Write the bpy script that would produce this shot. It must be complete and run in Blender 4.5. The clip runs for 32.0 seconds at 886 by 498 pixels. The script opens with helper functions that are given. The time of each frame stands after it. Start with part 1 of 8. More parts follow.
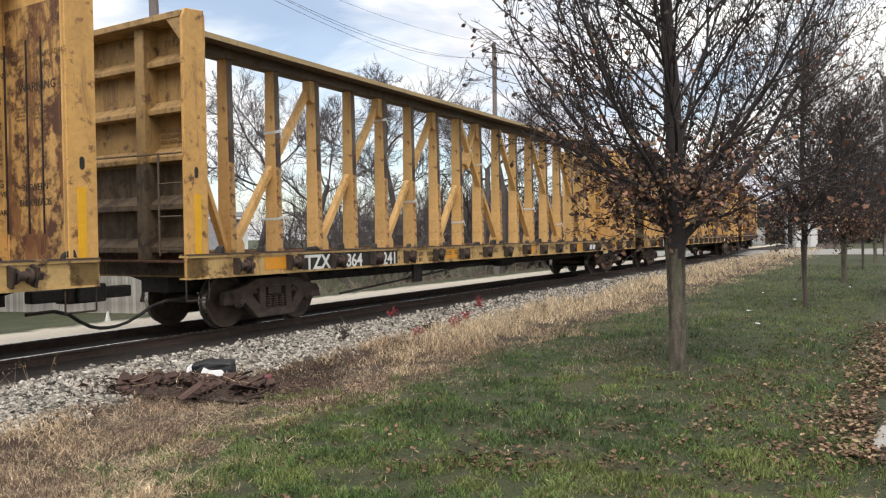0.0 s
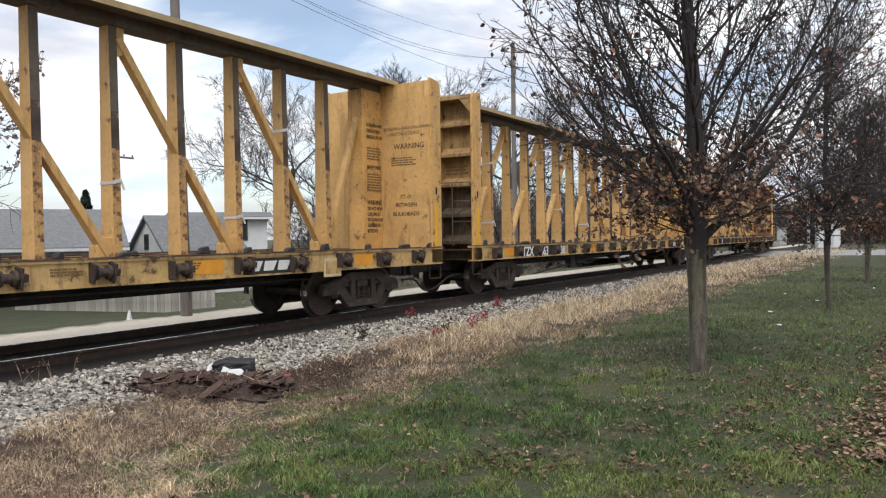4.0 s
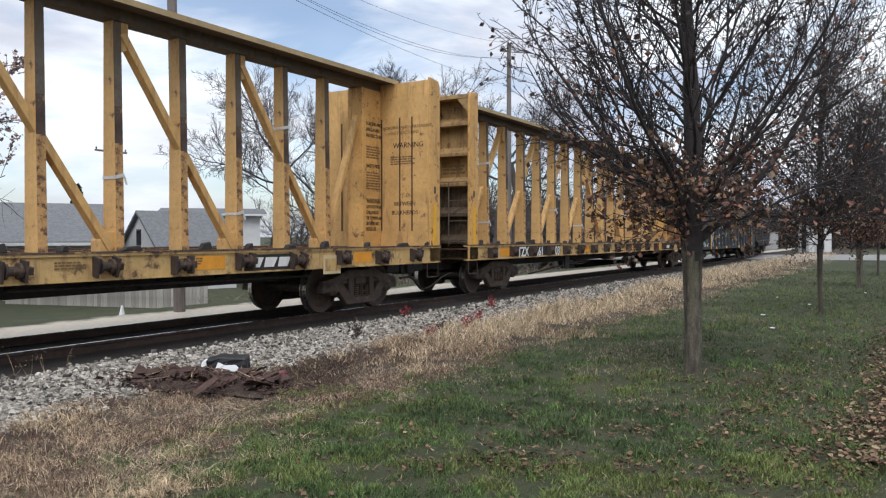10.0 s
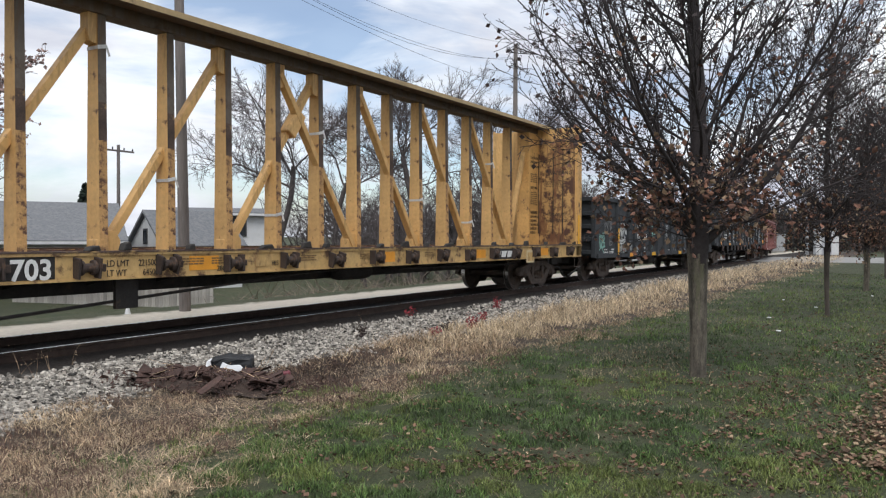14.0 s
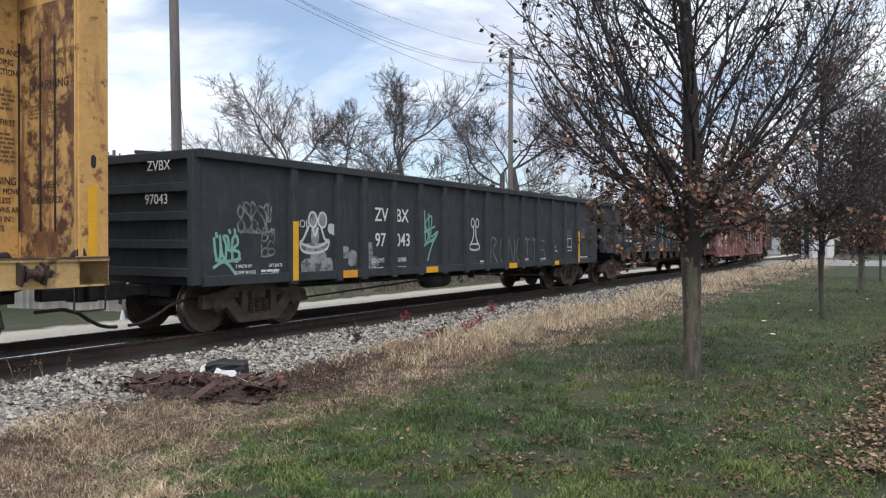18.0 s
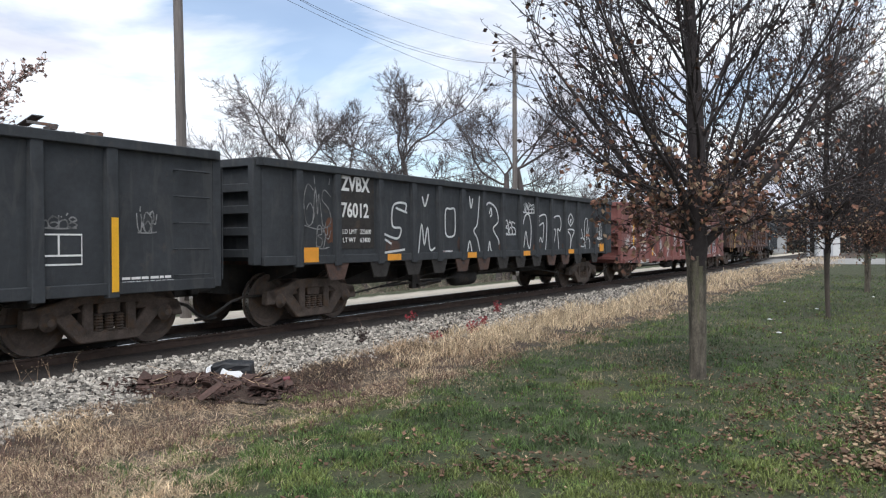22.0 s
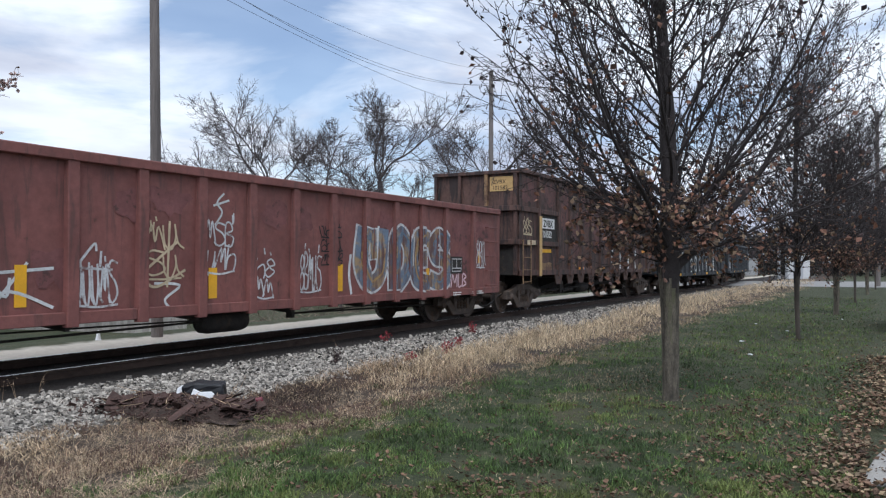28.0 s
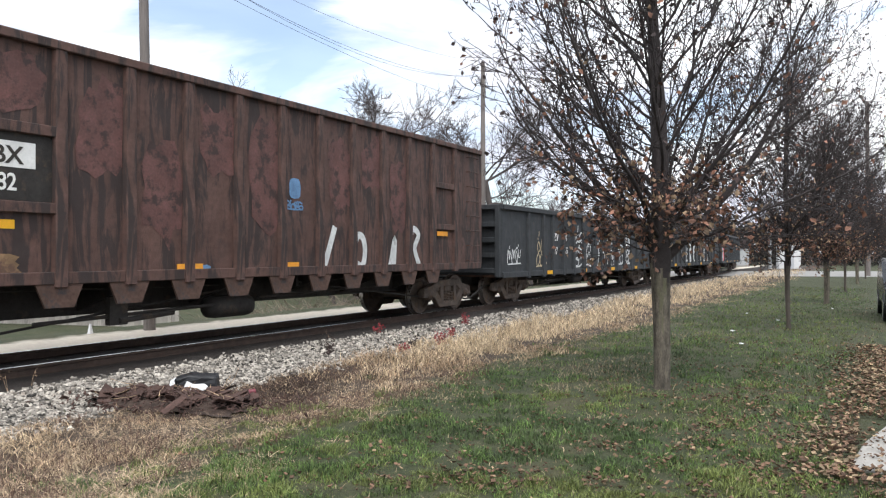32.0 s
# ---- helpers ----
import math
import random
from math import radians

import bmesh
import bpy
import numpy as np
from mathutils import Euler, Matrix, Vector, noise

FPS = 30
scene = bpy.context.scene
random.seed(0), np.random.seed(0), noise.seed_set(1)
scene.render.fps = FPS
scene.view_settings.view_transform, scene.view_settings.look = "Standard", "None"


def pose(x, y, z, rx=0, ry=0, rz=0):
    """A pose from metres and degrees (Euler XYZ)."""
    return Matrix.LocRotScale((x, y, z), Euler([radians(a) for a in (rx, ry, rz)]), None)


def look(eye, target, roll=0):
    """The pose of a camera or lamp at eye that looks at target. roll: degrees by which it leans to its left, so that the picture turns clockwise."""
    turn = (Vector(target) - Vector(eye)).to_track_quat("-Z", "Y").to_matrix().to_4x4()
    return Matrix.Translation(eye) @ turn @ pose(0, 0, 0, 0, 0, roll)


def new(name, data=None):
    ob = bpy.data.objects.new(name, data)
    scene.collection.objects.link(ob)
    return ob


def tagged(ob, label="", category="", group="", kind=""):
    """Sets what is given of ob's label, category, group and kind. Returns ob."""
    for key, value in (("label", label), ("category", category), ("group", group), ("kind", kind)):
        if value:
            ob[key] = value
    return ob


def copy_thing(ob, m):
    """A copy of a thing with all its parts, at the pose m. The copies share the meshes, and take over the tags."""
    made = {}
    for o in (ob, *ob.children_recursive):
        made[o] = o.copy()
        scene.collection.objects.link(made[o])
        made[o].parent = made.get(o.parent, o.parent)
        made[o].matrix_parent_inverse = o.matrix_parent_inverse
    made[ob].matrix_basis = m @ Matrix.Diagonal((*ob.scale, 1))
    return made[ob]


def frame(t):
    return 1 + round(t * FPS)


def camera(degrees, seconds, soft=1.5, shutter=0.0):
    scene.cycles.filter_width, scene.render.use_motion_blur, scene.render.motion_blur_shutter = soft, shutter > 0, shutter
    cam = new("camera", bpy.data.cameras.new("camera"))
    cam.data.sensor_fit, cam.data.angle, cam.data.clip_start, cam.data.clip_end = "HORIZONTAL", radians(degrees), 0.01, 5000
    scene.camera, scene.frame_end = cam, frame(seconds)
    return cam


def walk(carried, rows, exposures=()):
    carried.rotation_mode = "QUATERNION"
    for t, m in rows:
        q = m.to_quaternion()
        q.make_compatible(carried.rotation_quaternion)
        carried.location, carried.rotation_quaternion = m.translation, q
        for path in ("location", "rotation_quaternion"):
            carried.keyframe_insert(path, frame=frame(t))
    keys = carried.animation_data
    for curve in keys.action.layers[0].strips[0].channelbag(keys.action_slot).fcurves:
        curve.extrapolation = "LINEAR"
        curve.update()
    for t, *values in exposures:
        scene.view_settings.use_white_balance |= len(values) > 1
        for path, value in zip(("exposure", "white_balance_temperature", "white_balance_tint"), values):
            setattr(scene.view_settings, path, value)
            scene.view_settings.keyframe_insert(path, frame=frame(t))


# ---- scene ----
# ---- camera: a hand-held phone, held still on the lawn ----
cam = camera(60.66, 32.0, soft=1.2)
# seconds, place, heading from the track's line, tilt, lean
VIEW = [
    (0, 0.009, -0.024, 1.624, 30.64, -0.90, -0.87), (0.5, 0.013, -0.022, 1.618, 30.52, -0.80, -1.00), (1, 0.009, -0.024, 1.621, 30.53, -0.82, -1.08),
    (1.5, 0.010, -0.019, 1.622, 30.59, -0.90, -1.22), (2, 0.014, -0.023, 1.621, 30.85, -1.01, -1.40), (2.5, 0.014, -0.019, 1.624, 31.12, -1.13, -1.46),
    (4.5, 0.008, -0.012, 1.624, 32.33, -0.67, -0.58), (5, 0.004, -0.007, 1.622, 32.45, -0.38, -0.28), (5.5, -0.004, -0.003, 1.618, 32.82, -0.39, 0.05),
    (6, -0.010, 0.010, 1.619, 33.45, -0.54, 0.31), (6.5, -0.022, 0.030, 1.620, 32.85, -0.59, 0.07), (7, -0.021, 0.039, 1.617, 31.85, -0.51, 0.03),
    (7.5, -0.019, 0.039, 1.618, 31.60, -0.35, 0.02), (8, -0.020, 0.034, 1.613, 31.62, -0.42, 0.24), (8.5, -0.020, 0.027, 1.615, 31.60, -0.56, 0.19),
    (9, -0.020, 0.032, 1.618, 31.61, -0.69, 0.13), (9.5, -0.026, 0.032, 1.616, 31.49, -0.78, 0.11), (10, -0.014, 0.030, 1.615, 31.44, -0.92, -0.02),
    (10.5, -0.011, 0.025, 1.610, 31.55, -1.19, -0.07), (11, -0.015, 0.020, 1.611, 31.83, -1.30, 0.16), (11.5, -0.010, 0.025, 1.618, 32.22, -1.33, 0.32),
    (12, -0.010, 0.018, 1.619, 32.38, -1.36, 0.28), (12.5, -0.008, 0.023, 1.624, 32.31, -1.45, 0.34), (13, -0.009, 0.025, 1.618, 32.21, -1.37, 0.18),
    (13.5, -0.004, 0.024, 1.619, 32.10, -1.12, 0.23), (14, -0.001, 0.024, 1.621, 31.88, -0.88, 0.27), (14.5, -0.007, 0.018, 1.620, 31.75, -0.63, 0.20),
    (16.5, 0.002, -0.003, 1.621, 32.88, -0.29, -0.51), (17, 0.006, -0.002, 1.627, 32.89, -0.57, -0.64), (17.5, -0.000, -0.006, 1.626, 32.28, -0.62, -0.19),
    (18, 0.008, -0.007, 1.623, 31.63, -0.55, 0.09), (18.5, 0.015, -0.010, 1.621, 31.08, -0.37, 0.11), (19, 0.017, -0.008, 1.616, 31.23, -0.31, -0.09),
    (19.5, 0.027, 0.003, 1.617, 31.84, -0.48, -0.85), (20, 0.022, 0.001, 1.618, 32.73, -0.83, -1.73), (20.5, 0.013, -0.001, 1.614, 33.62, -1.07, -1.72),
    (21, 0.010, 0.006, 1.618, 33.80, -0.86, -1.00), (21.5, 0.004, 0.000, 1.621, 32.92, -0.61, -0.38), (22, 0.004, -0.007, 1.619, 31.98, -0.53, -0.21),
    (22.5, 0.002, -0.005, 1.621, 31.33, -0.68, 0.10), (23, 0.011, 0.001, 1.618, 30.81, -0.79, 0.27), (23.5, 0.010, 0.005, 1.619, 30.51, -0.69, 0.28),
    (24, 0.009, -0.002, 1.618, 30.42, -0.57, 0.16), (24.5, 0.003, -0.015, 1.619, 30.37, -0.54, 0.08), (26.5, -0.001, -0.012, 1.622, 30.35, -0.03, 0.26),
    (27, -0.001, -0.011, 1.623, 30.29, 0.36, 0.34), (27.5, 0.004, -0.011, 1.622, 30.23, 0.68, 0.36), (28, 0.001, -0.016, 1.626, 30.16, 0.98, 0.23),
    (28.5, -0.005, -0.019, 1.627, 30.05, 1.19, 0.08), (29, 0.001, -0.016, 1.618, 29.99, 1.10, 0.13), (29.5, -0.008, -0.023, 1.620, 29.93, 0.78, 0.14),
    (30, -0.003, -0.019, 1.623, 29.71, 0.66, 0.03), (30.5, 0.004, -0.015, 1.623, 29.53, 0.72, 0.01), (31, 0.001, -0.014, 1.623, 29.61, 0.76, -0.01),
    (31.5, -0.002, -0.022, 1.621, 29.62, 0.66, -0.05), (32, -0.010, -0.028, 1.616, 29.60, 0.37, -0.07),
]

def aim(x, y, z, yaw, tilt, lean):
    a, b = radians(yaw), radians(tilt)
    way = Vector((math.cos(a) * math.cos(b), math.sin(a) * math.cos(b), math.sin(b)))
    return look((x, y, z), Vector((x, y, z)) + way, lean)


# seconds, stops, white balance: the phone darkens and cools its picture at times
EXPOSURE = [(0, 0.46, 6850, 10), (1, 0.29, 6550, 10), (2, 0.32, 6500, 10), (4, 0.33, 6500, 10), (5, 0.3, 6500, 10), (6, 0.41, 6750, 10), (7, 0.26, 6300, 10), (8, 0.20, 6250, 10), (9, 0.20, 6250, 10), (10, 0.20, 6200, 10), (11, 0.32, 6500, 10), (12, 0.43, 6600, 10), (13, 0.31, 6600, 10), (14.2, 0.15, 6250, 10), (16, 0.11, 6050, 10), (17.3, 0.11, 6050, 10), (18.7, 0.4, 6250, 10),
            (24, 0.4, 6250, 10), (26.5, 0.13, 5950, 10), (28, 0.06, 5850, 10), (30, 0.08, 5850, 10), (31, 0.44, 6200, 10), (32, 0.73, 6400, 10)]
walk(cam, [(r[0], aim(*r[1:])) for r in VIEW], EXPOSURE)

# ---- world and sun ----
SUN_ELEV, SUN_AZ = 56, 205      # height; azimuth measured from +x towards +y


def build_world():
    w = bpy.data.worlds.new("sky")
    scene.world = w
    w.use_nodes = True
    nt = w.node_tree
    nt.nodes.clear()
    n = nt.nodes.new
    L = nt.links.new
    out, bg = n("ShaderNodeOutputWorld"), n("ShaderNodeBackground")
    sky = n("ShaderNodeTexSky")
    sky.sky_type = "NISHITA"
    sky.sun_disc = False
    sky.sun_elevation = radians(SUN_ELEV)
    sky.sun_rotation = radians(90 - SUN_AZ)
    tc, mp = n("ShaderNodeTexCoord"), n("ShaderNodeMapping")
    mp.inputs["Scale"].default_value = (1.0, 1.0, 3.6)
    mp.inputs["Location"].default_value = (0.35, 0.1, 0.0)
    n1, n2 = n("ShaderNodeTexNoise"), n("ShaderNodeTexNoise")
    n1.inputs["Scale"].default_value, n1.inputs["Detail"].default_value, n1.inputs["Roughness"].default_value = 2.3, 7, 0.55
    n1.inputs["Distortion"].default_value = 0.4
    n2.inputs["Scale"].default_value, n2.inputs["Detail"].default_value = 3.6, 6
    ramp, ramp2 = n("ShaderNodeValToRGB"), n("ShaderNodeValToRGB")
    ramp.color_ramp.elements[0].position, ramp.color_ramp.elements[1].position = 0.35, 0.51
    ramp.color_ramp.elements[0].color = (0.16, 0.16, 0.16, 1)
    ramp2.color_ramp.elements[0].position, ramp2.color_ramp.elements[1].position = 0.47, 0.73
    ramp2.color_ramp.elements[0].color = (4.4, 4.5, 5.1, 1)
    ramp2.color_ramp.elements[1].color = (7.6, 7.75, 7.9, 1)
    mix = n("ShaderNodeMix")
    mix.data_type = "RGBA"
    L(tc.outputs["Generated"], mp.inputs["Vector"])
    L(mp.outputs["Vector"], n1.inputs["Vector"])
    L(mp.outputs["Vector"], n2.inputs["Vector"])
    # a gap of blue over the near end of the train
    dot, gap, thin = n("ShaderNodeVectorMath"), n("ShaderNodeMapRange"), n("ShaderNodeMath")
    dot.operation, thin.operation = "DOT_PRODUCT", "SUBTRACT"
    dot.inputs[1].default_value = (0.655, 0.665, 0.358)
    gap.inputs["From Min"].default_value, gap.inputs["From Max"].default_value, gap.inputs["To Max"].default_value = 0.984, 0.999, 0.17
    L(tc.outputs["Generated"], dot.inputs[0])
    L(dot.outputs["Value"], gap.inputs["Value"])
    L(n1.outputs["Fac"], thin.inputs[0])
    L(gap.outputs[0], thin.inputs[1])
    L(thin.outputs[0], ramp.inputs["Fac"])
    split, height = n("ShaderNodeSeparateXYZ"), n("ShaderNodeMath")
    height.operation = "MULTIPLY_ADD"
    height.inputs[1].default_value = 0.75
    L(tc.outputs["Generated"], split.inputs["Vector"])
    L(split.outputs["Z"], height.inputs[0])
    L(n2.outputs["Fac"], height.inputs[2])
    L(height.outputs[0], ramp2.inputs["Fac"])
    L(ramp.outputs["Color"], mix.inputs["Factor"])
    L(sky.outputs["Color"], mix.inputs["A"])
    L(ramp2.outputs["Color"], mix.inputs["B"])
    L(mix.outputs["Result"], bg.inputs["Color"])
    bg.inputs["Strength"].default_value = 0.13
    L(bg.outputs["Background"], out.inputs["Surface"])


build_world()
sun_data = bpy.data.lights.new("sun", "SUN")
sun_data.energy, sun_data.angle, sun_data.color = 1.75, radians(40), (1.0, 0.97, 0.93)
sun = new("sun", sun_data)
_a, _e = radians(SUN_AZ), radians(SUN_ELEV)
sun.matrix_world = look((30 * math.cos(_a) * math.cos(_e), 30 * math.sin(_a) * math.cos(_e), 30 * math.sin(_e)), (0, 0, 0))

# ---- materials ----


def mat(name, base, rough=0.7, metal=0.0, var=0.25, scale=3.0, second=None, amount=0.0, spot=0.55, spot_scale=4.0,
        bump=0.3, bump_scale=40.0, stretch=(1, 1, 1), island=0.0, rand=0.0, streak=None):
    """A surface: base colour varied at two scales, patches of a second colour (rust, dirt, moss), fine relief."""
    m = bpy.data.materials.new(name)
    m.use_nodes = True
    nt = m.node_tree
    n, L = nt.nodes.new, nt.links.new
    b = nt.nodes["Principled BSDF"]
    b.inputs["Roughness"].default_value, b.inputs["Metallic"].default_value = rough, metal
    tc, mp = n("ShaderNodeTexCoord"), n("ShaderNodeMapping")
    mp.inputs["Scale"].default_value = stretch
    L(tc.outputs["Object"], mp.inputs["Vector"])

    def noise_node(sc, det=6, ro=0.6):
        k = n("ShaderNodeTexNoise")
        k.inputs["Scale"].default_value, k.inputs["Detail"].default_value, k.inputs["Roughness"].default_value = sc, det, ro
        L(mp.outputs["Vector"], k.inputs["Vector"])
        return k

    def mixer(fac, a, c, kind="MIX"):
        k = n("ShaderNodeMix")
        k.data_type, k.blend_type = "RGBA", kind
        for sock, v in (("Factor", fac), ("A", a), ("B", c)):
            if isinstance(v, (int, float)):
                k.inputs[0].default_value = v
            elif isinstance(v, tuple):
                k.inputs[sock if sock == "Factor" else sock].default_value = v
            elif sock == "Factor":
                L(v, k.inputs[0])
            else:
                L(v, [i for i in k.inputs if i.name == sock and i.type == "RGBA"][0])
            if isinstance(v, tuple):
                [i for i in k.inputs if i.name == sock and i.type == "RGBA"][0].default_value = v
        return [o for o in k.outputs if o.type == "RGBA"][0]

    def ramp(src, p0, p1, c0=(0, 0, 0, 1), c1=(1, 1, 1, 1)):
        k = n("ShaderNodeValToRGB")
        e = k.color_ramp.elements
        e[0].position, e[1].position, e[0].color, e[1].color = p0, p1, c0, c1
        L(src, k.inputs["Fac"])
        return k.outputs["Color"]

    lo = tuple(max(0, c * (1 - var)) for c in base) + (1,)
    hi = tuple(min(1, c * (1 + var)) for c in base) + (1,)
    col = ramp(noise_node(scale).outputs["Fac"], 0.3, 0.7, lo, hi)
    fine = ramp(noise_node(scale * 9, 4).outputs["Fac"], 0.3, 0.7, (1 - var * 0.7,) * 3 + (1,), (1 + var * 0.5,) * 3 + (1,))
    col = mixer(1.0, col, fine, "MULTIPLY")
    if second:
        f = ramp(noise_node(spot_scale, 9, 0.7).outputs["Fac"], spot, spot + 0.09, (0, 0, 0, 1), (amount,) * 3 + (1,))
        col = mixer(f, col, tuple(second) + (1,))
    if streak:
        c2, amt, thr = streak
        mp2 = n("ShaderNodeMapping")
        mp2.inputs["Scale"].default_value = (1, 1, 0.16)
        L(tc.outputs["Object"], mp2.inputs["Vector"])
        k = n("ShaderNodeTexNoise")
        k.inputs["Scale"].default_value, k.inputs["Detail"].default_value, k.inputs["Roughness"].default_value = 4.5, 8, 0.65
        k.inputs["Distortion"].default_value = 0.9
        L(mp2.outputs["Vector"], k.inputs["Vector"])
        f = ramp(k.outputs["Fac"], thr, thr + 0.09, (0, 0, 0, 1), (amt,) * 3 + (1,))
        col = mixer(f, col, tuple(c2) + (1,))
    if island or rand:
        src = n("ShaderNodeNewGeometry").outputs["Random Per Island"] if island else n("ShaderNodeObjectInfo").outputs["Random"]
        a = island or rand
        k = ramp(src, 0.0, 1.0, (1 - a,) * 3 + (1,), (1 + a,) * 3 + (1,))
        col = mixer(1.0, col, k, "MULTIPLY")
    L(col, b.inputs["Base Color"])
    if bump:
        bm = n("ShaderNodeBump")
        bm.inputs["Strength"].default_value = bump
        bm.inputs["Distance"].default_value = 0.02
        L(noise_node(bump_scale, 5, 0.65).outputs["Fac"], bm.inputs["Height"])
        L(bm.outputs["Normal"], b.inputs["Normal"])
    rr = ramp(noise_node(scale * 2.3).outputs["Fac"], 0.25, 0.75, (max(0.03, rough - 0.12),) * 3 + (1,), (min(1, rough + 0.12),) * 3 + (1,))
    L(rr, b.inputs["Roughness"])
    return m


YELLOW = mat("car_yellow", (0.635, 0.382, 0.14), 0.6, var=0.14, scale=1.2, second=(0.12, 0.06, 0.03), amount=0.8, spot=0.62, spot_scale=5.0, bump=0.15, streak=((0.33, 0.20, 0.075), 0.55, 0.5))
YELLOW_WORN = mat("car_yellow_worn", (0.64, 0.36, 0.115), 0.62, var=0.16, scale=1.5, second=(0.12, 0.05, 0.025), amount=0.9, spot=0.56, spot_scale=5.0, bump=0.25, streak=((0.24, 0.12, 0.05), 0.6, 0.56))
DIRT_SHADE_YELLOW = mat("car_yellow_sooty", (0.125, 0.098, 0.075), 0.7, var=0.2, scale=1.5, second=(0.07, 0.04, 0.025), amount=0.85, spot=0.56, spot_scale=4.0, bump=0.25, streak=((0.12, 0.075, 0.04), 0.7, 0.5))
YELLOW_SCRAPED = mat("car_yellow_scraped", (0.50, 0.30, 0.11), 0.65, var=0.18, scale=1.5, second=(0.07, 0.03, 0.022), amount=0.97, spot=0.46, spot_scale=2.6, bump=0.3, streak=((0.17, 0.075, 0.035), 0.85, 0.47))
SILL = mat("sill_yellow_worn", (0.56, 0.37, 0.15), 0.65, var=0.18, scale=1.5, second=(0.09, 0.045, 0.028), amount=0.92, spot=0.53, spot_scale=3.2, bump=0.25, streak=((0.28, 0.16, 0.07), 0.7, 0.54))
END_DARK = mat("car_yellow_blackened", (0.15, 0.105, 0.065), 0.75, var=0.3, scale=1.5, second=(0.05, 0.035, 0.026), amount=0.85, spot=0.5, spot_scale=3.0, bump=0.25, streak=((0.06, 0.042, 0.03), 0.7, 0.5))
END_GRIME_SHADE = mat("car_yellow_grimy", (0.36, 0.225, 0.09), 0.7, var=0.2, scale=1.5, second=(0.08, 0.045, 0.028), amount=0.85, spot=0.55, spot_scale=4.0, bump=0.25, streak=((0.18, 0.10, 0.045), 0.7, 0.52))
RUST = mat("rust", (0.13, 0.055, 0.03), 0.85, var=0.45, scale=5, second=(0.05, 0.03, 0.025), amount=0.8, spot=0.5, bump=0.5)
YELLOW_PITTED = mat("car_yellow_pitted", (0.52, 0.305, 0.12), 0.75, var=0.25, scale=3, second=(0.095, 0.042, 0.03), amount=0.95, spot=0.50, spot_scale=7.5, bump=0.5, streak=((0.15, 0.075, 0.045), 0.8, 0.55))
RUST_EDGE = mat("scraped_rust", (0.085, 0.055, 0.042), 0.8, var=0.4, scale=4, second=(0.42, 0.27, 0.11), amount=0.9, spot=0.56, spot_scale=4.2, bump=0.4)
CAP = mat("dusty_cap", (0.40, 0.29, 0.15), 0.75, var=0.15, scale=1.5, second=(0.16, 0.10, 0.06), amount=0.7, spot=0.58, spot_scale=4, bump=0.2)
RUSTY_BLACK = mat("rusty_black", (0.085, 0.048, 0.036), 0.8, var=0.35, scale=2.5, second=(0.035, 0.036, 0.04), amount=0.9, spot=0.5, spot_scale=4, bump=0.3)
WINCH = mat("greasy_winch_iron", (0.045, 0.03, 0.024), 0.7, var=0.4, scale=6, second=(0.16, 0.085, 0.045), amount=0.85, spot=0.56, spot_scale=9, bump=0.4)
SOOT = mat("sooty_steel", (0.025, 0.022, 0.02), 0.75, var=0.35, scale=5, second=(0.07, 0.045, 0.03), amount=0.7, spot=0.56, bump=0.4)
TRUCK = mat("truck_iron", (0.082, 0.061, 0.049), 0.8, var=0.4, scale=6, second=(0.10, 0.06, 0.035), amount=0.8, spot=0.52, bump=0.5)
TREAD = mat("polished_tread", (0.35, 0.33, 0.31), 0.3, 0.9, var=0.15, scale=10, bump=0.05)
RAILHEAD = mat("rail_head", (0.45, 0.44, 0.43), 0.25, 0.95, var=0.15, scale=8, bump=0.05)
RAILSIDE = mat("rail_rust", (0.05, 0.031, 0.023), 0.85, var=0.35, scale=6, bump=0.4)
TIE = mat("creosote_tie", (0.032, 0.023, 0.018), 0.9, var=0.4, scale=3, stretch=(1, 0.2, 1), second=(0.07, 0.055, 0.045), amount=0.5, spot=0.55, bump=0.6, rand=0.3)
BLACKCAR = mat("car_black", (0.031, 0.035, 0.040), 0.78, var=0.2, scale=1.5, second=(0.075, 0.06, 0.05), amount=0.55, spot=0.6, spot_scale=3, bump=0.2, streak=((0.06, 0.06, 0.06), 0.5, 0.55))
REDCAR = mat("car_oxide", (0.205, 0.078, 0.068), 0.65, var=0.2, scale=1.3, second=(0.045, 0.028, 0.026), amount=0.8, spot=0.63, spot_scale=3, bump=0.25, streak=((0.09, 0.05, 0.045), 0.6, 0.55))
BROWNCAR = mat("car_brown", (0.097, 0.052, 0.042), 0.75, var=0.3, scale=1.4, second=(0.05, 0.032, 0.030), amount=0.75, spot=0.56, spot_scale=2.2, bump=0.3, streak=((0.028, 0.020, 0.019), 0.9, 0.475))
WHITE = mat("white_paint", (0.75, 0.75, 0.73), 0.6, var=0.1, scale=6, second=(0.3, 0.28, 0.25), amount=0.4, spot=0.62, spot_scale=14, bump=0.05)
SPRAY = mat("white_spray", (0.62, 0.64, 0.64), 0.6, var=0.2, scale=4, second=(0.12, 0.11, 0.1), amount=0.5, spot=0.58, spot_scale=9, bump=0.05)
SPRAY_TEAL = mat("teal_spray", (0.22, 0.42, 0.36), 0.6, var=0.2, scale=4, bump=0.05)
SPRAY_BLUE = mat("blue_grey_spray", (0.13, 0.19, 0.26), 0.6, var=0.3, scale=3, second=(0.17, 0.08, 0.06), amount=0.8, spot=0.53, spot_scale=3, bump=0.1)
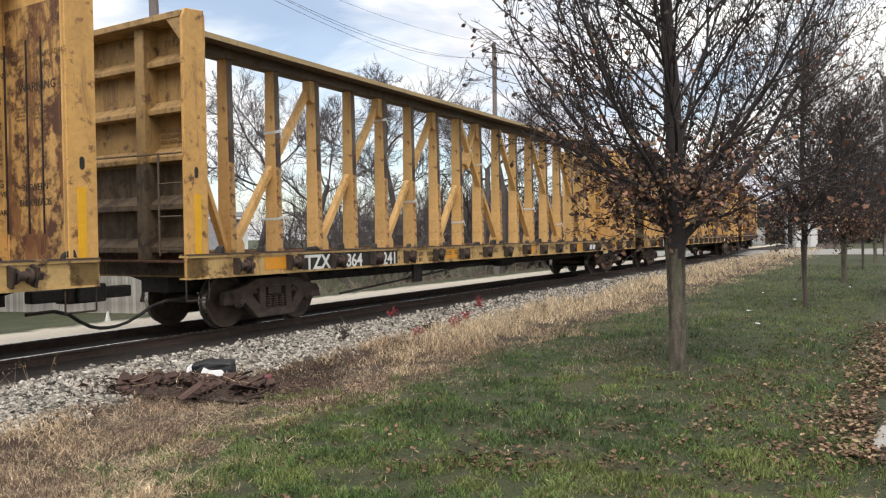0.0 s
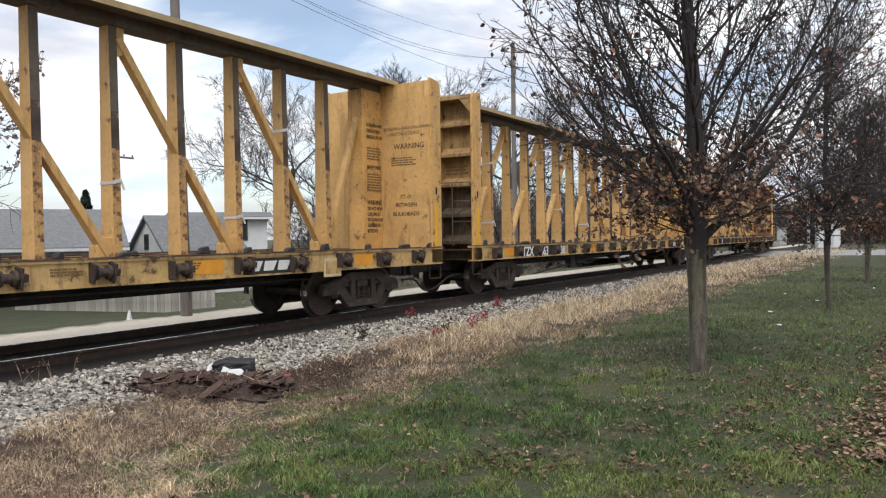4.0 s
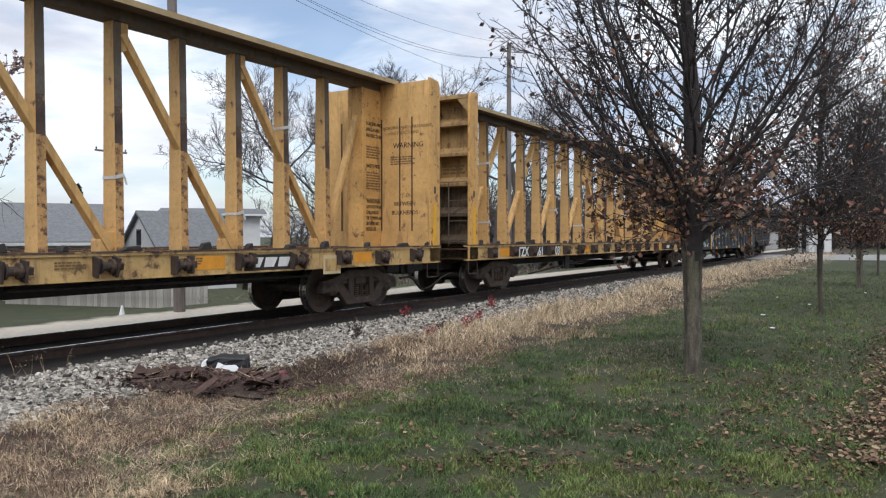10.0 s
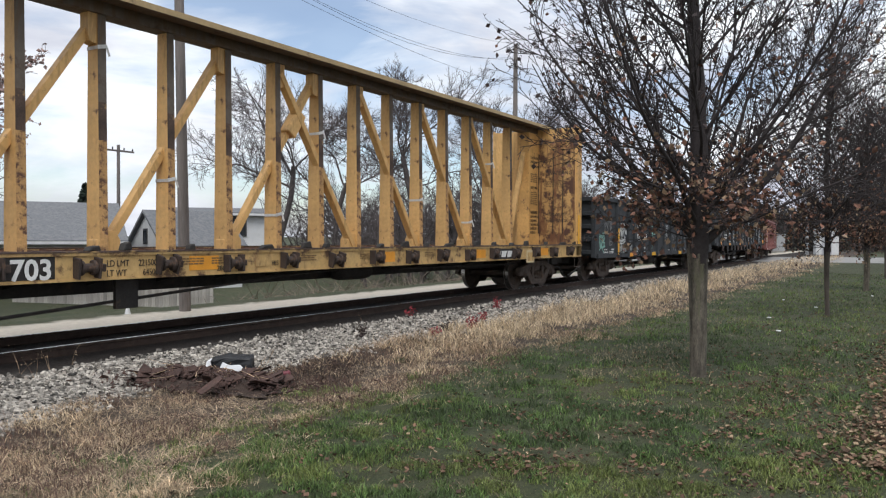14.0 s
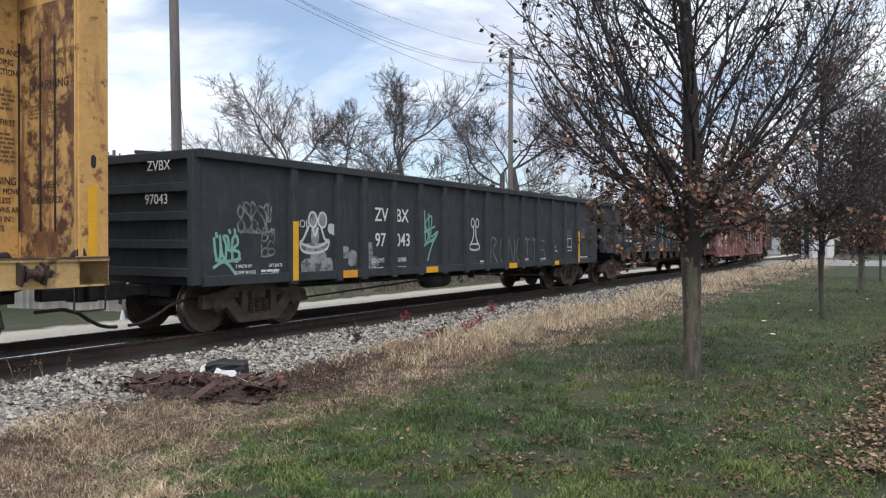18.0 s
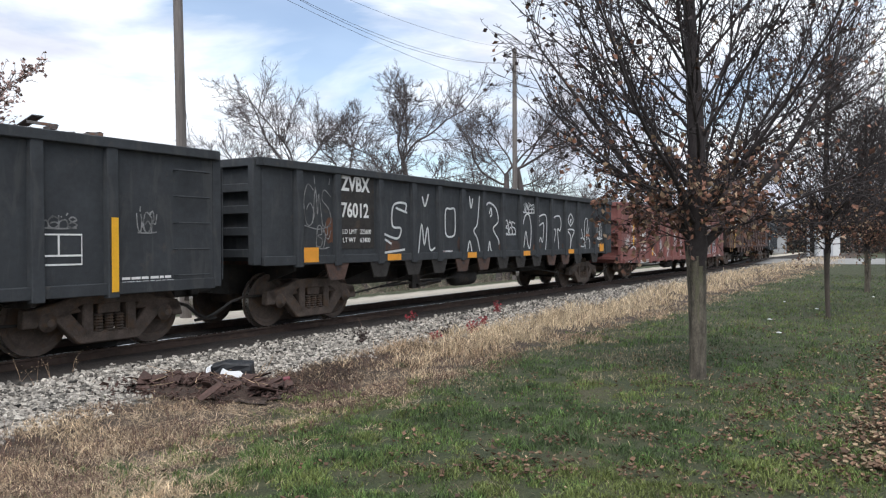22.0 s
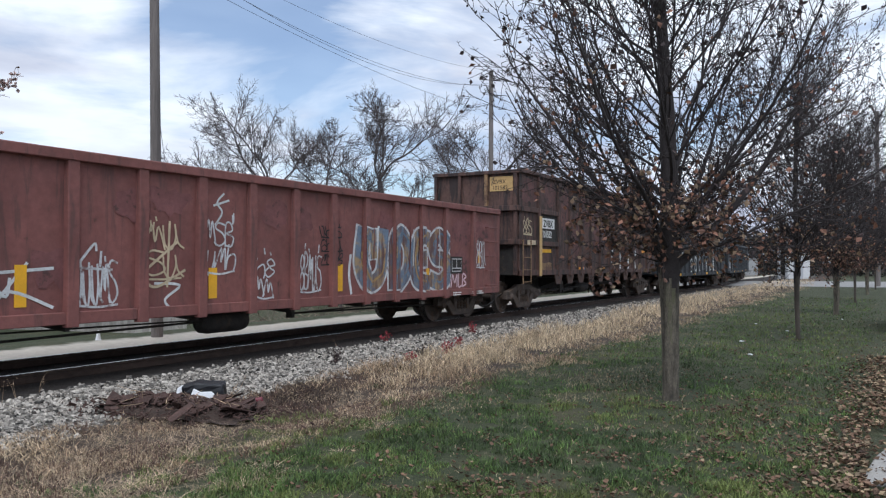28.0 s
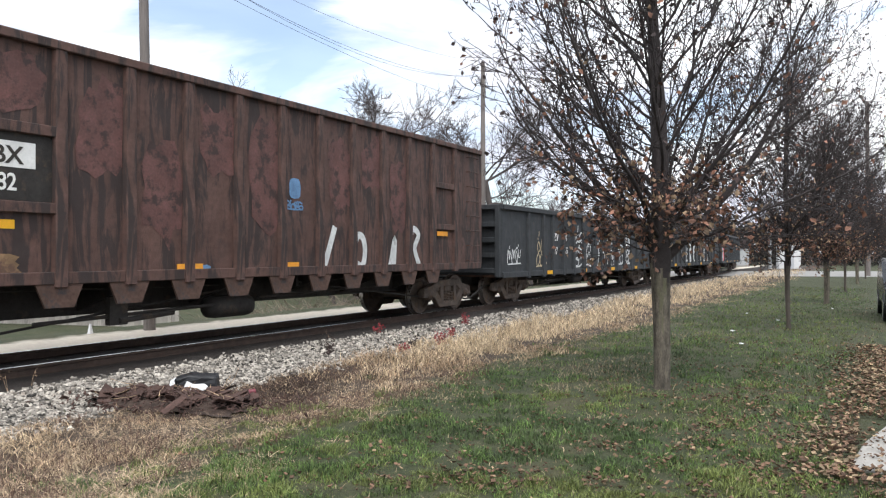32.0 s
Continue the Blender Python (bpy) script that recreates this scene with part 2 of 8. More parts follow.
SPRAY_MIX = mat("mixed_spray", (0.15, 0.20, 0.27), 0.6, var=0.3, scale=3, second=(0.40, 0.27, 0.13), amount=0.9, spot=0.49, spot_scale=2.6, bump=0.1, streak=((0.12, 0.055, 0.048), 0.9, 0.48))
SPRAY_OLD = mat("worn_white_spray", (0.60, 0.61, 0.62), 0.6, var=0.2, scale=4, second=(0.15, 0.07, 0.062), amount=0.8, spot=0.53, spot_scale=6, bump=0.05)
SPRAY_TAN = mat("tan_spray", (0.42, 0.27, 0.11), 0.6, var=0.3, scale=3, second=(0.17, 0.08, 0.06), amount=0.8, spot=0.5, spot_scale=4, bump=0.1)
SPRAY_DARK = mat("dark_spray", (0.02, 0.02, 0.022), 0.6, var=0.2, scale=4, bump=0.05)
SPRAY_GREY = mat("grey_overpaint", (0.22, 0.22, 0.22), 0.6, var=0.4, scale=4, second=(0.05, 0.05, 0.05), amount=0.8, spot=0.48, spot_scale=5, bump=0.05)
SPRAY_CLOUD = mat("cloudy_overpaint", (0.30, 0.31, 0.31), 0.6, var=0.35, scale=5, second=(0.05, 0.052, 0.055), amount=0.9, spot=0.5, spot_scale=6, bump=0.05)
INK = mat("black_stencil", (0.03, 0.025, 0.02), 0.65, var=0.2, scale=6, bump=0.05)
INK_FADED = mat("faded_stencil", (0.2, 0.12, 0.05), 0.65, var=0.3, scale=6, bump=0.05)
REFLECT = mat("yellow_reflector", (0.80, 0.42, 0.02), 0.4, var=0.08, scale=5, bump=0.05)
ORANGE = mat("orange_reflector", (0.78, 0.33, 0.03), 0.4, var=0.1, scale=5, bump=0.05)
PINK = mat("pink_tag", (0.75, 0.12, 0.14), 0.5, var=0.1, bump=0.05)
SCRAP = mat("scrap_metal", (0.10, 0.095, 0.095), 0.6, 0.4, var=0.4, scale=6, second=(0.13, 0.06, 0.03), amount=0.8, spot=0.5, bump=0.4, island=0.5)

# ---- mesh helpers ----


class Build:
    """Collects plain solids and makes one mesh of them."""

    def __init__(self):
        self.v, self.f, self.m, self.i = [], [], [], 0

    def add(self, verts, faces, m=None):
        o = len(self.v)
        self.v += [tuple(p) for p in verts]
        self.f += [tuple(o + k for k in f) for f in faces]
        self.m += [self.i if m is None else m] * len(faces)
        return self

    def box(self, x0, x1, y0, y1, z0, z1):
        v = [(x, y, z) for z in (z0, z1) for x, y in ((x0, y0), (x1, y0), (x1, y1), (x0, y1))]
        return self.add(v, [(3, 2, 1, 0), (4, 5, 6, 7), (0, 1, 5, 4), (1, 2, 6, 5), (2, 3, 7, 6), (3, 0, 4, 7)])

    def prism(self, poly, axis, a, b):
        """poly: corners in the plane across the axis, drawn out from a to b."""
        def at(p, h):
            return {"x": (h, p[0], p[1]), "y": (p[0], h, p[1]), "z": (p[0], p[1], h)}[axis]
        n = len(poly)
        v = [at(p, a) for p in poly] + [at(p, b) for p in poly]
        f = [tuple(range(n))[::-1], tuple(range(n, 2 * n))] + [(k, (k + 1) % n, n + (k + 1) % n, n + k) for k in range(n)]
        return self.add(v, f)

    def rod(self, p, q, r0, r1=None, n=6, cap=True):
        r1 = r0 if r1 is None else r1
        p, q = Vector(p), Vector(q)
        d = (q - p)
        if d.length < 1e-6:
            return self
        d.normalize()
        a = d.orthogonal().normalized()
        b = d.cross(a)
        v = []
        for c, r in ((p, r0), (q, r1)):
            v += [c + (a * math.cos(2 * math.pi * k / n) + b * math.sin(2 * math.pi * k / n)) * r for k in range(n)]
        f = [(k, (k + 1) % n, n + (k + 1) % n, n + k) for k in range(n)]
        if cap:
            f += [tuple(range(n))[::-1], tuple(range(n, 2 * n))]
        return self.add(v, f)

    def beam(self, p, q, w, h, up=(0, 0, 1)):
        """A square bar from p to q, w across and h along up."""
        p, q = Vector(p), Vector(q)
        d = (q - p).normalized()
        s = d.cross(Vector(up)).normalized() * (w / 2)
        u = s.cross(d).normalized() * (h / 2)
        v = [c + a for c in (p, q) for a in (-s - u, s - u, s + u, -s + u)]
        return self.add(v, [(3, 2, 1, 0), (4, 5, 6, 7), (0, 1, 5, 4), (1, 2, 6, 5), (2, 3, 7, 6), (3, 0, 4, 7)])

    def lathe(self, prof, n=24, axis="z", at=(0, 0, 0)):
        """prof: (radius, height) pairs, turned about the axis through at."""
        v = []
        for r, h in prof:
            for k in range(n):
                c, s = r * math.cos(2 * math.pi * k / n), r * math.sin(2 * math.pi * k / n)
                p = {"z": (c, s, h), "y": (c, h, s), "x": (h, c, s)}[axis]
                v.append((p[0] + at[0], p[1] + at[1], p[2] + at[2]))
        f = [(j * n + k, j * n + (k + 1) % n, (j + 1) * n + (k + 1) % n, (j + 1) * n + k) for j in range(len(prof) - 1) for k in range(n)]
        f += [tuple(range(n))[::-1], tuple(range((len(prof) - 1) * n, len(prof) * n))]
        return self.add(v, f)

    def mesh(self, name, *mats, bevel=0.0, smooth=False, fix=True):
        me = bpy.data.meshes.new(name)
        me.from_pydata(self.v, [], self.f)
        if len(mats) > 1:
            me.polygons.foreach_set("material_index", self.m)
        for m in mats:
            me.materials.append(m)
        if fix or bevel:
            bm = bmesh.new()
            bm.from_mesh(me)
            bmesh.ops.recalc_face_normals(bm, faces=bm.faces)
            if bevel:
                bmesh.ops.bevel(bm, geom=bm.edges[:], offset=bevel, segments=1, affect="EDGES", profile=0.5)
            bm.to_mesh(me)
            bm.free()
        if smooth:
            me.polygons.foreach_set("use_smooth", [True] * len(me.polygons))
        return me


def thing(name, m, label, category, group="", kind=""):
    ob = new(name)
    ob.empty_display_size = 0.2
    ob.matrix_basis = m
    return tagged(ob, label, category, group, kind)


def part(name, mesh, parent, m=None, label=""):
    ob = new(name, mesh)
    ob.parent = parent
    if m is not None:
        ob.matrix_basis = m
    if label:
        ob["label"] = label
    return ob


def solo(name, mesh, label, category, group="", kind="", m=None):
    ob = new(name, mesh)
    if m is not None:
        ob.matrix_basis = m
    return tagged(ob, label, category, group, kind)


def quads(cloud, name, material, smooth=False):
    """One mesh from numpy corners (n, 4, 3)."""
    n = len(cloud)
    me = bpy.data.meshes.new(name)
    me.from_pydata(np.asarray(cloud, float).reshape(-1, 3).tolist(), [], np.arange(n * 4).reshape(n, 4).tolist())
    me.materials.append(material)
    return me


_letters = {}


def lettering(text, size, material, depth=0.004, bold=0.0):
    """Words in the built-in font as a mesh: x along the words, z up, facing -y, from the lower left corner."""
    key = (text, size, material.name, bold)
    if key in _letters:
        return _letters[key]
    cu = bpy.data.curves.new("words", "FONT")
    cu.body, cu.size, cu.extrude, cu.offset, cu.resolution_u = text, size, depth / 2, bold, 3
    ob = bpy.data.objects.new("words", cu)
    scene.collection.objects.link(ob)
    me = bpy.data.meshes.new_from_object(ob.evaluated_get(bpy.context.evaluated_depsgraph_get()))
    bpy.data.objects.remove(ob)
    me.transform(Matrix.Rotation(radians(90), 4, "X"))
    me.materials.clear()
    me.materials.append(material)
    _letters[key] = me
    return me


def write(parent, text, size, x, y, z, material, bold=0.0, turn=0.0, stretch=1.0):
    """Words on a wall of a thing; turn: degrees about z."""
    ob = part("lettering", lettering(text, size, material, bold=bold), parent, pose(x, y, z, 0, 0, turn))
    ob.scale = (stretch, 1, 1)
    return ob


def bars(parent, rows, x, y, z, w, h, material, turn=0.0, seed=0):
    """Small print that cannot be read: rows of short bars."""
    rng = random.Random(seed)
    b = Build()
    for k in range(rows):
        a, zz = 0.0, -k * h * 1.7
        while a < w * rng.uniform(0.75, 1):
            c = min(w, a + rng.uniform(0.3, 1.0) * h * 4)
            b.box(a, c, -0.002, 0.002, zz, zz + h)
            a = c + h * 0.6
    return part("small_print", b.mesh("small_print", material, fix=False), parent, pose(x, y, z, 0, 0, turn))

# ---- ground ----
TRACK_Y, RAIL_Z = 10.5, 0.14
BEND_X, BEND_R = 50.0, 180.0


def ground_z(x, y):
    far = max(0.0, min(1.0, (y - 13.6) / 9.0))
    far = far * far * (3 - 2 * far)
    dip = 0.10 * math.exp(-((y - 5.6) / 1.6) ** 2) * (0 if x > 40 else 1)
    right = max(0.0, min(1.0, (x - 45) / 30.0))
    return -0.95 * far * (1 - right * 0.75) - dip * 0.5


def zone_material():
    m = bpy.data.materials.new("ground")
    m.use_nodes = True
    nt = m.node_tree
    n, L = nt.nodes.new, nt.links.new
    b = nt.nodes["Principled BSDF"]
    b.inputs["Roughness"].default_value = 0.95
    tc = n("ShaderNodeTexCoord")
    sep = n("ShaderNodeSeparateXYZ")
    L(tc.outputs["Object"], sep.inputs["Vector"])

    def noise_node(sc, det=5, ro=0.6):
        k = n("ShaderNodeTexNoise")
        k.inputs["Scale"].default_value, k.inputs["Detail"].default_value, k.inputs["Roughness"].default_value = sc, det, ro
        L(tc.outputs["Object"], k.inputs["Vector"])
        return k.outputs["Fac"]

    def math_node(op, a, c):
        k = n("ShaderNodeMath")
        k.operation = op
        for i, v in enumerate((a, c)):
            if isinstance(v, (int, float)):
                k.inputs[i].default_value = v
            else:
                L(v, k.inputs[i])
        return k.outputs[0]

    def step(v, lo, hi):
        k = n("ShaderNodeMapRange")
        k.inputs["From Min"].default_value, k.inputs["From Max"].default_value = lo, hi
        L(v, k.inputs["Value"])
        return k.outputs[0]

    def ramp(src, p0, p1, c0, c1):
        k = n("ShaderNodeValToRGB")
        e = k.color_ramp.elements
        e[0].position, e[1].position, e[0].color, e[1].color = p0, p1, c0 + (1,), c1 + (1,)
        L(src, k.inputs["Fac"])
        return k.outputs["Color"]

    def mixer(f, a, c):
        k = n("ShaderNodeMix")
        k.data_type = "RGBA"
        L(f, k.inputs[0])
        ins = [i for i in k.inputs if i.type == "RGBA"]
        L(a, ins[0]), L(c, ins[1])
        return [o for o in k.outputs if o.type == "RGBA"][0]

    wob = math_node("MULTIPLY", math_node("SUBTRACT", noise_node(0.9, 4), 0.5), 2.6)
    wob2 = math_node("MULTIPLY", math_node("SUBTRACT", noise_node(2.2, 5), 0.5), 1.2)
    y1 = math_node("ADD", sep.outputs["Y"], wob)
    y2 = math_node("ADD", sep.outputs["Y"], wob2)
    green = ramp(noise_node(26, 6, 0.7), 0.3, 0.72, (0.010, 0.012, 0.005), (0.075, 0.095, 0.034))
    thatch = ramp(noise_node(34, 6, 0.7), 0.3, 0.7, (0.024, 0.024, 0.011), (0.12, 0.105, 0.052))
    green = mixer(ramp(noise_node(7, 5, 0.7), 0.38, 0.62, (0, 0, 0), (0.8, 0.8, 0.8)), green, ramp(noise_node(30, 6, 0.7), 0.3, 0.7, (0.008, 0.010, 0.004), (0.05, 0.062, 0.022)))
    lawn = mixer(ramp(noise_node(1.1, 6, 0.65), 0.46, 0.66, (0, 0, 0), (0.75, 0.75, 0.75)), green, thatch)
    straw = ramp(noise_node(30, 6, 0.75), 0.3, 0.72, (0.014, 0.009, 0.007), (0.10, 0.068, 0.046))
    gravel = ramp(noise_node(24, 4, 0.8), 0.34, 0.66, (0.012, 0.010, 0.009), (0.17, 0.155, 0.135))
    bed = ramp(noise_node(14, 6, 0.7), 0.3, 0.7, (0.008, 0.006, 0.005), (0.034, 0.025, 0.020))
    lane = ramp(noise_node(9, 8, 0.7), 0.3, 0.7, (0.46, 0.41, 0.34), (0.66, 0.60, 0.51))
    c = mixer(step(y1, 4.6, 5.2), lawn, straw)
    c = mixer(step(y2, 6.9, 7.3), c, gravel)
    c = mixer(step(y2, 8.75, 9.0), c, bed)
    c = mixer(step(y2, 11.9, 12.2), c, lane)
    c = mixer(step(y2, 13.5, 13.9), c, lawn)
    L(c, b.inputs["Base Color"])
    bm = n("ShaderNodeBump")
    bm.inputs["Strength"].default_value, bm.inputs["Distance"].default_value = 0.8, 0.03
    L(noise_node(38, 5, 0.7), bm.inputs["Height"])
    L(bm.outputs["Normal"], b.inputs["Normal"])
    return m


GROUND = zone_material()


def build_ground():
    xs = [-600, -200, -80, -40, -20] + [-10 + k * 1.0 for k in range(80)] + [75, 85, 100, 120, 160, 240, 400, 800, 2500]
    ys = [-900, -300, -100, -40, -15, -8] + [-5 + k * 0.5 for k in range(68)] + [30, 34, 40, 50, 70, 100, 160, 300, 700, 2500]
    v = [(x, y, ground_z(x, y)) for y in ys for x in xs]
    w = len(xs)
    f = [(j * w + i, j * w + i + 1, (j + 1) * w + i + 1, (j + 1) * w + i) for j in range(len(ys) - 1) for i in range(w - 1)]
    b = Build().add(v, f)
    solo("ground", b.mesh("ground", GROUND, smooth=True, fix=False), "autumn lawn, dry verge and gravel beside a railway", "ground", kind="structure")


build_ground()


# ---- track ----


def rail_at(q):
    """Place and heading on the track's centre line, q metres along it."""
    if q <= BEND_X:
        return q, TRACK_Y, 0.0
    a = (q - BEND_X) / BEND_R
    return BEND_X + BEND_R * math.sin(a), TRACK_Y + BEND_R * (1 - math.cos(a)), a


def build_track():
    stops = [-40, -20, -5, 2, 8, 16, 28, 40] + [BEND_X + 6 * k for k in range(20)]
    prof = [(-0.07, -0.17), (0.07, -0.17), (0.07, -0.155), (0.012, -0.13), (0.012, -0.045), (0.036, -0.035), (0.036, -0.006), (0.028, 0.0),
            (-0.028, 0.0), (-0.036, -0.006), (-0.036, -0.035), (-0.012, -0.045), (-0.012, -0.13), (-0.07, -0.155)]
    n = len(prof)
    for side in (-1, 1):
        b = Build()
        v, f, mi = [], [], []
        for q in stops:
            x, y, a = rail_at(q)
            for u, z in prof:
                o = side * 0.753 + u
                v.append((x - math.sin(a) * o, y + math.cos(a) * o, RAIL_Z + z))
        for j in range(len(stops) - 1):
            for k in range(n):
                f.append((j * n + k, j * n + (k + 1) % n, (j + 1) * n + (k + 1) % n, (j + 1) * n + k))
                mi.append(1 if k in (6, 7, 8) else 0)
        b.v, b.f, b.m = v, f, mi
        solo("rail", b.mesh("rail", RAILSIDE, RAILHEAD), "rusty steel rail with a polished running head", "rail", "rails of the track", "structure")
    tie = Build().box(-0.115, 0.115, -1.3, 1.3, -0.18, 0).mesh("tie", TIE, bevel=0.012)
    plate = Build().box(-0.1, 0.1, -0.17, 0.17, 0, 0.018).box(-0.07, -0.04, -0.13, -0.09, 0, 0.04).box(0.04, 0.07, 0.09, 0.13, 0, 0.04).mesh("tie_plate", RAILSIDE)
    rng = random.Random(4)
    base = None
    for k in range(150):
        q = -4 + k * 0.55
        x, y, a = rail_at(q)
        m = Matrix.Translation((x, y, RAIL_Z - 0.19 + rng.uniform(-0.01, 0.005))) @ Matrix.Rotation(a + rng.uniform(-0.02, 0.02), 4, "Z") @ Matrix.Translation((0, rng.uniform(-0.06, 0.06), 0))
        if base is None:
            base = thing("railway_tie", m, "dark creosoted wooden tie bedded in ballast", "railway tie", "ties of the track", "structure")
            part("sleeper", tie, base)
            for s in (-1, 1):
                part("tie_plate", plate, base, pose(0, s * 0.753, 0.001))
        else:
            copy_thing(base, m)


build_track()

# ---- train: running gear ----
TRUCK_H = 0.46


def wheel_mesh():
    b = Build()
    for s in (-1, 1):
        y = s * 0.70
        prof = [(0.06, -0.07), (0.11, -0.075), (0.12, -0.045), (0.34, -0.03), (0.385, -0.062), (0.455, -0.065), (0.457, 0.035), (0.487, 0.05), (0.487, 0.068),
                (0.40, 0.07), (0.36, 0.03), (0.14, 0.02), (0.12, 0.07), (0.06, 0.07)]
        b.lathe([(r, y - s * h) for r, h in prof], 30, "y")
    b.lathe([(0.07, -1.02), (0.085, -1.0), (0.085, -0.6), (0.075, 0), (0.085, 0.6), (0.085, 1.0), (0.07, 1.02)], 12, "y")
    me = b.mesh("wheelset", TRUCK, TREAD)
    for p in me.polygons:
        c = p.center
        r = math.hypot(c.x, c.z)
        p.material_index = 1 if 0.44 < r and abs(p.normal.y) < 0.5 else 0
    return me


def side_frame_mesh():
    """Cast frame: an arched top chord, a dropped bottom chord, two windows and the spring opening."""
    b = Build()
    for y0, y1 in ((-1.08, -0.93),):
        b.prism([(-1.14, 0.0), (-1.14, 0.17), (-0.74, 0.25), (-0.46, 0.36), (0.46, 0.36), (0.74, 0.25), (1.14, 0.17), (1.14, 0.0), (0.66, 0.04), (0.44, 0.19), (-0.44, 0.19), (-0.66, 0.04)], "y", y0, y1)
        b.prism([(-0.86, 0.06), (-0.62, 0.14), (-0.34, -0.17), (0.34, -0.17), (0.62, 0.14), (0.86, 0.06), (0.46, -0.33), (-0.46, -0.33)], "y", y0, y1)
        for d in (-1, 1):
            b.prism([(d * 0.25, -0.22), (d * 0.42, -0.22), (d * 0.40, 0.22), (d * 0.25, 0.22)], "y", y0, y1)
            b.prism([(d * 0.40, 0.1), (d * 0.52, 0.24), (d * 0.72, 0.22), (d * 0.56, 0.08)], "y", y0 + 0.03, y1 - 0.01)
            b.prism([(d * 1.12 - 0.1, -0.06), (d * 1.12 + 0.1, -0.06), (d * 1.06 + 0.1, 0.15), (d * 1.06 - 0.14, 0.18)], "y", y0, y1)
    return b.mesh("side_frame", TRUCK, bevel=0.018)


def build_truck_meshes():
    spring = Build()
    spring.lathe([(0.05 if k % 2 == 0 else 0.074, -0.19 + k * 0.02) for k in range(13)], 10, "z")
    bearing = Build().lathe([(0.12, 0.1), (0.125, -0.08), (0.10, -0.10), (0.06, -0.14), (0.05, -0.15)], 14, "y")
    bolster = Build().box(-0.17, 0.17, -1.05, 1.05, 0.06, 0.2).box(-0.3, 0.3, -0.4, 0.4, 0.2, 0.33)
    brake = Build().beam((0, -0.75, -0.1), (0, 0.75, -0.1), 0.06, 0.12)
    for s in (-1, 1):
        brake.box(-0.05, 0.05, s * 0.70 - 0.06, s * 0.70 + 0.06, -0.2, 0.12)
    return dict(wheel=wheel_mesh(), frame=side_frame_mesh(), spring=spring.mesh("coil_spring", TRUCK), bearing=bearing.mesh("bearing_cap", TRUCK), bolster=bolster.mesh("bolster", TRUCK, bevel=0.01),
                brake=brake.mesh("brake_beam", SOOT))


TM = build_truck_meshes()


def add_trucks(car, d):
    for s in (-1, 1):
        t = part("truck", TM["bolster"], car, pose(s * d, 0, RAIL_Z + TRUCK_H))
        for a in (0, 180):
            part("side_frame", TM["frame"], t, pose(0, 0, 0, 0, 0, a))
            for k in (-0.16, 0.0, 0.16):
                part("coil_spring", TM["spring"], t, pose(k, -1.03 if a == 0 else 1.03, 0))
            for k in (-0.89, 0.89):
                part("bearing_cap", TM["bearing"], t, pose(k, -1.0 if a == 0 else 1.0, 0, 0, 0, a))
        for k in (-0.42, 0.42):
            part("brake_beam", TM["brake"], t, pose(k, 0, 0))
        for k in (-0.89, 0.89):
            part("wheelset", TM["wheel"], t, pose(k, 0, 0))


def add_couplers(car, half, drop=0.0):
    b = Build()
    b.box(0, 0.62, -0.09, 0.09, 0.62, 0.8).box(0.5, 0.86, -0.16, 0.16, 0.58, 0.86).box(0.62, 0.8, -0.26, -0.16, 0.6, 0.84)
    hose = Build()
    pts = [(-0.6, -0.8, 0.55), (-0.2, -0.78, 0.56), (0.05, -0.74, 0.49), (0.22, -0.70, 0.38), (0.42, -0.66, 0.28), (0.58, -0.64, 0.24), (0.72, -0.63, 0.23)]
    for p, q in zip(pts, pts[1:]):
        hose.rod(p, q, 0.026, n=6)
    mc, mh = b.mesh("coupler", SOOT, bevel=0.02), hose.mesh("air_hose", SOOT)
    hose.v = [(x, -y, z) for x, y, z in hose.v]
    mh2 = hose.mesh("air_hose", SOOT)
    for s in (-1, 1):
        part("coupler", mc, car, pose(s * (half - 0.1), 0, RAIL_Z, 0, 0, 0 if s > 0 else 180))
        part("air_hose", mh if s > 0 else mh2, car, pose(s * half, 0, RAIL_Z, 0, 0, 0 if s > 0 else 180))


# ---- centre-beam lumber car ----
WRAP = mat("torn_plastic", (0.58, 0.57, 0.55), 0.5, var=0.2, scale=14, bump=0.3)


def post_half(z):
    """Half the depth of a post, which tapers upward."""
    return 0.165 - 0.0137 * (z - 1.33)


CB_HALF = 11.485
POST_STEP = 1.23
POSTS = [-0.03 + POST_STEP * (k + 0.5) for k in range(-8, 8)]


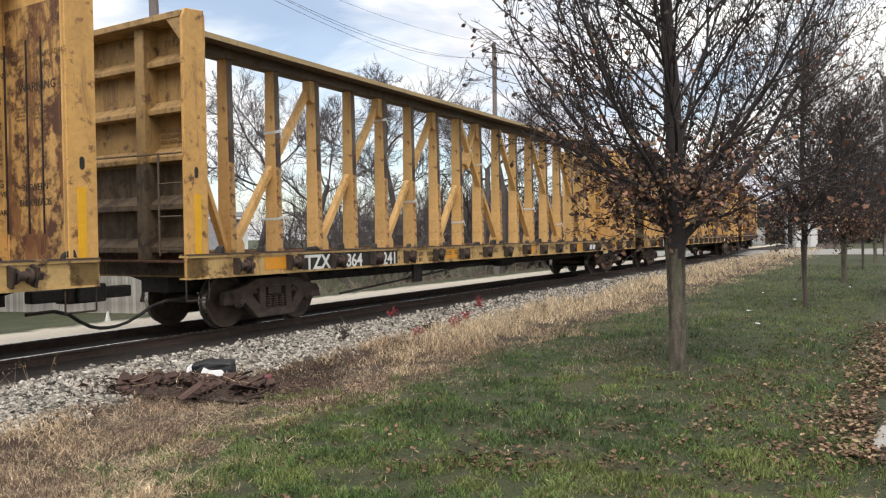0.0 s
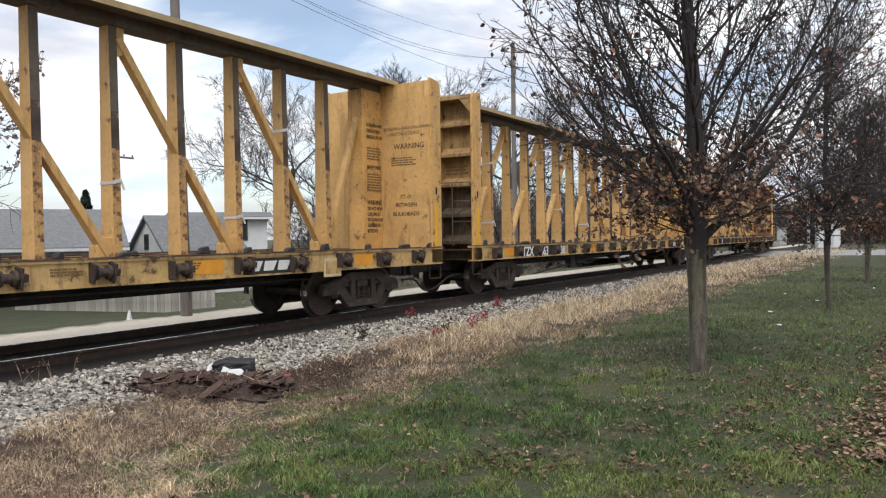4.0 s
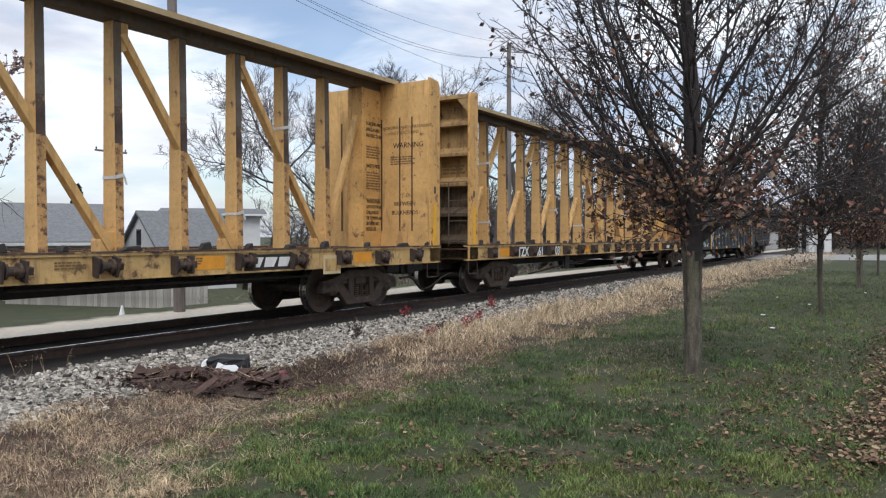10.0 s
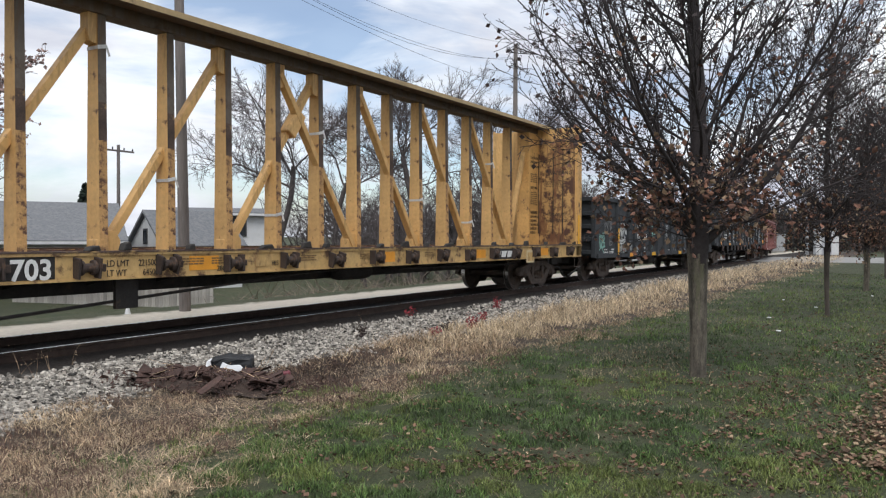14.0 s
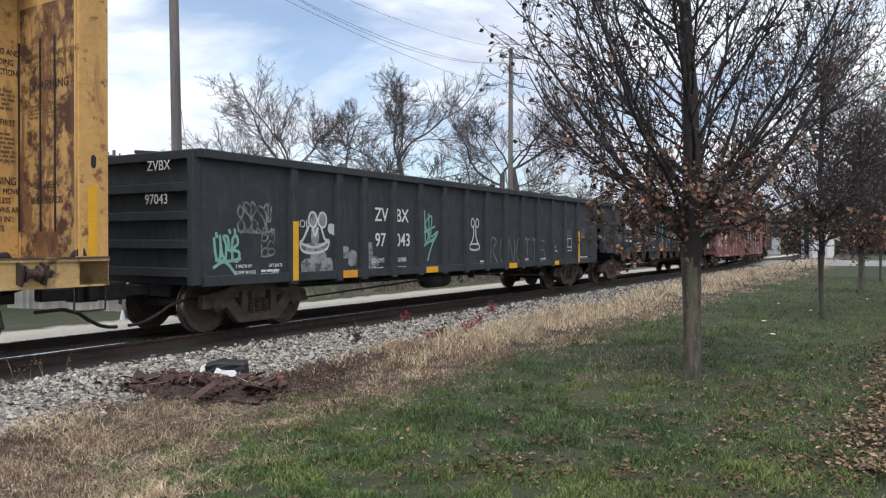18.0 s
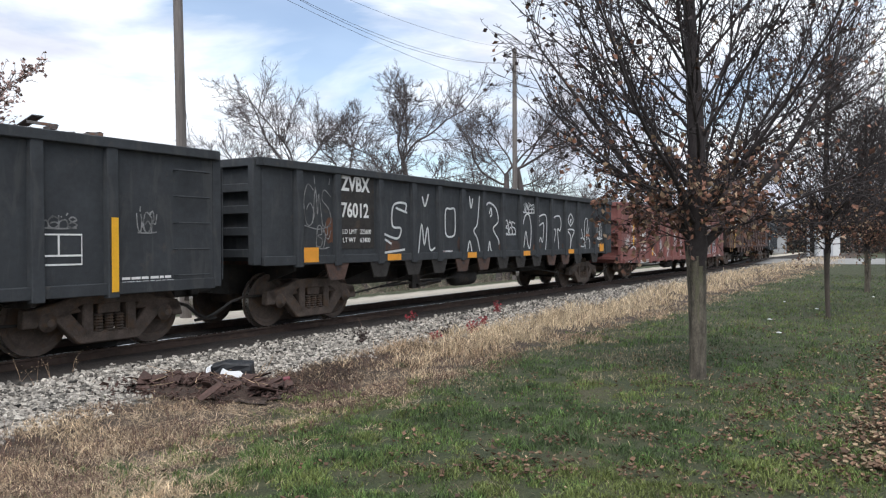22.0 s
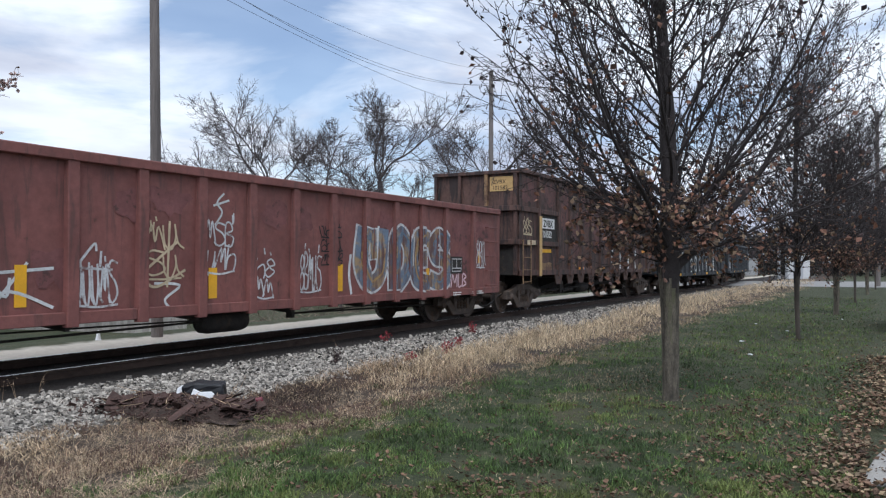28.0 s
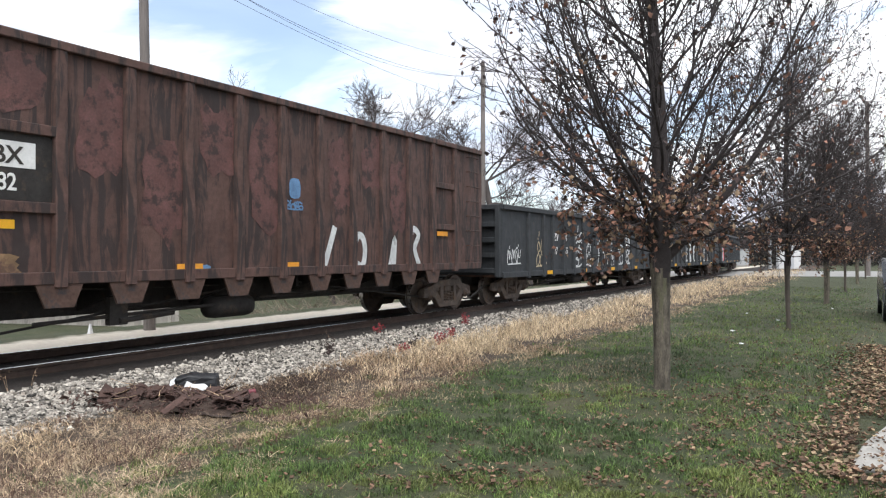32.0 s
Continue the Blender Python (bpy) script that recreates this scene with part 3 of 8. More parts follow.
def build_centerbeam():
    car = thing("centerbeam_flatcar", pose(0, 0, 0), "empty yellow centre-beam lumber car with rust-scraped posts", "freight car", "cars of the train")
    h = CB_HALF
    for s in (-1, 1):
        y = s * 1.49
        prof = [(0.02, 1.04), (0.02, 1.065), (0.0, 1.065), (0.0, 1.365), (0.025, 1.365), (0.025, 1.40), (-0.17, 1.40), (-0.17, 1.37), (-0.03, 1.365), (-0.03, 1.065), (-0.16, 1.065), (-0.16, 1.04)]
        b = Build().prism([(y + s * u, z) for u, z in prof], "x", -h, h)
        part("side_sill", b.mesh("side_sill", SILL), car)
    deck = Build()
    deck.box(-h, h, -1.46, 1.46, 1.30, 1.33)
    for k in range(38):
        x = -h + 0.35 + k * 0.606
        deck.box(x, x + 0.1, -1.40, 1.40, 1.33, 1.40)
    part("deck", deck.mesh("deck", RUST), car, label="rusty steel deck")
    rng = random.Random(17)
    for s in (-1, 1):
        y0, y1 = sorted((s * 1.335, s * 1.525))
        part("deck_edge", Build().box(-h, h, y0, y1, 1.4, 1.424).mesh("deck_edge", RUST_EDGE), car, label="rusty lip of the deck")
    lump_me = [Build().prism([(-w, 0), (w, 0), (w * 0.7, hh), (-w * 0.5, hh * 0.8)], "y", -0.05, 0.05).mesh("tie_down", SOOT, bevel=0.012) for w, hh in ((0.1, 0.12), (0.07, 0.09), (0.16, 0.07))]
    for k in range(22):
        part("tie_down", lump_me[k % 3], car, pose(-h + 0.7 + k * 1.03 + rng.uniform(-0.3, 0.3), -1.43 + rng.uniform(-0.03, 0.02), 1.424, 0, 0, rng.uniform(-30, 30)))
    under = Build().box(-h + 0.6, h - 0.6, -0.33, 0.33, 0.78, 1.3)
    for k in range(19):
        x = -h + 0.8 + k * 1.19
        under.prism([(-1.42, 1.3), (-1.42, 1.14), (-0.33, 0.9), (0.33, 0.9), (1.42, 1.14), (1.42, 1.3)], "x", x, x + 0.05)
    part("underframe", under.mesh("underframe", SOOT), car)
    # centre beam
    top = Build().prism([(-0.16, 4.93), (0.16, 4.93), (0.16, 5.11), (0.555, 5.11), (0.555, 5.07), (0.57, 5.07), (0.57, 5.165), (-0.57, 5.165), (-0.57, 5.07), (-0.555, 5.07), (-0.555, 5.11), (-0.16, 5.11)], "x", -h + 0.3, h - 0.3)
    tm = top.mesh("top_chord", CAP, DIRT_SHADE_YELLOW)
    # underside and web get a dark colour that stands in for the cap's shade
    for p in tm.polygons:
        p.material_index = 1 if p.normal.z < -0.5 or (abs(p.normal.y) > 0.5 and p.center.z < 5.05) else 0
    part("top_chord", tm, car, label="wide steel cap over a beam coloured dark as if in its shade")
    pm = Build()
    v = []
    for z, w in ((1.33, 0.165), (4.98, 0.115)):
        for x, y in ((-0.07, -w), (0.07, -w), (0.07, w), (-0.07, w)):
            v.append((x, y, z))
    pm.add(v, [(3, 2, 1, 0), (4, 5, 6, 7)])
    pm.add(v, [(1, 2, 6, 5), (3, 0, 4, 7)])
    # the narrow faces: darker above, half scraped, then pitted where loads rub
    for y in (-1, 1):
        zs = ((1.33, 2), (2.35, 2), (3.05, 1), (3.62, 3), (4.98, 3))
        for (z0, i), (z1, _) in zip(zs, zs[1:]):
            pm.i = i
            a, c = y * post_half(z0), y * post_half(z1)
            q = [(-0.07, a, z0), (0.07, a, z0), (0.07, c, z1), (-0.07, c, z1)]
            pm.add(q if y < 0 else q[::-1], [(0, 1, 2, 3)])
    pmesh = pm.mesh("post", YELLOW, RUST_EDGE, YELLOW_PITTED, DIRT_SHADE_YELLOW)
    lobe = [(-0.10, 4.94), (0.08, 4.94), (0.13, 4.86), (0.17, 4.74), (0.175, 4.64), (0.15, 4.55), (0.09, 4.49), (0.0, 4.48), (-0.08, 4.51), (-0.10, 4.58)]
    gmesh = [Build().prism([(d * x, z) for x, z in lobe[::d]], "y", -0.10, 0.10).mesh("gusset", YELLOW, bevel=0.006) for d in (1, -1)]
    wraps = []
    for z in (2.05, 2.55, 3.75, 4.45):
        a = post_half(z) + 0.008
        wraps.append(Build().beam((-0.078, -a, z - 0.02), (0.078, -a, z + 0.02), 0.02, 0.055).box(-0.079, -0.071, -a, a, z - 0.045, z + 0.005).box(0.071, 0.079, -a, a, z - 0.01, z + 0.045)
                     .beam((0.078, -a, z), (0.1, -a - 0.03, z - 0.13), 0.008, 0.03).mesh("plastic_strap", WRAP))
    for k, w in ((1, 2), (1, 0), (4, 3), (5, 1), (7, 0), (8, 2), (11, 1), (13, 0), (14, 2)):
        part("plastic_strap", wraps[w], car, pose(POSTS[k], 0, 0), "torn white plastic strap")
    for k, x in enumerate(POSTS):
        part("post", pmesh, car, pose(x, 0, 0), "yellow post with rust-scraped edges" if k == 0 else "")
    for k in (2, 4, 6, 8, 7, 9, 11, 13):
        part("gusset", gmesh[k % 2], car, pose(POSTS[k] + (-0.11 if k % 2 == 0 else 0.11), 0, 0))
    dm = Build().beam((0.12, 0, 1.42), (2.36, 0, 4.76), 0.16, 0.12, (1, 0, 0))
    dmesh = dm.mesh("diagonal", YELLOW, bevel=0.008)
    for k in range(4):
        part("diagonal", dmesh, car, pose(POSTS[2 * k], 0.05, 0))
        part("diagonal", dmesh, car, pose(POSTS[15 - 2 * k], -0.05, 0, 0, 0, 180))
    part("splice_plate", Build().beam((-0.26, 0, 3.62), (0.06, 0, 4.08), 0.24, 0.26, (1, 0, 0)).mesh("splice_plate", YELLOW, bevel=0.02), car)
    em = Build().beam((0.06, 0, 1.42), (1.28, 0, 4.65), 0.15, 0.09, (1, 0, 0)).mesh("end_brace", YELLOW, bevel=0.008)
    for s in (-1, 1):
        part("end_brace", em, car, pose(POSTS[15] if s > 0 else POSTS[0], 0, 0, 0, 0, 0 if s > 0 else 180))
        part("end_web", Build().box(10.42, 11.03, -0.18, 0.18, 1.38, 4.93).box(10.30, 10.42, -0.2, 0.2, 1.38, 4.93).mesh("end_web", YELLOW_WORN, bevel=0.01), car, pose(0, 0, 0, 0, 0, 0 if s > 0 else 180))
    foot = Build().prism([(-0.2, 1.34), (0.2, 1.34), (0.2, 1.56), (0.11, 1.7), (-0.11, 1.7), (-0.2, 1.56)], "y", -0.11, 0.11).mesh("foot_gusset", YELLOW, bevel=0.01)
    for k in (0, 2, 4, 6, 9, 11, 13, 15):
        part("foot_gusset", foot, car, pose(POSTS[k] + (0.12 if k < 8 else -0.12), 0, 0))
    # bulkheads
    bulk = Build()
    bulk.i = 0
    bulk.box(-0.03, 0.03, -1.47, 1.47, 1.05, 5.08)
    bm = bulk.mesh("bulkhead", YELLOW, END_GRIME_SHADE)
    # outer face and ribs: colour mixes grime with the shade between the cars
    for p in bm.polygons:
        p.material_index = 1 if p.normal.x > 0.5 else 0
    side = Build().prism([(0.0, 1.05), (0.42, 1.05), (0.42, 4.95), (0.36, 5.10), (0.0, 5.14)], "y", -0.03, 0.03)
    sm = side.mesh("bulkhead_edge", YELLOW_WORN, bevel=0.008)
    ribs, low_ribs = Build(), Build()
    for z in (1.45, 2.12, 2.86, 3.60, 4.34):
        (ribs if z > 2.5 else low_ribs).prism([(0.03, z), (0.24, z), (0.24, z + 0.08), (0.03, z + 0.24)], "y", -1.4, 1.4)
    # lower ribs and panels take a darker colour than those above
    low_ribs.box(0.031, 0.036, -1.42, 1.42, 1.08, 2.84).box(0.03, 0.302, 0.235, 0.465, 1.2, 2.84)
    lrm = low_ribs.mesh("sooty_ribs", END_DARK)
    ribs.rod((0.2, -1.2, 5.0), (0.2, -1.2, 5.07), 0.012).rod((0.2, -1.2, 5.07), (0.2, -0.75, 5.07), 0.012).rod((0.2, -0.75, 5.07), (0.2, -0.75, 4.95), 0.012)
    ribs.box(0.03, 0.30, 0.24, 0.46, 2.84, 5.0).box(0.03, 0.42, -1.44, 1.44, 4.97, 5.07)
    for y in (-1, 1):
        ribs.add([(x, y * q, z) for x in (0.36, 0.41) for q, z in ((1.44, 4.97), (1.12, 4.97), (1.44, 4.60))], [(0, 1, 2), (5, 4, 3), (0, 3, 4, 1), (1, 4, 5, 2), (2, 5, 3, 0)])
    rm = ribs.mesh("bulkhead_ribs", END_GRIME_SHADE, bevel=0.008)
    stm = Build().box(-0.05, -0.03, 0, 0.022, 1.75, 4.3).mesh("wear_strip", SOOT)
    lad = Build()
    lad.rod((0.42, -0.9, 1.4), (0.42, -0.9, 2.97), 0.017).rod((0.3, -0.9, 1.45), (0.42, -0.9, 1.45), 0.012)
    for z in (1.5, 2.0, 2.5):
        lad.rod((0.42, -1.40, z), (0.42, -0.9, z), 0.013)
    lad.rod((0.40, -1.4, 2.95), (0.40, 1.3, 2.99), 0.014)
    lm = lad.mesh("grab_irons", DIRT_SHADE_YELLOW)
    lad.v = [(a, -c, e) for a, c, e in lad.v]
    lm2 = lad.mesh("grab_irons", DIRT_SHADE_YELLOW)
    hole = Build().prism([(0.19, 2.57), (0.22, 2.57), (0.24, 2.60), (0.24, 2.71), (0.22, 2.74), (0.19, 2.74), (0.17, 2.71), (0.17, 2.60)], "y", -0.034, 0.034).mesh("hand_hole", SOOT)
    tape = Build().box(0.13, 0.25, -0.035, 0.035, 1.42, 2.34).mesh("reflector", REFLECT)
    step = Build()
    for x in (0.06, 0.5):
        step.rod((x, 0, 1.06), (x, 0, 0.72), 0.013)
    step.rod((0.06, 0, 0.72), (0.5, 0, 0.72), 0.014)
    stepm = step.mesh("sill_step", WINCH)
    for s in (-1, 1):
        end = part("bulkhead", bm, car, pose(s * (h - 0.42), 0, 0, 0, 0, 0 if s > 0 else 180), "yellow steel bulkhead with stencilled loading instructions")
        part("bulkhead_ribs", rm, end)
        part("sooty_ribs", lrm, end, label="darker lower panels")
        for y in (-1.05, -0.72, -0.22, 0.35, 0.95):
            part("wear_strip", stm, end, pose(0, y, 0))
        part("grab_irons", lm if s > 0 else lm2, end)
        for y in (-1.46, 1.46):
            part("bulkhead_edge", sm, end, pose(0, y, 0))
            part("hand_hole", hole, end, pose(0, y, 0))
            part("reflector", tape, end, pose(0, y * 1.003, 0))
            part("sill_step", stepm, end, pose(-0.1, y * 0.99, 0))
    # winches along the sill
    w = Build()
    w.lathe([(0.05, -0.09), (0.085, -0.08), (0.085, -0.05), (0.05, -0.045), (0.05, 0.05), (0.085, 0.055), (0.085, 0.09)], 10, "x").box(-0.13, -0.1, -0.08, 0.1, -0.11, 0.11).box(0.1, 0.13, -0.08, 0.1, -0.11, 0.11)
    w.box(0.13, 0.2, -0.04, 0.04, -0.04, 0.04)
    w.v = [(a * 1.25, c * 1.15, e * 1.2) for a, c, e in w.v]
    wm = w.mesh("strap_winch", WINCH, bevel=0.006)
    for k in range(18):
        x = -10.40 + k * 1.225
        for s in (-1, 1):
            part("strap_winch", wm, car, pose(x, s * 1.53, 1.22 + (0.01 if k % 2 else -0.01), 8 * (k % 3), 0, 0 if s < 0 else 180))
    for s in (-1, 1):
        y0, y1 = sorted((s * 1.49, s * 1.496))
        for x in (-9.85, -3.86, 0.75, 4.6, 8.36):
            part("reflector", Build().box(x, x + 0.55, y0, y1, 1.12, 1.33).mesh("reflector", ORANGE, fix=False), car)
    # underfloor gear on the far half: reservoir and brake rods
    tank = Build().lathe([(0.07, -0.6), (0.16, -0.52), (0.18, -0.4), (0.18, 0.4), (0.16, 0.52), (0.07, 0.6)], 16, "x", (1.0, -0.6, 0.92))
    part("air_reservoir", tank.mesh("air_reservoir", SOOT, smooth=True), car)
    rods = Build().rod((-7.5, -1.2, 0.55), (-1.5, -1.2, 0.95), 0.025).rod((-1.5, -1.2, 0.95), (0.2, -0.9, 0.98), 0.02).box(-4.9, -4.55, -1.26, -1.2, 0.62, 1.05).rod((2, -1.1, 0.95), (7.5, -1.1, 0.9), 0.022)
    part("brake_rigging", rods.mesh("brake_rigging", SOOT), car)
    add_couplers(car, h)
    add_trucks(car, 9.15)
    return car


YELLOW_POST = mat("post_yellow_scraped", (0.61, 0.37, 0.14), 0.65, var=0.16, scale=1.5, second=(0.09, 0.04, 0.026), amount=0.92, spot=0.585, spot_scale=4.5, bump=0.3, streak=((0.30, 0.16, 0.065), 0.6, 0.56), rand=0.1)


def letter_centerbeam(car, mark, number, scraped=False):
    """Stencils on the near side, and on both bulkheads."""
    part("number_panel", Build().box(-8.95, -5.9, -1.497, -1.489, 1.08, 1.36).mesh("number_panel", SOOT, fix=False), car)
    write(car, mark, 0.36, -9.06, -1.505, 1.085, WHITE, 0.010, stretch=0.98)
    write(car, number[:3], 0.35, -7.68, -1.505, 1.085, WHITE, 0.008)
    write(car, number[3:], 0.35, -6.46, -1.505, 1.085, WHITE, 0.008)
    for k, x in enumerate((-4.0, -3.45, -1.5, 0.15, 2.4, 4.3)):
        bars(car, 3, x, -1.497, 1.28, 0.42, 0.022, INK_FADED, seed=k)
    limit, weight = ("223500", "62500") if not scraped else ("221500", "64500")
    write(car, "LD LMT", 0.125, -5.2, -1.499, 1.215, INK, stretch=0.8)
    write(car, limit, 0.125, -4.72, -1.499, 1.215, INK, stretch=0.8)
    write(car, "LT WT", 0.125, -5.2, -1.499, 1.085, INK, stretch=0.8)
    write(car, weight, 0.125, -4.65, -1.499, 1.085, INK, stretch=0.8)
    write(car, "FBS", 0.11, -2.2, -1.499, 1.15, INK)
    write(car, "286K", 0.11, -3.35, -1.499, 1.10, INK)
    tag_plate = Build().prism([(-2.55, 1.14), (-2.3, 1.14), (-2.25, 1.19), (-2.3, 1.24), (-2.55, 1.24)], "y", -1.505, -1.489)
    part("hose_tag", tag_plate.mesh("hose_tag", SILL, fix=False), car)
    part("logo_panel", Build().box(5.55, 6.68, -1.497, -1.489, 1.07, 1.33).mesh("logo_panel", SOOT, fix=False), car)
    for k in range(3):
        lg = Build().prism([(5.66 + 0.32 * k, 1.12), (5.88 + 0.32 * k, 1.12), (5.97 + 0.32 * k, 1.28), (5.70 + 0.32 * k, 1.28)], "y", -1.503, -1.497)
        part("logo_shape", lg.mesh("logo_shape", WHITE, fix=False), car, label="pale slanted logo shape")
    plate = part("data_plate", Build().box(7.46, 7.93, -1.512, -1.495, 0.94, 1.28).mesh("data_plate", PLATE, fix=False), car, label="cream stencilled data plate")
    for k in range(3):
        part("plate_line", Build().box(7.5 + 0.14 * k, 7.63 + 0.14 * k, -1.515, -1.512, 0.99, 1.22).mesh("plate_line", SILL, fix=False), plate)
    ends = [c for c in car.children if c.name.startswith("bulkhead")]
    far = [e for e in ends if e.matrix_basis.translation.x > 0][0]
    near = [e for e in ends if e.matrix_basis.translation.x < 0][0]
    # far bulkhead: its inner face looks back along the car
    def put(text, size, yy, z, m=INK, bold=0.0):
        write(far, text, size, -0.038, yy, z, m, bold, turn=-90)
    put("LOADING AND UNLOADING", 0.10, -0.25, 4.05, INK_FADED)
    put("INSTRUCTIONS", 0.11, -0.45, 3.92, INK_FADED)
    put("WARNING", 0.17, -0.52, 3.62)
    bars(far, 4, -0.036, -0.45, 3.4, 0.7, 0.03, INK_FADED, turn=-90, seed=7)
    put("73'-0\"", 0.13, -0.68, 2.5, INK_FADED)
    put("BETWEEN", 0.13, -0.55, 2.32)
    put("BULKHEADS", 0.13, -0.48, 2.12)

    def panel(text, size, z, m=INK):
        write(car, text, size, 10.47, -0.186, z, m, stretch=0.72)
    for k, tx in enumerate(("LOADING AND", "UNLOADING", "INSTRUCTIONS")):
        panel(tx, 0.115, 4.12 - 0.135 * k)
    panel("SAFETY FIRST", 0.12, 3.17)
    bars(car, 5, 10.48, -0.183, 3.62, 0.5, 0.035, INK_FADED, seed=1)
    bars(car, 7, 10.48, -0.183, 3.04, 0.5, 0.035, INK_FADED, seed=2)
    for k, tx in enumerate(("WARNING", "DO NOT MOVE", "CAR UNLESS", "TIE DOWNS ARE", "SECURED IN", "KEYSLOTS")):
        panel(tx, 0.15 if k == 0 else 0.11, 2.38 - 0.125 * k)
    part("scraped_face", Build().box(-0.0345, -0.031, -1.44, -0.22, 1.4, 4.75).mesh("scraped_face", YELLOW_SCRAPED if scraped else YELLOW_POST, fix=False), far, label="rust-scraped yellow plate")
    if number == "864241":
        for c in [c for c in far.children if c.name.startswith("wear_strip")]:
            bpy.data.objects.remove(c)
    # near bulkhead: its ribbed outer face
    write(near, mark, 0.15, 0.04, 0.62, 4.68, INK_FADED, turn=90)
    write(near, number, 0.17, 0.04, 0.55, 4.46, INK, turn=90)
    bars(near, 3, 0.04, 0.5, 3.35, 0.7, 0.05, INK_FADED, turn=90, seed=3)


# ---- gondolas ----


PLATE = mat("cream_plate", (0.62, 0.50, 0.30), 0.7, var=0.1, scale=5, bump=0.05)


def build_gondola(name, L, bottom, top, xs, paint, label, truck, skirt=0.0, post_w=0.16, load=0.0, low_tabs=False, rim=0.12):
    """An open steel car: thin plates, outside posts, a top rim, ladders and end ribs."""
    car = thing(name, pose(0, 0, 0), label, "freight car", "cars of the train")
    h = L / 2
    for s in (-1, 1):
        y0, y1 = sorted((s * 1.40, s * 1.36))
        part("side_plate", Build().box(-h, h, y0, y1, bottom, top).mesh("side_plate", paint), car)
        y0, y1 = sorted((s * 1.49, s * 1.33))
        part("top_rim", Build().box(-h - 0.02, h + 0.02, y0, y1, top - rim, top + 0.02).mesh("top_rim", paint, bevel=0.012), car)
        y0, y1 = sorted((s * 1.46, s * 1.36))
        part("side_sill", Build().box(-h, h, y0, y1, bottom - 0.02, bottom + 0.14).mesh("side_sill", paint, bevel=0.01), car)
    z1 = top - rim + 0.01
    pm = Build()
    pm.add([(x, y, z) for x, y, z in ((-post_w / 2 - 0.02, -1.39, bottom - 0.06), (post_w / 2 + 0.02, -1.39, bottom - 0.06), (post_w / 2, -1.49, bottom - 0.06), (-post_w / 2, -1.49, bottom - 0.06),
                                      (-post_w / 2 - 0.02, -1.39, z1), (post_w / 2 + 0.02, -1.39, z1), (post_w / 2, -1.47, z1), (-post_w / 2, -1.47, z1))],
           [(0, 1, 2, 3), (4, 7, 6, 5), (0, 4, 5, 1), (1, 5, 6, 2), (2, 6, 7, 3), (3, 7, 4, 0)])
    pmesh = pm.mesh("side_post", paint, bevel=0.008)
    for x in xs:
        for s in (-1, 1):
            part("side_post", pmesh, car, pose(x, 0, 0, 0, 0, 0 if s < 0 else 180))
    if low_tabs:
        tab = Build().prism([(-0.34, bottom), (0.34, bottom), (0.2, bottom - skirt), (-0.2, bottom - skirt)], "y", -1.44, -1.405).mesh("post_foot", paint)
        for x in xs[1:-1]:
            for s in (0, 180):
                part("post_foot", tab, car, pose(x, 0, 0, 0, 0, s))
    part("floor", Build().box(-h, h, -1.38, 1.38, bottom, bottom + 0.06).mesh("floor", RUST), car)
    em = Build().box(-0.03, 0.03, -1.38, 1.38, bottom, top)
    part_end = em.mesh("end_sheet", paint)
    rib = Build()
    nr = 4
    for k in range(nr):
        z = bottom + 0.12 + k * (top - bottom - 0.3) / nr
        rib.box(0.03, 0.17, -1.3, 1.3, z, z + 0.14)
    rib.box(0.03, 0.2, -1.4, -1.26, bottom, top).box(0.03, 0.2, 1.26, 1.4, bottom, top).box(0.0, 0.14, -1.46, 1.46, top - rim, top + 0.02)
    rmesh = rib.mesh("end_ribs", paint, bevel=0.01)
    lad = Build()
    for y in (-1.36, -0.9):
        lad.rod((0.25, y, bottom + 0.1), (0.25, y, top - 0.2), 0.014)
    k = 0
    while bottom + 0.2 + 0.38 * k < top - 0.15:
        z = bottom + 0.2 + 0.38 * k
        lad.rod((0.25, -1.36, z), (0.25, -0.9, z), 0.013)
        k += 1
    lmesh = lad.mesh("ladder", paint)
    gmesh = Build().rod((-0.68, -1.5, 0), (-0.12, -1.5, 0), 0.013).rod((-0.68, -1.5, 0), (-0.68, -1.4, 0), 0.012).rod((-0.12, -1.5, 0), (-0.12, -1.4, 0), 0.012).mesh("grab_iron", paint)
    for s in (-1, 1):
        e = part("end_sheet", part_end, car, pose(s * (h - 0.03), 0, 0, 0, 0, 0 if s > 0 else 180))
        part("end_ribs", rmesh, e)
        part("ladder", lmesh, e)
        for k in range(int((top - bottom - 0.35) / 0.38) + 1):
            part("grab_iron", gmesh, e, pose(0, 0, bottom + 0.2 + 0.38 * k))
    under = Build().box(-h + 0.3, h - 0.3, -0.3, 0.3, 0.72, bottom)
    for x in xs[::2]:
        under.prism([(-1.36, bottom), (-1.36, bottom - 0.12), (-0.3, 0.78), (0.3, 0.78), (1.36, bottom - 0.12), (1.36, bottom)], "x", x - 0.03, x + 0.03)
    part("underframe", under.mesh("underframe", SOOT), car)
    tank = Build().lathe([(0.08, -0.55), (0.17, -0.47), (0.19, -0.35), (0.19, 0.35), (0.17, 0.47), (0.08, 0.55)], 14, "x", (-1.03, -0.9, min(bottom - 0.2, 0.73)))
    part("air_reservoir", tank.mesh("air_reservoir", SOOT, smooth=True), car)
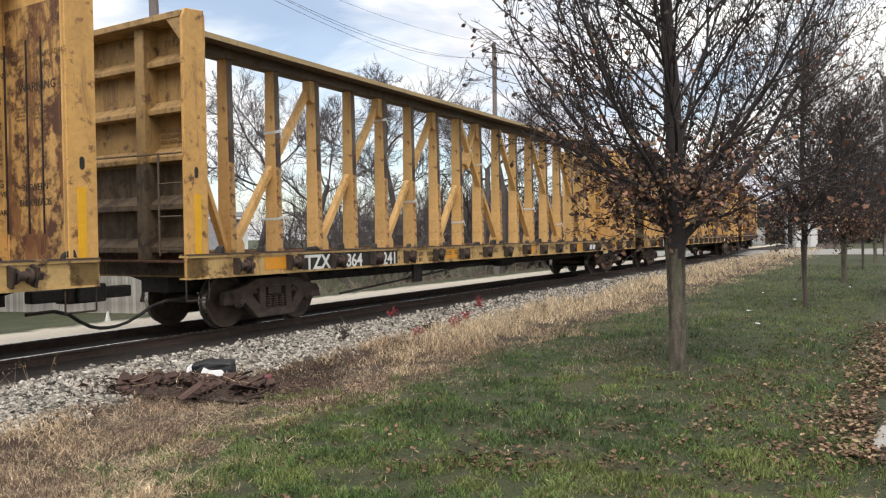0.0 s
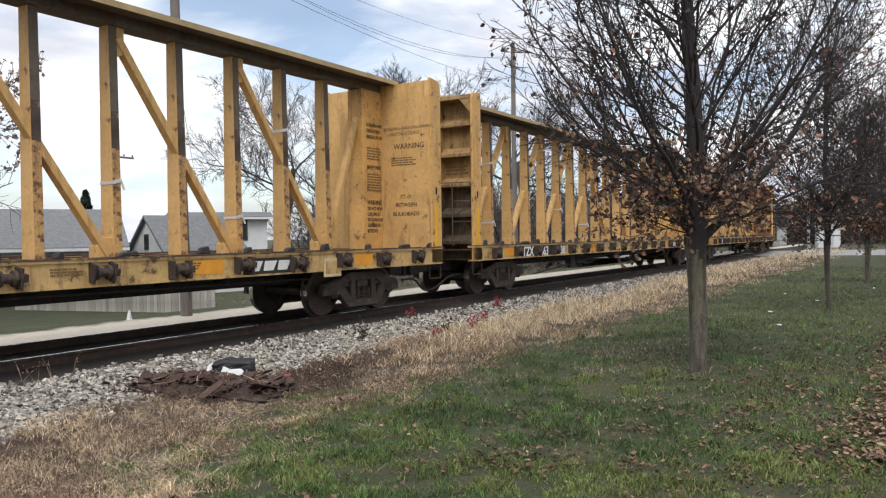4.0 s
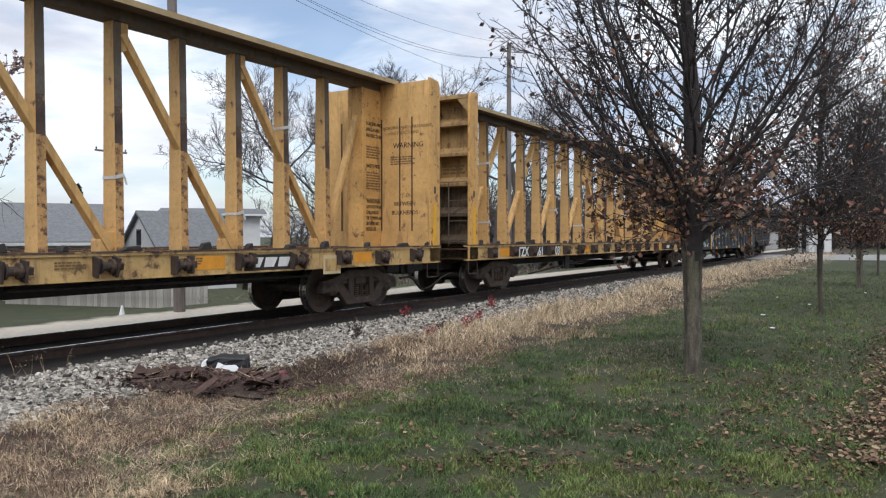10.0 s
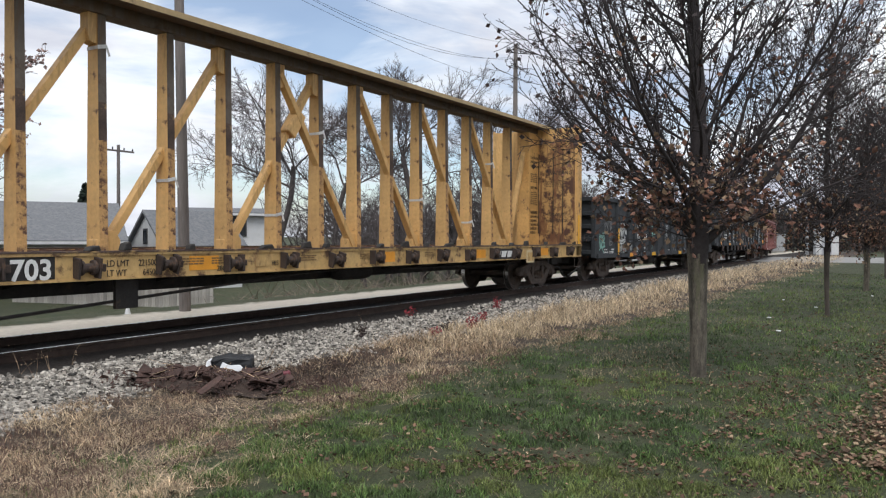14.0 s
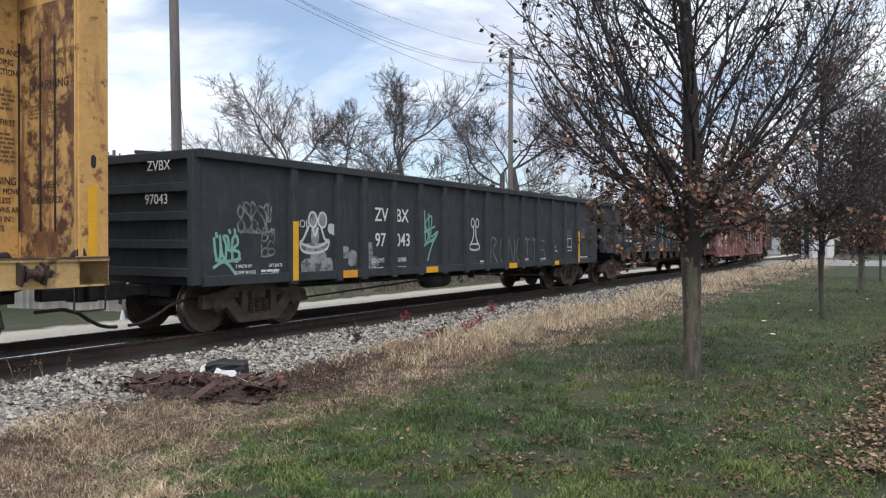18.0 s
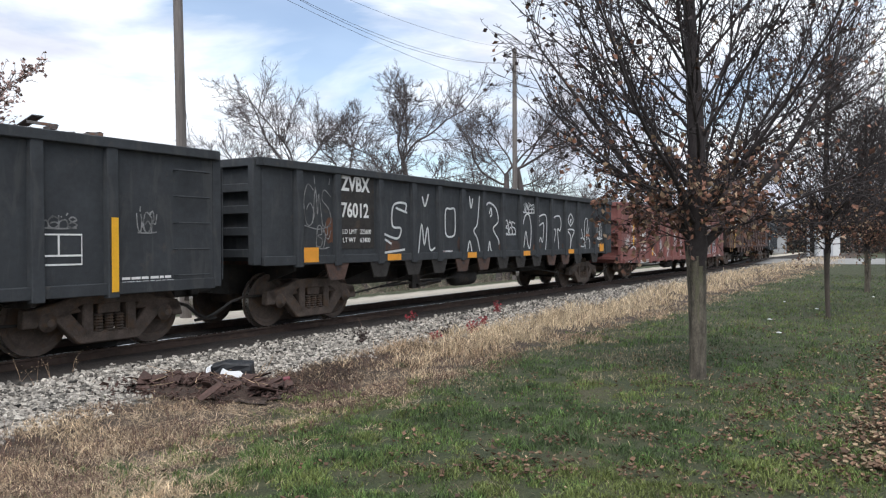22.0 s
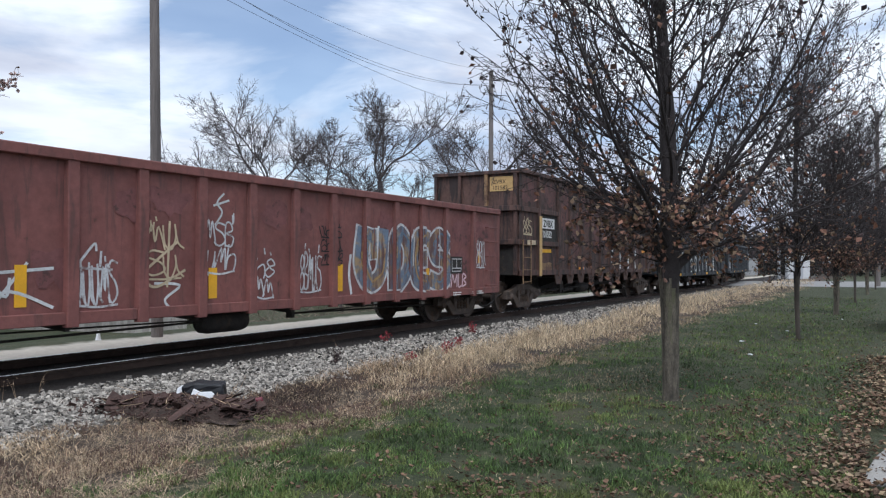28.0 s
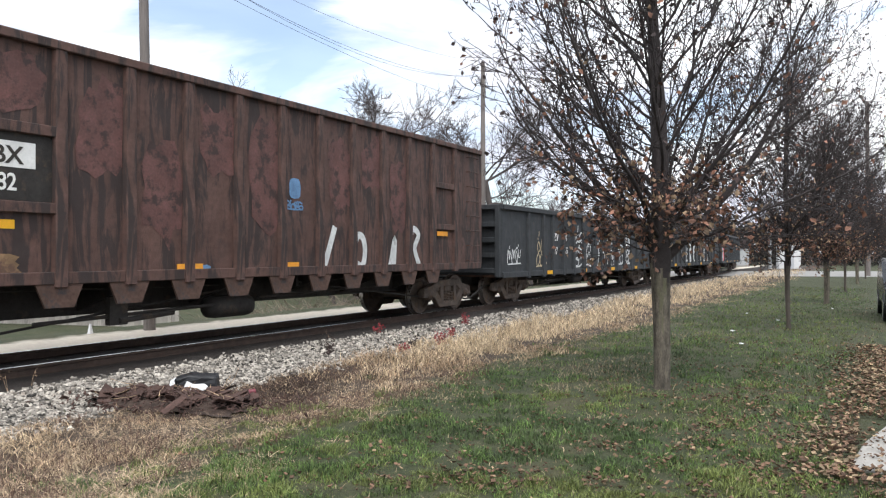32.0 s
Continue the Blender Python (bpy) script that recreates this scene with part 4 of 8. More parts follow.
    if load:
        rng = random.Random(int(L * 100))
        b = Build()
        for k in range(420):
            x, y = rng.uniform(-h + 0.3, h - 0.3), rng.uniform(-0.92, 0.92)
            z = top - 0.12 + load * (0.35 + 0.65 * math.sin(x * 0.9 + 2) ** 2) * rng.uniform(0.2, 1.1) * (1 - abs(y) / 2) * (1 + 0.5 * max(0, min(1, x / 5)))
            p = Vector((x, y, z))
            d = Vector((rng.uniform(-1, 1), rng.uniform(-1, 1), rng.uniform(-0.14, 0.14))).normalized() * rng.uniform(0.06, 0.26)
            b.beam(p - d, p + d, rng.uniform(0.03, 0.25), rng.uniform(0.015, 0.06))
        b.box(-h + 0.1, h - 0.1, -1.3, 1.3, top - 0.5, top - 0.2)
        tagged(part("scrap_load", b.mesh("scrap_load", SCRAP, fix=False), car, label="heap of torn scrap metal"), kind="stuff")
    rods = Build()
    for s in (-1, 1):
        rods.rod((s * 0.6, -1.0, bottom - 0.16), (s * (truck - 1.2), -0.9, 0.58), 0.02).rod((s * 0.6, -1.0, bottom - 0.16), (s * (truck - 1.2), -0.95, bottom - 0.1), 0.014)
    rods.box(-0.75, -0.55, -1.05, -0.9, bottom - 0.2, bottom).box(0.55, 0.62, -1.05, -0.9, bottom - 0.24, bottom)
    if low_tabs:
        rods.rod((-4.6, -1.05, 0.70), (-1.5, -1.05, 0.78), 0.03).box(-3.5, -3.2, -1.1, -1.0, 0.6, 1.0).rod((-3.35, -1.12, 0.66), (-2.4, -1.12, 0.72), 0.045).rod((-0.4, -1.0, 0.85), (3.6, -1.0, 0.92), 0.02)
    part("brake_rigging", rods.mesh("brake_rigging", SOOT), car)
    add_couplers(car, h)
    add_trucks(car, truck)
    return car

# ---- trees ----
BARK = mat("bark", (0.12, 0.103, 0.08), 0.9, var=0.75, scale=16, stretch=(1, 1, 0.22), second=(0.13, 0.125, 0.072), amount=0.8, spot=0.53, spot_scale=7, bump=1.0, bump_scale=30)
TWIG = mat("dark_twig", (0.036, 0.029, 0.029), 0.9, var=0.3, scale=8, bump=0.3)
TRUNK_FAR = mat("dark_bark", (0.075, 0.063, 0.06), 0.9, var=0.3, scale=2, bump=0.0)
TWIG_FAR = mat("grey_twig", (0.088, 0.074, 0.074), 0.9, var=0.3, scale=2, bump=0.0)
LEAF_DARK = mat("dry_leaf_dark", (0.055, 0.036, 0.034), 0.8, var=0.4, scale=6, bump=0.0, island=0.5)
LEAF_PALE = mat("dry_leaf_pale", (0.38, 0.27, 0.245), 0.8, var=0.3, scale=2, bump=0.0, island=0.4)
BRUSH = mat("dark_brush", (0.035, 0.033, 0.03), 0.95, var=0.3, scale=0.5, bump=0.0, island=0.5)
EVERGREEN = mat("evergreen", (0.02, 0.032, 0.022), 0.9, var=0.3, scale=2, bump=0.0, island=0.4)
STRAW_DARK = mat("dead_brush", (0.16, 0.13, 0.10), 0.95, var=0.3, scale=3, bump=0.0, island=0.4)
LEAF_RUST = mat("dry_leaf_rust", (0.19, 0.092, 0.06), 0.8, var=0.4, scale=4, bump=0.0, island=0.7)


class Tree:
    def __init__(self, seed):
        self.r = random.Random(seed)
        self.thick, self.thin, self.tips = Build(), Build(), []

    def limb(self, p, d, length, r0, r1, n, sides, up, wob, keep=None):
        """A bent, tapered limb; returns its points."""
        pts = [(Vector(p), r0)]
        d = Vector(d).normalized()
        for k in range(n):
            d = (d + Vector((self.r.gauss(0, wob), self.r.gauss(0, wob), self.r.gauss(0, wob) + up))).normalized()
            q = pts[-1][0] + d * length / n
            pts.append((q, r0 + (r1 - r0) * (k + 1) / n))
        b = self.thick if sides > 3 else self.thin
        for (a, ra), (c, rc) in zip(pts, pts[1:]):
            b.rod(a, c, ra, rc, sides, cap=False)
        return pts

    def along(self, pts, u):
        x = u * (len(pts) - 1)
        k = min(int(x), len(pts) - 2)
        f = x - k
        return pts[k][0].lerp(pts[k + 1][0], f), pts[k][1] * (1 - f) + pts[k + 1][1] * f, (pts[k + 1][0] - pts[k][0]).normalized()

    def side_way(self, d, spread):
        a = d.orthogonal().normalized()
        a.rotate(Matrix.Rotation(self.r.uniform(0, 2 * math.pi), 3, d))
        return (d * math.cos(spread) + a * math.sin(spread)).normalized()


def leaves(points, size, rng, name, material):
    c = []
    for p in points:
        u = Vector((rng.gauss(0, 1), rng.gauss(0, 1), rng.gauss(0, 1))).normalized()
        w = u.orthogonal().normalized()
        w.rotate(Matrix.Rotation(rng.uniform(0, 6.28), 3, u))
        v = u.cross(w)
        s = size * rng.uniform(0.6, 1.2)
        q = p + Vector((rng.gauss(0, 0.03), rng.gauss(0, 0.03), rng.gauss(0, 0.03)))
        c.append([q - w * s * 0.5, q + v * s * 0.38 + u * s * 0.12, q + w * s * 0.5, q - v * s * 0.38 + u * s * 0.16])
    return quads([[tuple(k) for k in f] for f in c], name, material)


BARK_DARK = mat("dark_smooth_bark", (0.085, 0.07, 0.058), 0.9, var=0.4, scale=6, stretch=(1, 1, 0.25), bump=0.5, bump_scale=26)
LEAF_TAN = mat("dry_leaf_tan", (0.225, 0.155, 0.098), 0.8, var=0.35, scale=5, bump=0.0, island=0.6)


def fissured_trunk(seed, height, r0, r1, material):
    """A trunk with root flare, long bark ridges and a slight sway."""
    r = random.Random(seed)
    sides, rings = 26, 30
    ph = [r.uniform(0, 6.28) for _ in range(6)]
    v, f = [], []
    for j in range(rings + 1):
        u = j / rings
        z = -0.12 + (height + 0.12) * u
        rad = r0 + (r1 - r0) * u ** 1.6 + 0.014 * r0 / 0.1 * math.exp(-max(z, 0) / 0.05) + 0.014 * math.exp(-((u - 1) / 0.12) ** 2)
        sx, sy = 0.018 * math.sin(2.6 * u + ph[0]), 0.012 * math.sin(3.3 * u + ph[1])
        for k in range(sides):
            a = 2 * math.pi * k / sides
            w = 1 + 0.035 * math.sin(3 * a + ph[2] + 1.5 * u) + 0.028 * math.sin(7 * a + ph[3] - 2 * u) + (0.05 if k % 2 else -0.02) * r.uniform(0.3, 1)
            v.append((sx + rad * w * math.cos(a), sy + rad * w * math.sin(a), z))
    f = [(j * sides + k, j * sides + (k + 1) % sides, (j + 1) * sides + (k + 1) % sides, (j + 1) * sides + k) for j in range(rings) for k in range(sides)]
    me = Build().add(v, f).mesh("trunk", material, TWIG, smooth=True, fix=False)
    # the dark upper bark reaches down in uneven tongues
    cut = [rings * (0.86 + 0.07 * math.sin(2 * k * 2 * math.pi / sides + ph[4]) + r.uniform(-0.05, 0.05)) for k in range(sides)]
    for p in me.polygons:
        p.material_index = 1 if p.index // sides > cut[p.index % sides] else 0
    return me


def pear_tree(seed, m, label, group, low_leaves=1.0, slim=1.0, bark=BARK):
    """A street tree: a thick dark leader, limbs that sweep out low and turn upward, knobbly twigs, last leaves low down."""
    t = Tree(seed)
    r = t.r
    tree = thing("tree", m, label, "tree", group)
    part("trunk", fissured_trunk(seed, 1.62, 0.089 * slim, 0.114 * slim, bark), tree)
    lead = t.limb((0, 0, 1.5), (0.01, 0.0, 1), 5.4, 0.122 * slim, 0.02, 14, 12, 0.12, 0.022)
    limbs = []
    for a, rise, length, thick, z in ((-62, 42, 3.6, 0.058, 0.0), (122, 46, 3.4, 0.046, 0.03), (-20, 50, 3.2, 0.036, 0.05)):
        # the great limbs of the fork
        p, pr, d = t.along(lead, z)
        out = (math.cos(radians(a)) * math.cos(radians(rise)), math.sin(radians(a)) * math.cos(radians(rise)), math.sin(radians(rise)))
        limbs.append((t.limb(p, out, length, thick * slim, 0.008, 14, 9, 0.03, 0.07), length))
    for k in range(44):
        u = 0.84 * (k / 44) ** 1.2
        p, pr, d = t.along(lead, u)
        a = k * 2.4 + r.uniform(-0.4, 0.4)
        low = u < 0.2
        rise = math.radians(r.uniform(20, 44) if low else r.uniform(30, 56))
        length = (r.uniform(2.7, 3.7) if low else (3.8 - 1.8 * u) * r.uniform(0.8, 1.12))
        out = (math.cos(a) * math.cos(rise), math.sin(a) * math.cos(rise), math.sin(rise))
        thick = min(pr * 0.55, (r.uniform(0.017, 0.034) if low else r.uniform(0.013, 0.026)) * (0.5 + 0.5 * slim))
        limbs.append((t.limb(p, out, length, thick, 0.007, 13, 7, 0.06 if low else 0.035, 0.07), length))
    for k in range(22):
        # short leafy shoots about the fork
        a, p = r.uniform(0, 6.28), Vector((0, 0, r.uniform(1.5, 2.3)))
        length = r.uniform(0.5, 1.15)
        limbs.append((t.limb(p, (math.cos(a), math.sin(a), r.uniform(-0.1, 0.6)), length, 0.011, 0.004, 7, 5, 0.03, 0.13), length))
    subs = []
    for pts, length in limbs + [(lead[6:], 3.0)]:
        n = int(3 + length * 3.35)
        for k in range(n):
            u = 0.16 + 0.84 * (k + r.random()) / n
            p, pr, d = t.along(pts, min(u, 0.99))
            ln = (0.25 + 0.36 * length * (1.15 - 0.75 * u)) * r.uniform(0.6, 1.15)
            subs.append((t.limb(p, t.side_way(d, r.uniform(0.45, 0.85)), ln, min(pr * 0.6, 0.011), 0.0045, 7, 4, 0.05, 0.10), ln))
    twigs = []
    for pts, length in subs:
        n = int(2 + length * 5.6)
        for k in range(n):
            u = 0.12 + 0.88 * (k + r.random()) / n
            p, pr, d = t.along(pts, min(u, 0.99))
            ln = r.uniform(0.12, 0.45)
            twigs.append((t.limb(p, t.side_way(d, r.uniform(0.4, 0.95)), ln, min(pr * 0.8, 0.0052), 0.0036, 4, 3, 0.05, 0.13), ln))
    tips = []
    for pts, length in twigs:
        tips.append(pts[-1][0])
        for k in range(int(1 + length * 6)):
            p, pr, d = t.along(pts, r.uniform(0.15, 0.98))
            s = t.limb(p, t.side_way(d, r.uniform(0.6, 1.1)), r.uniform(0.03, 0.12), 0.0046, 0.004, 1, 3, 0.03, 0.1)
            tips.append(s[-1][0])
    part("bough", t.thick.mesh("bough", TWIG, smooth=True, fix=False), tree, label="dark limbs sweeping out and up")
    tagged(part("crown", t.thin.mesh("crown", TWIG, fix=False), tree), kind="stuff")
    dark, rust, tan = [], [], []
    for p in tips:
        side = math.hypot(p.x, p.y)
        low = max(0.0, min(1.0, (2.9 - p.z) / 0.8)) * max(0.2, 1.3 - 0.5 * side) + (0.05 if p.z < 4 else 0.0)
        x = r.random()
        if x < 0.9 * low * low_leaves:
            (rust if r.random() < 0.5 else tan).append(p - Vector((0, 0, 0.03)))
            if r.random() < 0.6:
                (rust if r.random() < 0.7 else dark).append(p + Vector((r.gauss(0, 0.04), r.gauss(0, 0.04), r.gauss(0, 0.03) - 0.05)))
        elif x > 0.80:
            (dark if r.random() < 0.88 else rust).append(p - Vector((0, 0, 0.02)))
    tagged(part("dark_foliage", leaves(dark, 0.07, r, "dark_foliage", LEAF_DARK), tree), kind="stuff")
    tagged(part("rusty_foliage", leaves(rust, 0.078, r, "rusty_foliage", LEAF_RUST), tree, label="withered rust-brown leaves"), kind="stuff")
    tagged(part("tan_foliage", leaves(tan, 0.082, r, "tan_foliage", LEAF_TAN), tree, label="withered tan leaves"), kind="stuff")
    return tree


def old_tree(seed, height, fork, leaders, material, m, label, group="", girth=0.017, gens=((12, 0.56, 0.0025), (10, 0.52, 0.0015), (8, 0.5, 0.0011))):
    """An old bare tree: a bare stem, then leaders of given lean (sideways, away, where on the stem, length, thickness), all crooked."""
    t = Tree(seed)
    r = t.r
    tree = thing("bare_tree", m, label, "tree", group)
    base = t.limb((0, 0, -0.3), (0.03, 0, 1), height * fork + 0.3, height * girth, height * girth * 0.72, 8, 9, 0.1, 0.07)
    limbs = []
    for side, away, at, length, thick in leaders:
        p, pr, d = t.along(base, at)
        a, b = radians(side), radians(away)
        way = (math.sin(a), math.sin(b) * math.cos(a), math.cos(a) * math.cos(b))
        limbs.append((t.limb(p, way, height * length, pr * thick, height * 0.0018, 15, 7, 0.03, 0.14), height * length))
    for gen, (num, ratio, rad) in enumerate(gens):
        nxt = []
        for pts, ln in limbs:
            for k in range(num):
                u = 0.18 + 0.82 * (k + r.random()) / num
                p, pr, d = t.along(pts, min(u, 0.99))
                l2 = ln * ratio * r.uniform(0.5, 1.15) * (1.2 - 0.6 * u)
                nxt.append((t.limb(p, t.side_way(d, r.uniform(0.5, 1.1)), l2, min(pr * 0.75, height * rad), height * rad * 0.5, (8, 5, 3)[gen], 3, (0.05, 0.06, 0.07)[gen], (0.14, 0.12, 0.11)[gen]), l2))
        limbs = nxt
    part("trunk", t.thick.mesh("trunk", TRUNK_FAR, smooth=True, fix=False), tree)
    tagged(part("crown", t.thin.mesh("crown", material, fix=False), tree), kind="stuff")
    return tree


FINE = ((11, 0.55, 0.0032), (9, 0.5, 0.0019), (6, 0.52, 0.0013))
LIGHT = ((8, 0.52, 0.0036), (7, 0.48, 0.0021), (5, 0.5, 0.0015))
ROUGH = ((6, 0.5, 0.005), (6, 0.46, 0.0035), (3, 0.5, 0.0025))


def bare_tree(seed, height, spread, material, m, label, group="", fork=0.3, lean=0.0, stems=6, gens=FINE):
    """An old bare tree with a wide, crooked crown of rising twigs."""
    t = Tree(seed)
    r = t.r
    tree = thing("bare_tree", m, label, "tree", group)
    base = t.limb((0, 0, -0.3), (lean, 0, 1), height * fork, height * 0.019, height * 0.015, 5, 8, 0.1, 0.06)
    limbs = []
    for k in range(stems):
        a = k * 2.4 + r.uniform(-0.4, 0.4)
        p, pr, d = t.along(base, 0.35 + 0.64 * k / stems)
        ln = height * (1 - fork) * r.uniform(0.75, 1.0)
        out = spread * r.uniform(0.35, 1.1)
        limbs.append((t.limb(p, (math.cos(a) * out, math.sin(a) * out, r.uniform(0.6, 1.0)), ln, pr * 0.55, height * 0.0022, 14, 6, 0.03, 0.16), ln))
    for gen, (num, ratio, rad) in enumerate(gens):
        nxt = []
        for pts, ln in limbs:
            for k in range(num):
                u = 0.2 + 0.8 * (k + r.random()) / num
                p, pr, d = t.along(pts, min(u, 0.99))
                l2 = ln * ratio * r.uniform(0.5, 1.15) * (1.2 - 0.6 * u)
                nxt.append((t.limb(p, t.side_way(d, r.uniform(0.5, 1.1)), l2, min(pr * 0.7, height * rad), height * rad * 0.4, (7, 4, 2)[gen], 3, (0.05, 0.07, 0.08)[gen], (0.14, 0.13, 0.12)[gen]), l2))
        limbs = nxt
    part("trunk", t.thick.mesh("trunk", TRUNK_FAR, smooth=True, fix=False), tree)
    tagged(part("crown", t.thin.mesh("crown", material, fix=False), tree), kind="stuff")
    return tree


def place(t_x, t_y, z=None, turn=0, size=1.0):
    return Matrix.Translation((t_x, t_y, ground_z(t_x, t_y) if z is None else z)) @ Matrix.Rotation(radians(turn), 4, "Z") @ Matrix.Scale(size, 4)


def build_trees():
    label = "slender street tree, almost bare, brown withered leaves low down"
    first = pear_tree(11, place(9.15, 2.18), label, "trees along the lawn")
    second = pear_tree(23, place(17.7, 1.55, turn=70, size=0.9), label, "trees along the lawn", 0.5, 0.55, BARK_DARK)
    for k, (x, y) in enumerate(((26.9, 1.27), (36.0, 1.0), (45.5, 0.7), (55.0, 0.4))):
        t = copy_thing(second if k % 2 else first, Matrix())
        t.matrix_basis = place(x, y, turn=40 + 97 * k, size=(0.86, 0.9, 0.84, 0.92)[k])
    bare = "large bare tree with a crooked spreading crown"
    behind = "bare trees behind the houses"
    old_tree(3, 13.0, 0.56, ((-58, 8, 0.8, 0.50, 0.45), (-32, -15, 0.9, 0.52, 0.49), (-6, 20, 1.0, 0.50, 0.45), (24, -10, 0.95, 0.42, 0.38), (-74, -10, 0.7, 0.45, 0.30)), TWIG_FAR, place(35.7, 35.0, turn=-60), bare, behind)
    old_tree(4, 12.4, 0.50, ((-52, 0, 0.75, 0.54, 0.45), (-22, 15, 0.95, 0.54, 0.45), (6, -12, 1.0, 0.47, 0.38), (42, 10, 0.9, 0.40, 0.34)), TWIG_FAR, place(38.1, 32.3, turn=-60), bare, behind)
    old_tree(5, 12.7, 0.60, ((44, 0, 1.0, 0.52, 0.45), (-36, 12, 0.95, 0.42, 0.38), (-8, -12, 1.0, 0.40, 0.41), (14, 15, 0.98, 0.42, 0.38), (-62, 0, 0.8, 0.45, 0.30), (58, -20, 0.72, 0.35, 0.26), (-50, -25, 0.62, 0.38, 0.22)),
             TWIG_FAR, place(38.4, 25.3, turn=-60), bare, behind)
    old_tree(8, 9.4, 0.60, ((-72, 0, 0.9, 0.50, 0.49), (-30, 15, 0.95, 0.38, 0.34), (34, -10, 1.0, 0.47, 0.45), (80, 0, 0.85, 0.40, 0.30)), TWIG_FAR, place(33.6, 17.7, turn=-60), bare, behind, 0.019)
    old_tree(9, 9.8, 0.58, ((62, 0, 1.0, 0.59, 0.49), (20, 12, 0.98, 0.47, 0.41), (-35, -12, 0.95, 0.42, 0.38), (85, 10, 0.8, 0.50, 0.34)), TWIG_FAR, place(34.6, 17.0, turn=-60), bare, behind, 0.02)
    d = bare_tree(15, 9.0, 0.9, TWIG_FAR, place(35, 24.0, turn=30, size=0.8), bare, "bare trees behind the houses", 0.25, 0.1, 7, LIGHT)
    e = bare_tree(19, 9.5, 1.2, TWIG_FAR, place(39, 31, turn=30, size=0.75), bare, "bare trees behind the houses", 0.25, 0.2, 7, LIGHT)
    for src, x, y, turn, size in ((e, 43, 34, 120, 1.15), (d, 45, 28.5, 200, 1.03), (d, 40, 20.5, 10, 1.15), (d, 52, 22, 60, 0.92), (e, 60, 30, 250, 1.03), (d, 58, 38, 140, 1.26),
                                  (d, 66, 24, 300, 1.03), (d, 37, 27, 190, 0.7), (e, 75, 40, 20, 1.03), (d, 46, 21, 250, 1.03), (d, 31, 24, 100, 0.62), (d, 35, 25.5, 300, 0.66), (e, 39, 24, 33, 0.74),
                                  (d, 42, 24.5, 150, 1.03), (d, 47, 24, 10, 0.74), (e, 44.5, 40.4, 210, 0.85), (d, 46.5, 37, 77, 1.0), (d, 38, 32, 140, 0.75), (e, 41, 29, 60, 0.68), (d, 34, 22.5, 220, 0.74), (d, 50, 31, 15, 0.92)):
        t = copy_thing(src, Matrix())
        t.matrix_basis = place(x, y, turn=turn, size=size)
    leafy = bare_tree(14, 12.0, 0.6, TWIG_FAR, place(6.9, 26.4), "half-bare tree with pale withered leaves", "", 0.3)
    rng = random.Random(3)
    crown = [c2 for c2 in leafy.children if c2.name.startswith("crown")][0]
    pts = [Vector(v.co) for v in crown.data.vertices if rng.random() < 0.5 and v.co.z > 5.0]
    tagged(part("foliage", leaves(pts, 0.14, rng, "foliage", LEAF_PALE), leafy), kind="stuff")
    # woods far along the line
    woods = thing("far_woods", pose(0, 0, 0), "dark belt of bare woods beyond the road", "woods", kind="stuff")
    rng = random.Random(9)
    kinds = []
    for seed, h, sp in ((101, 12, 0.6), (102, 10, 0.9), (103, 11, 0.7)):
        src = bare_tree(seed, h, sp, TWIG, pose(0, 0, 0), bare, "", 0.3, 0, 6, ROUGH)
        kinds.append([ch.data for ch in src.children])
        for ch in list(src.children) + [src]:
            bpy.data.objects.remove(ch)
    for k in range(54):
        x, y = rng.uniform(100, 150), rng.uniform(-45, 62)
        m = Matrix.Translation((x, y, -0.4)) @ Matrix.Rotation(rng.uniform(0, 6.28), 4, "Z") @ Matrix.Scale(rng.uniform(0.8, 1.25), 4)
        for me in kinds[k % 3]:
            part(me.name.split(".")[0], me, woods, m)["kind"] = "stuff"
    pts = []
    for k in range(26000):
        x, y = rng.uniform(108, 135), rng.uniform(-60, 70)
        top = 6.6 + 1.8 * math.sin(y * 0.35) + 1.0 * math.sin(y * 0.9 + 1)
        pts.append(Vector((x, y, top * rng.random() ** 1.2)))
    part("undergrowth", leaves(pts, 0.75, rng, "undergrowth", BRUSH), woods)["kind"] = "stuff"
    # brush heaps under the trees beyond the lane
    pts = Tree(77)
    for k in range(520):
        u = pts.r.random()
        x, y = 15.5 + 26 * u + pts.r.gauss(0, 0.6), 16.4 + 1.5 * u + pts.r.gauss(0, 0.7)
        pts.limb((x, y, ground_z(x, y) - 0.05), (pts.r.gauss(0, 1), pts.r.gauss(0, 1), pts.r.uniform(0.2, 1.0)), pts.r.uniform(0.4, 1.5), 0.012, 0.004, 3, 3, 0.0, 0.2)
    solo("brush_heap", pts.thin.mesh("brush_heap", STRAW_DARK, fix=False), "tangled heaps of dead brush beside the lane", "brush", kind="stuff")
    fir = thing("conifer", place(29, 45, -1.1), "small dark evergreen behind the roofs", "tree")
    part("trunk", Build().rod((0, 0, -0.2), (0, 0, 5.5), 0.14, 0.02, 8).mesh("trunk", BARK), fir)
    pts = []
    for k in range(1500):
        z = rng.uniform(0.6, 6.0)
        d = (6.2 - z) * 0.3 * rng.random() ** 0.4
        q = rng.uniform(0, 6.28)
        pts.append(Vector((math.cos(q) * d, math.sin(q) * d, z - d * 0.25)))
    tagged(part("crown", leaves(pts, 0.34, rng, "crown", EVERGREEN), fir), kind="stuff")


build_trees()

# ---- poles and wires ----
POLE = mat("weathered_pole", (0.17, 0.15, 0.14), 0.9, var=0.3, scale=3, stretch=(1, 1, 0.1), bump=0.5)
WIRE = mat("wire", (0.05, 0.05, 0.055), 0.7, var=0.1, bump=0.0)


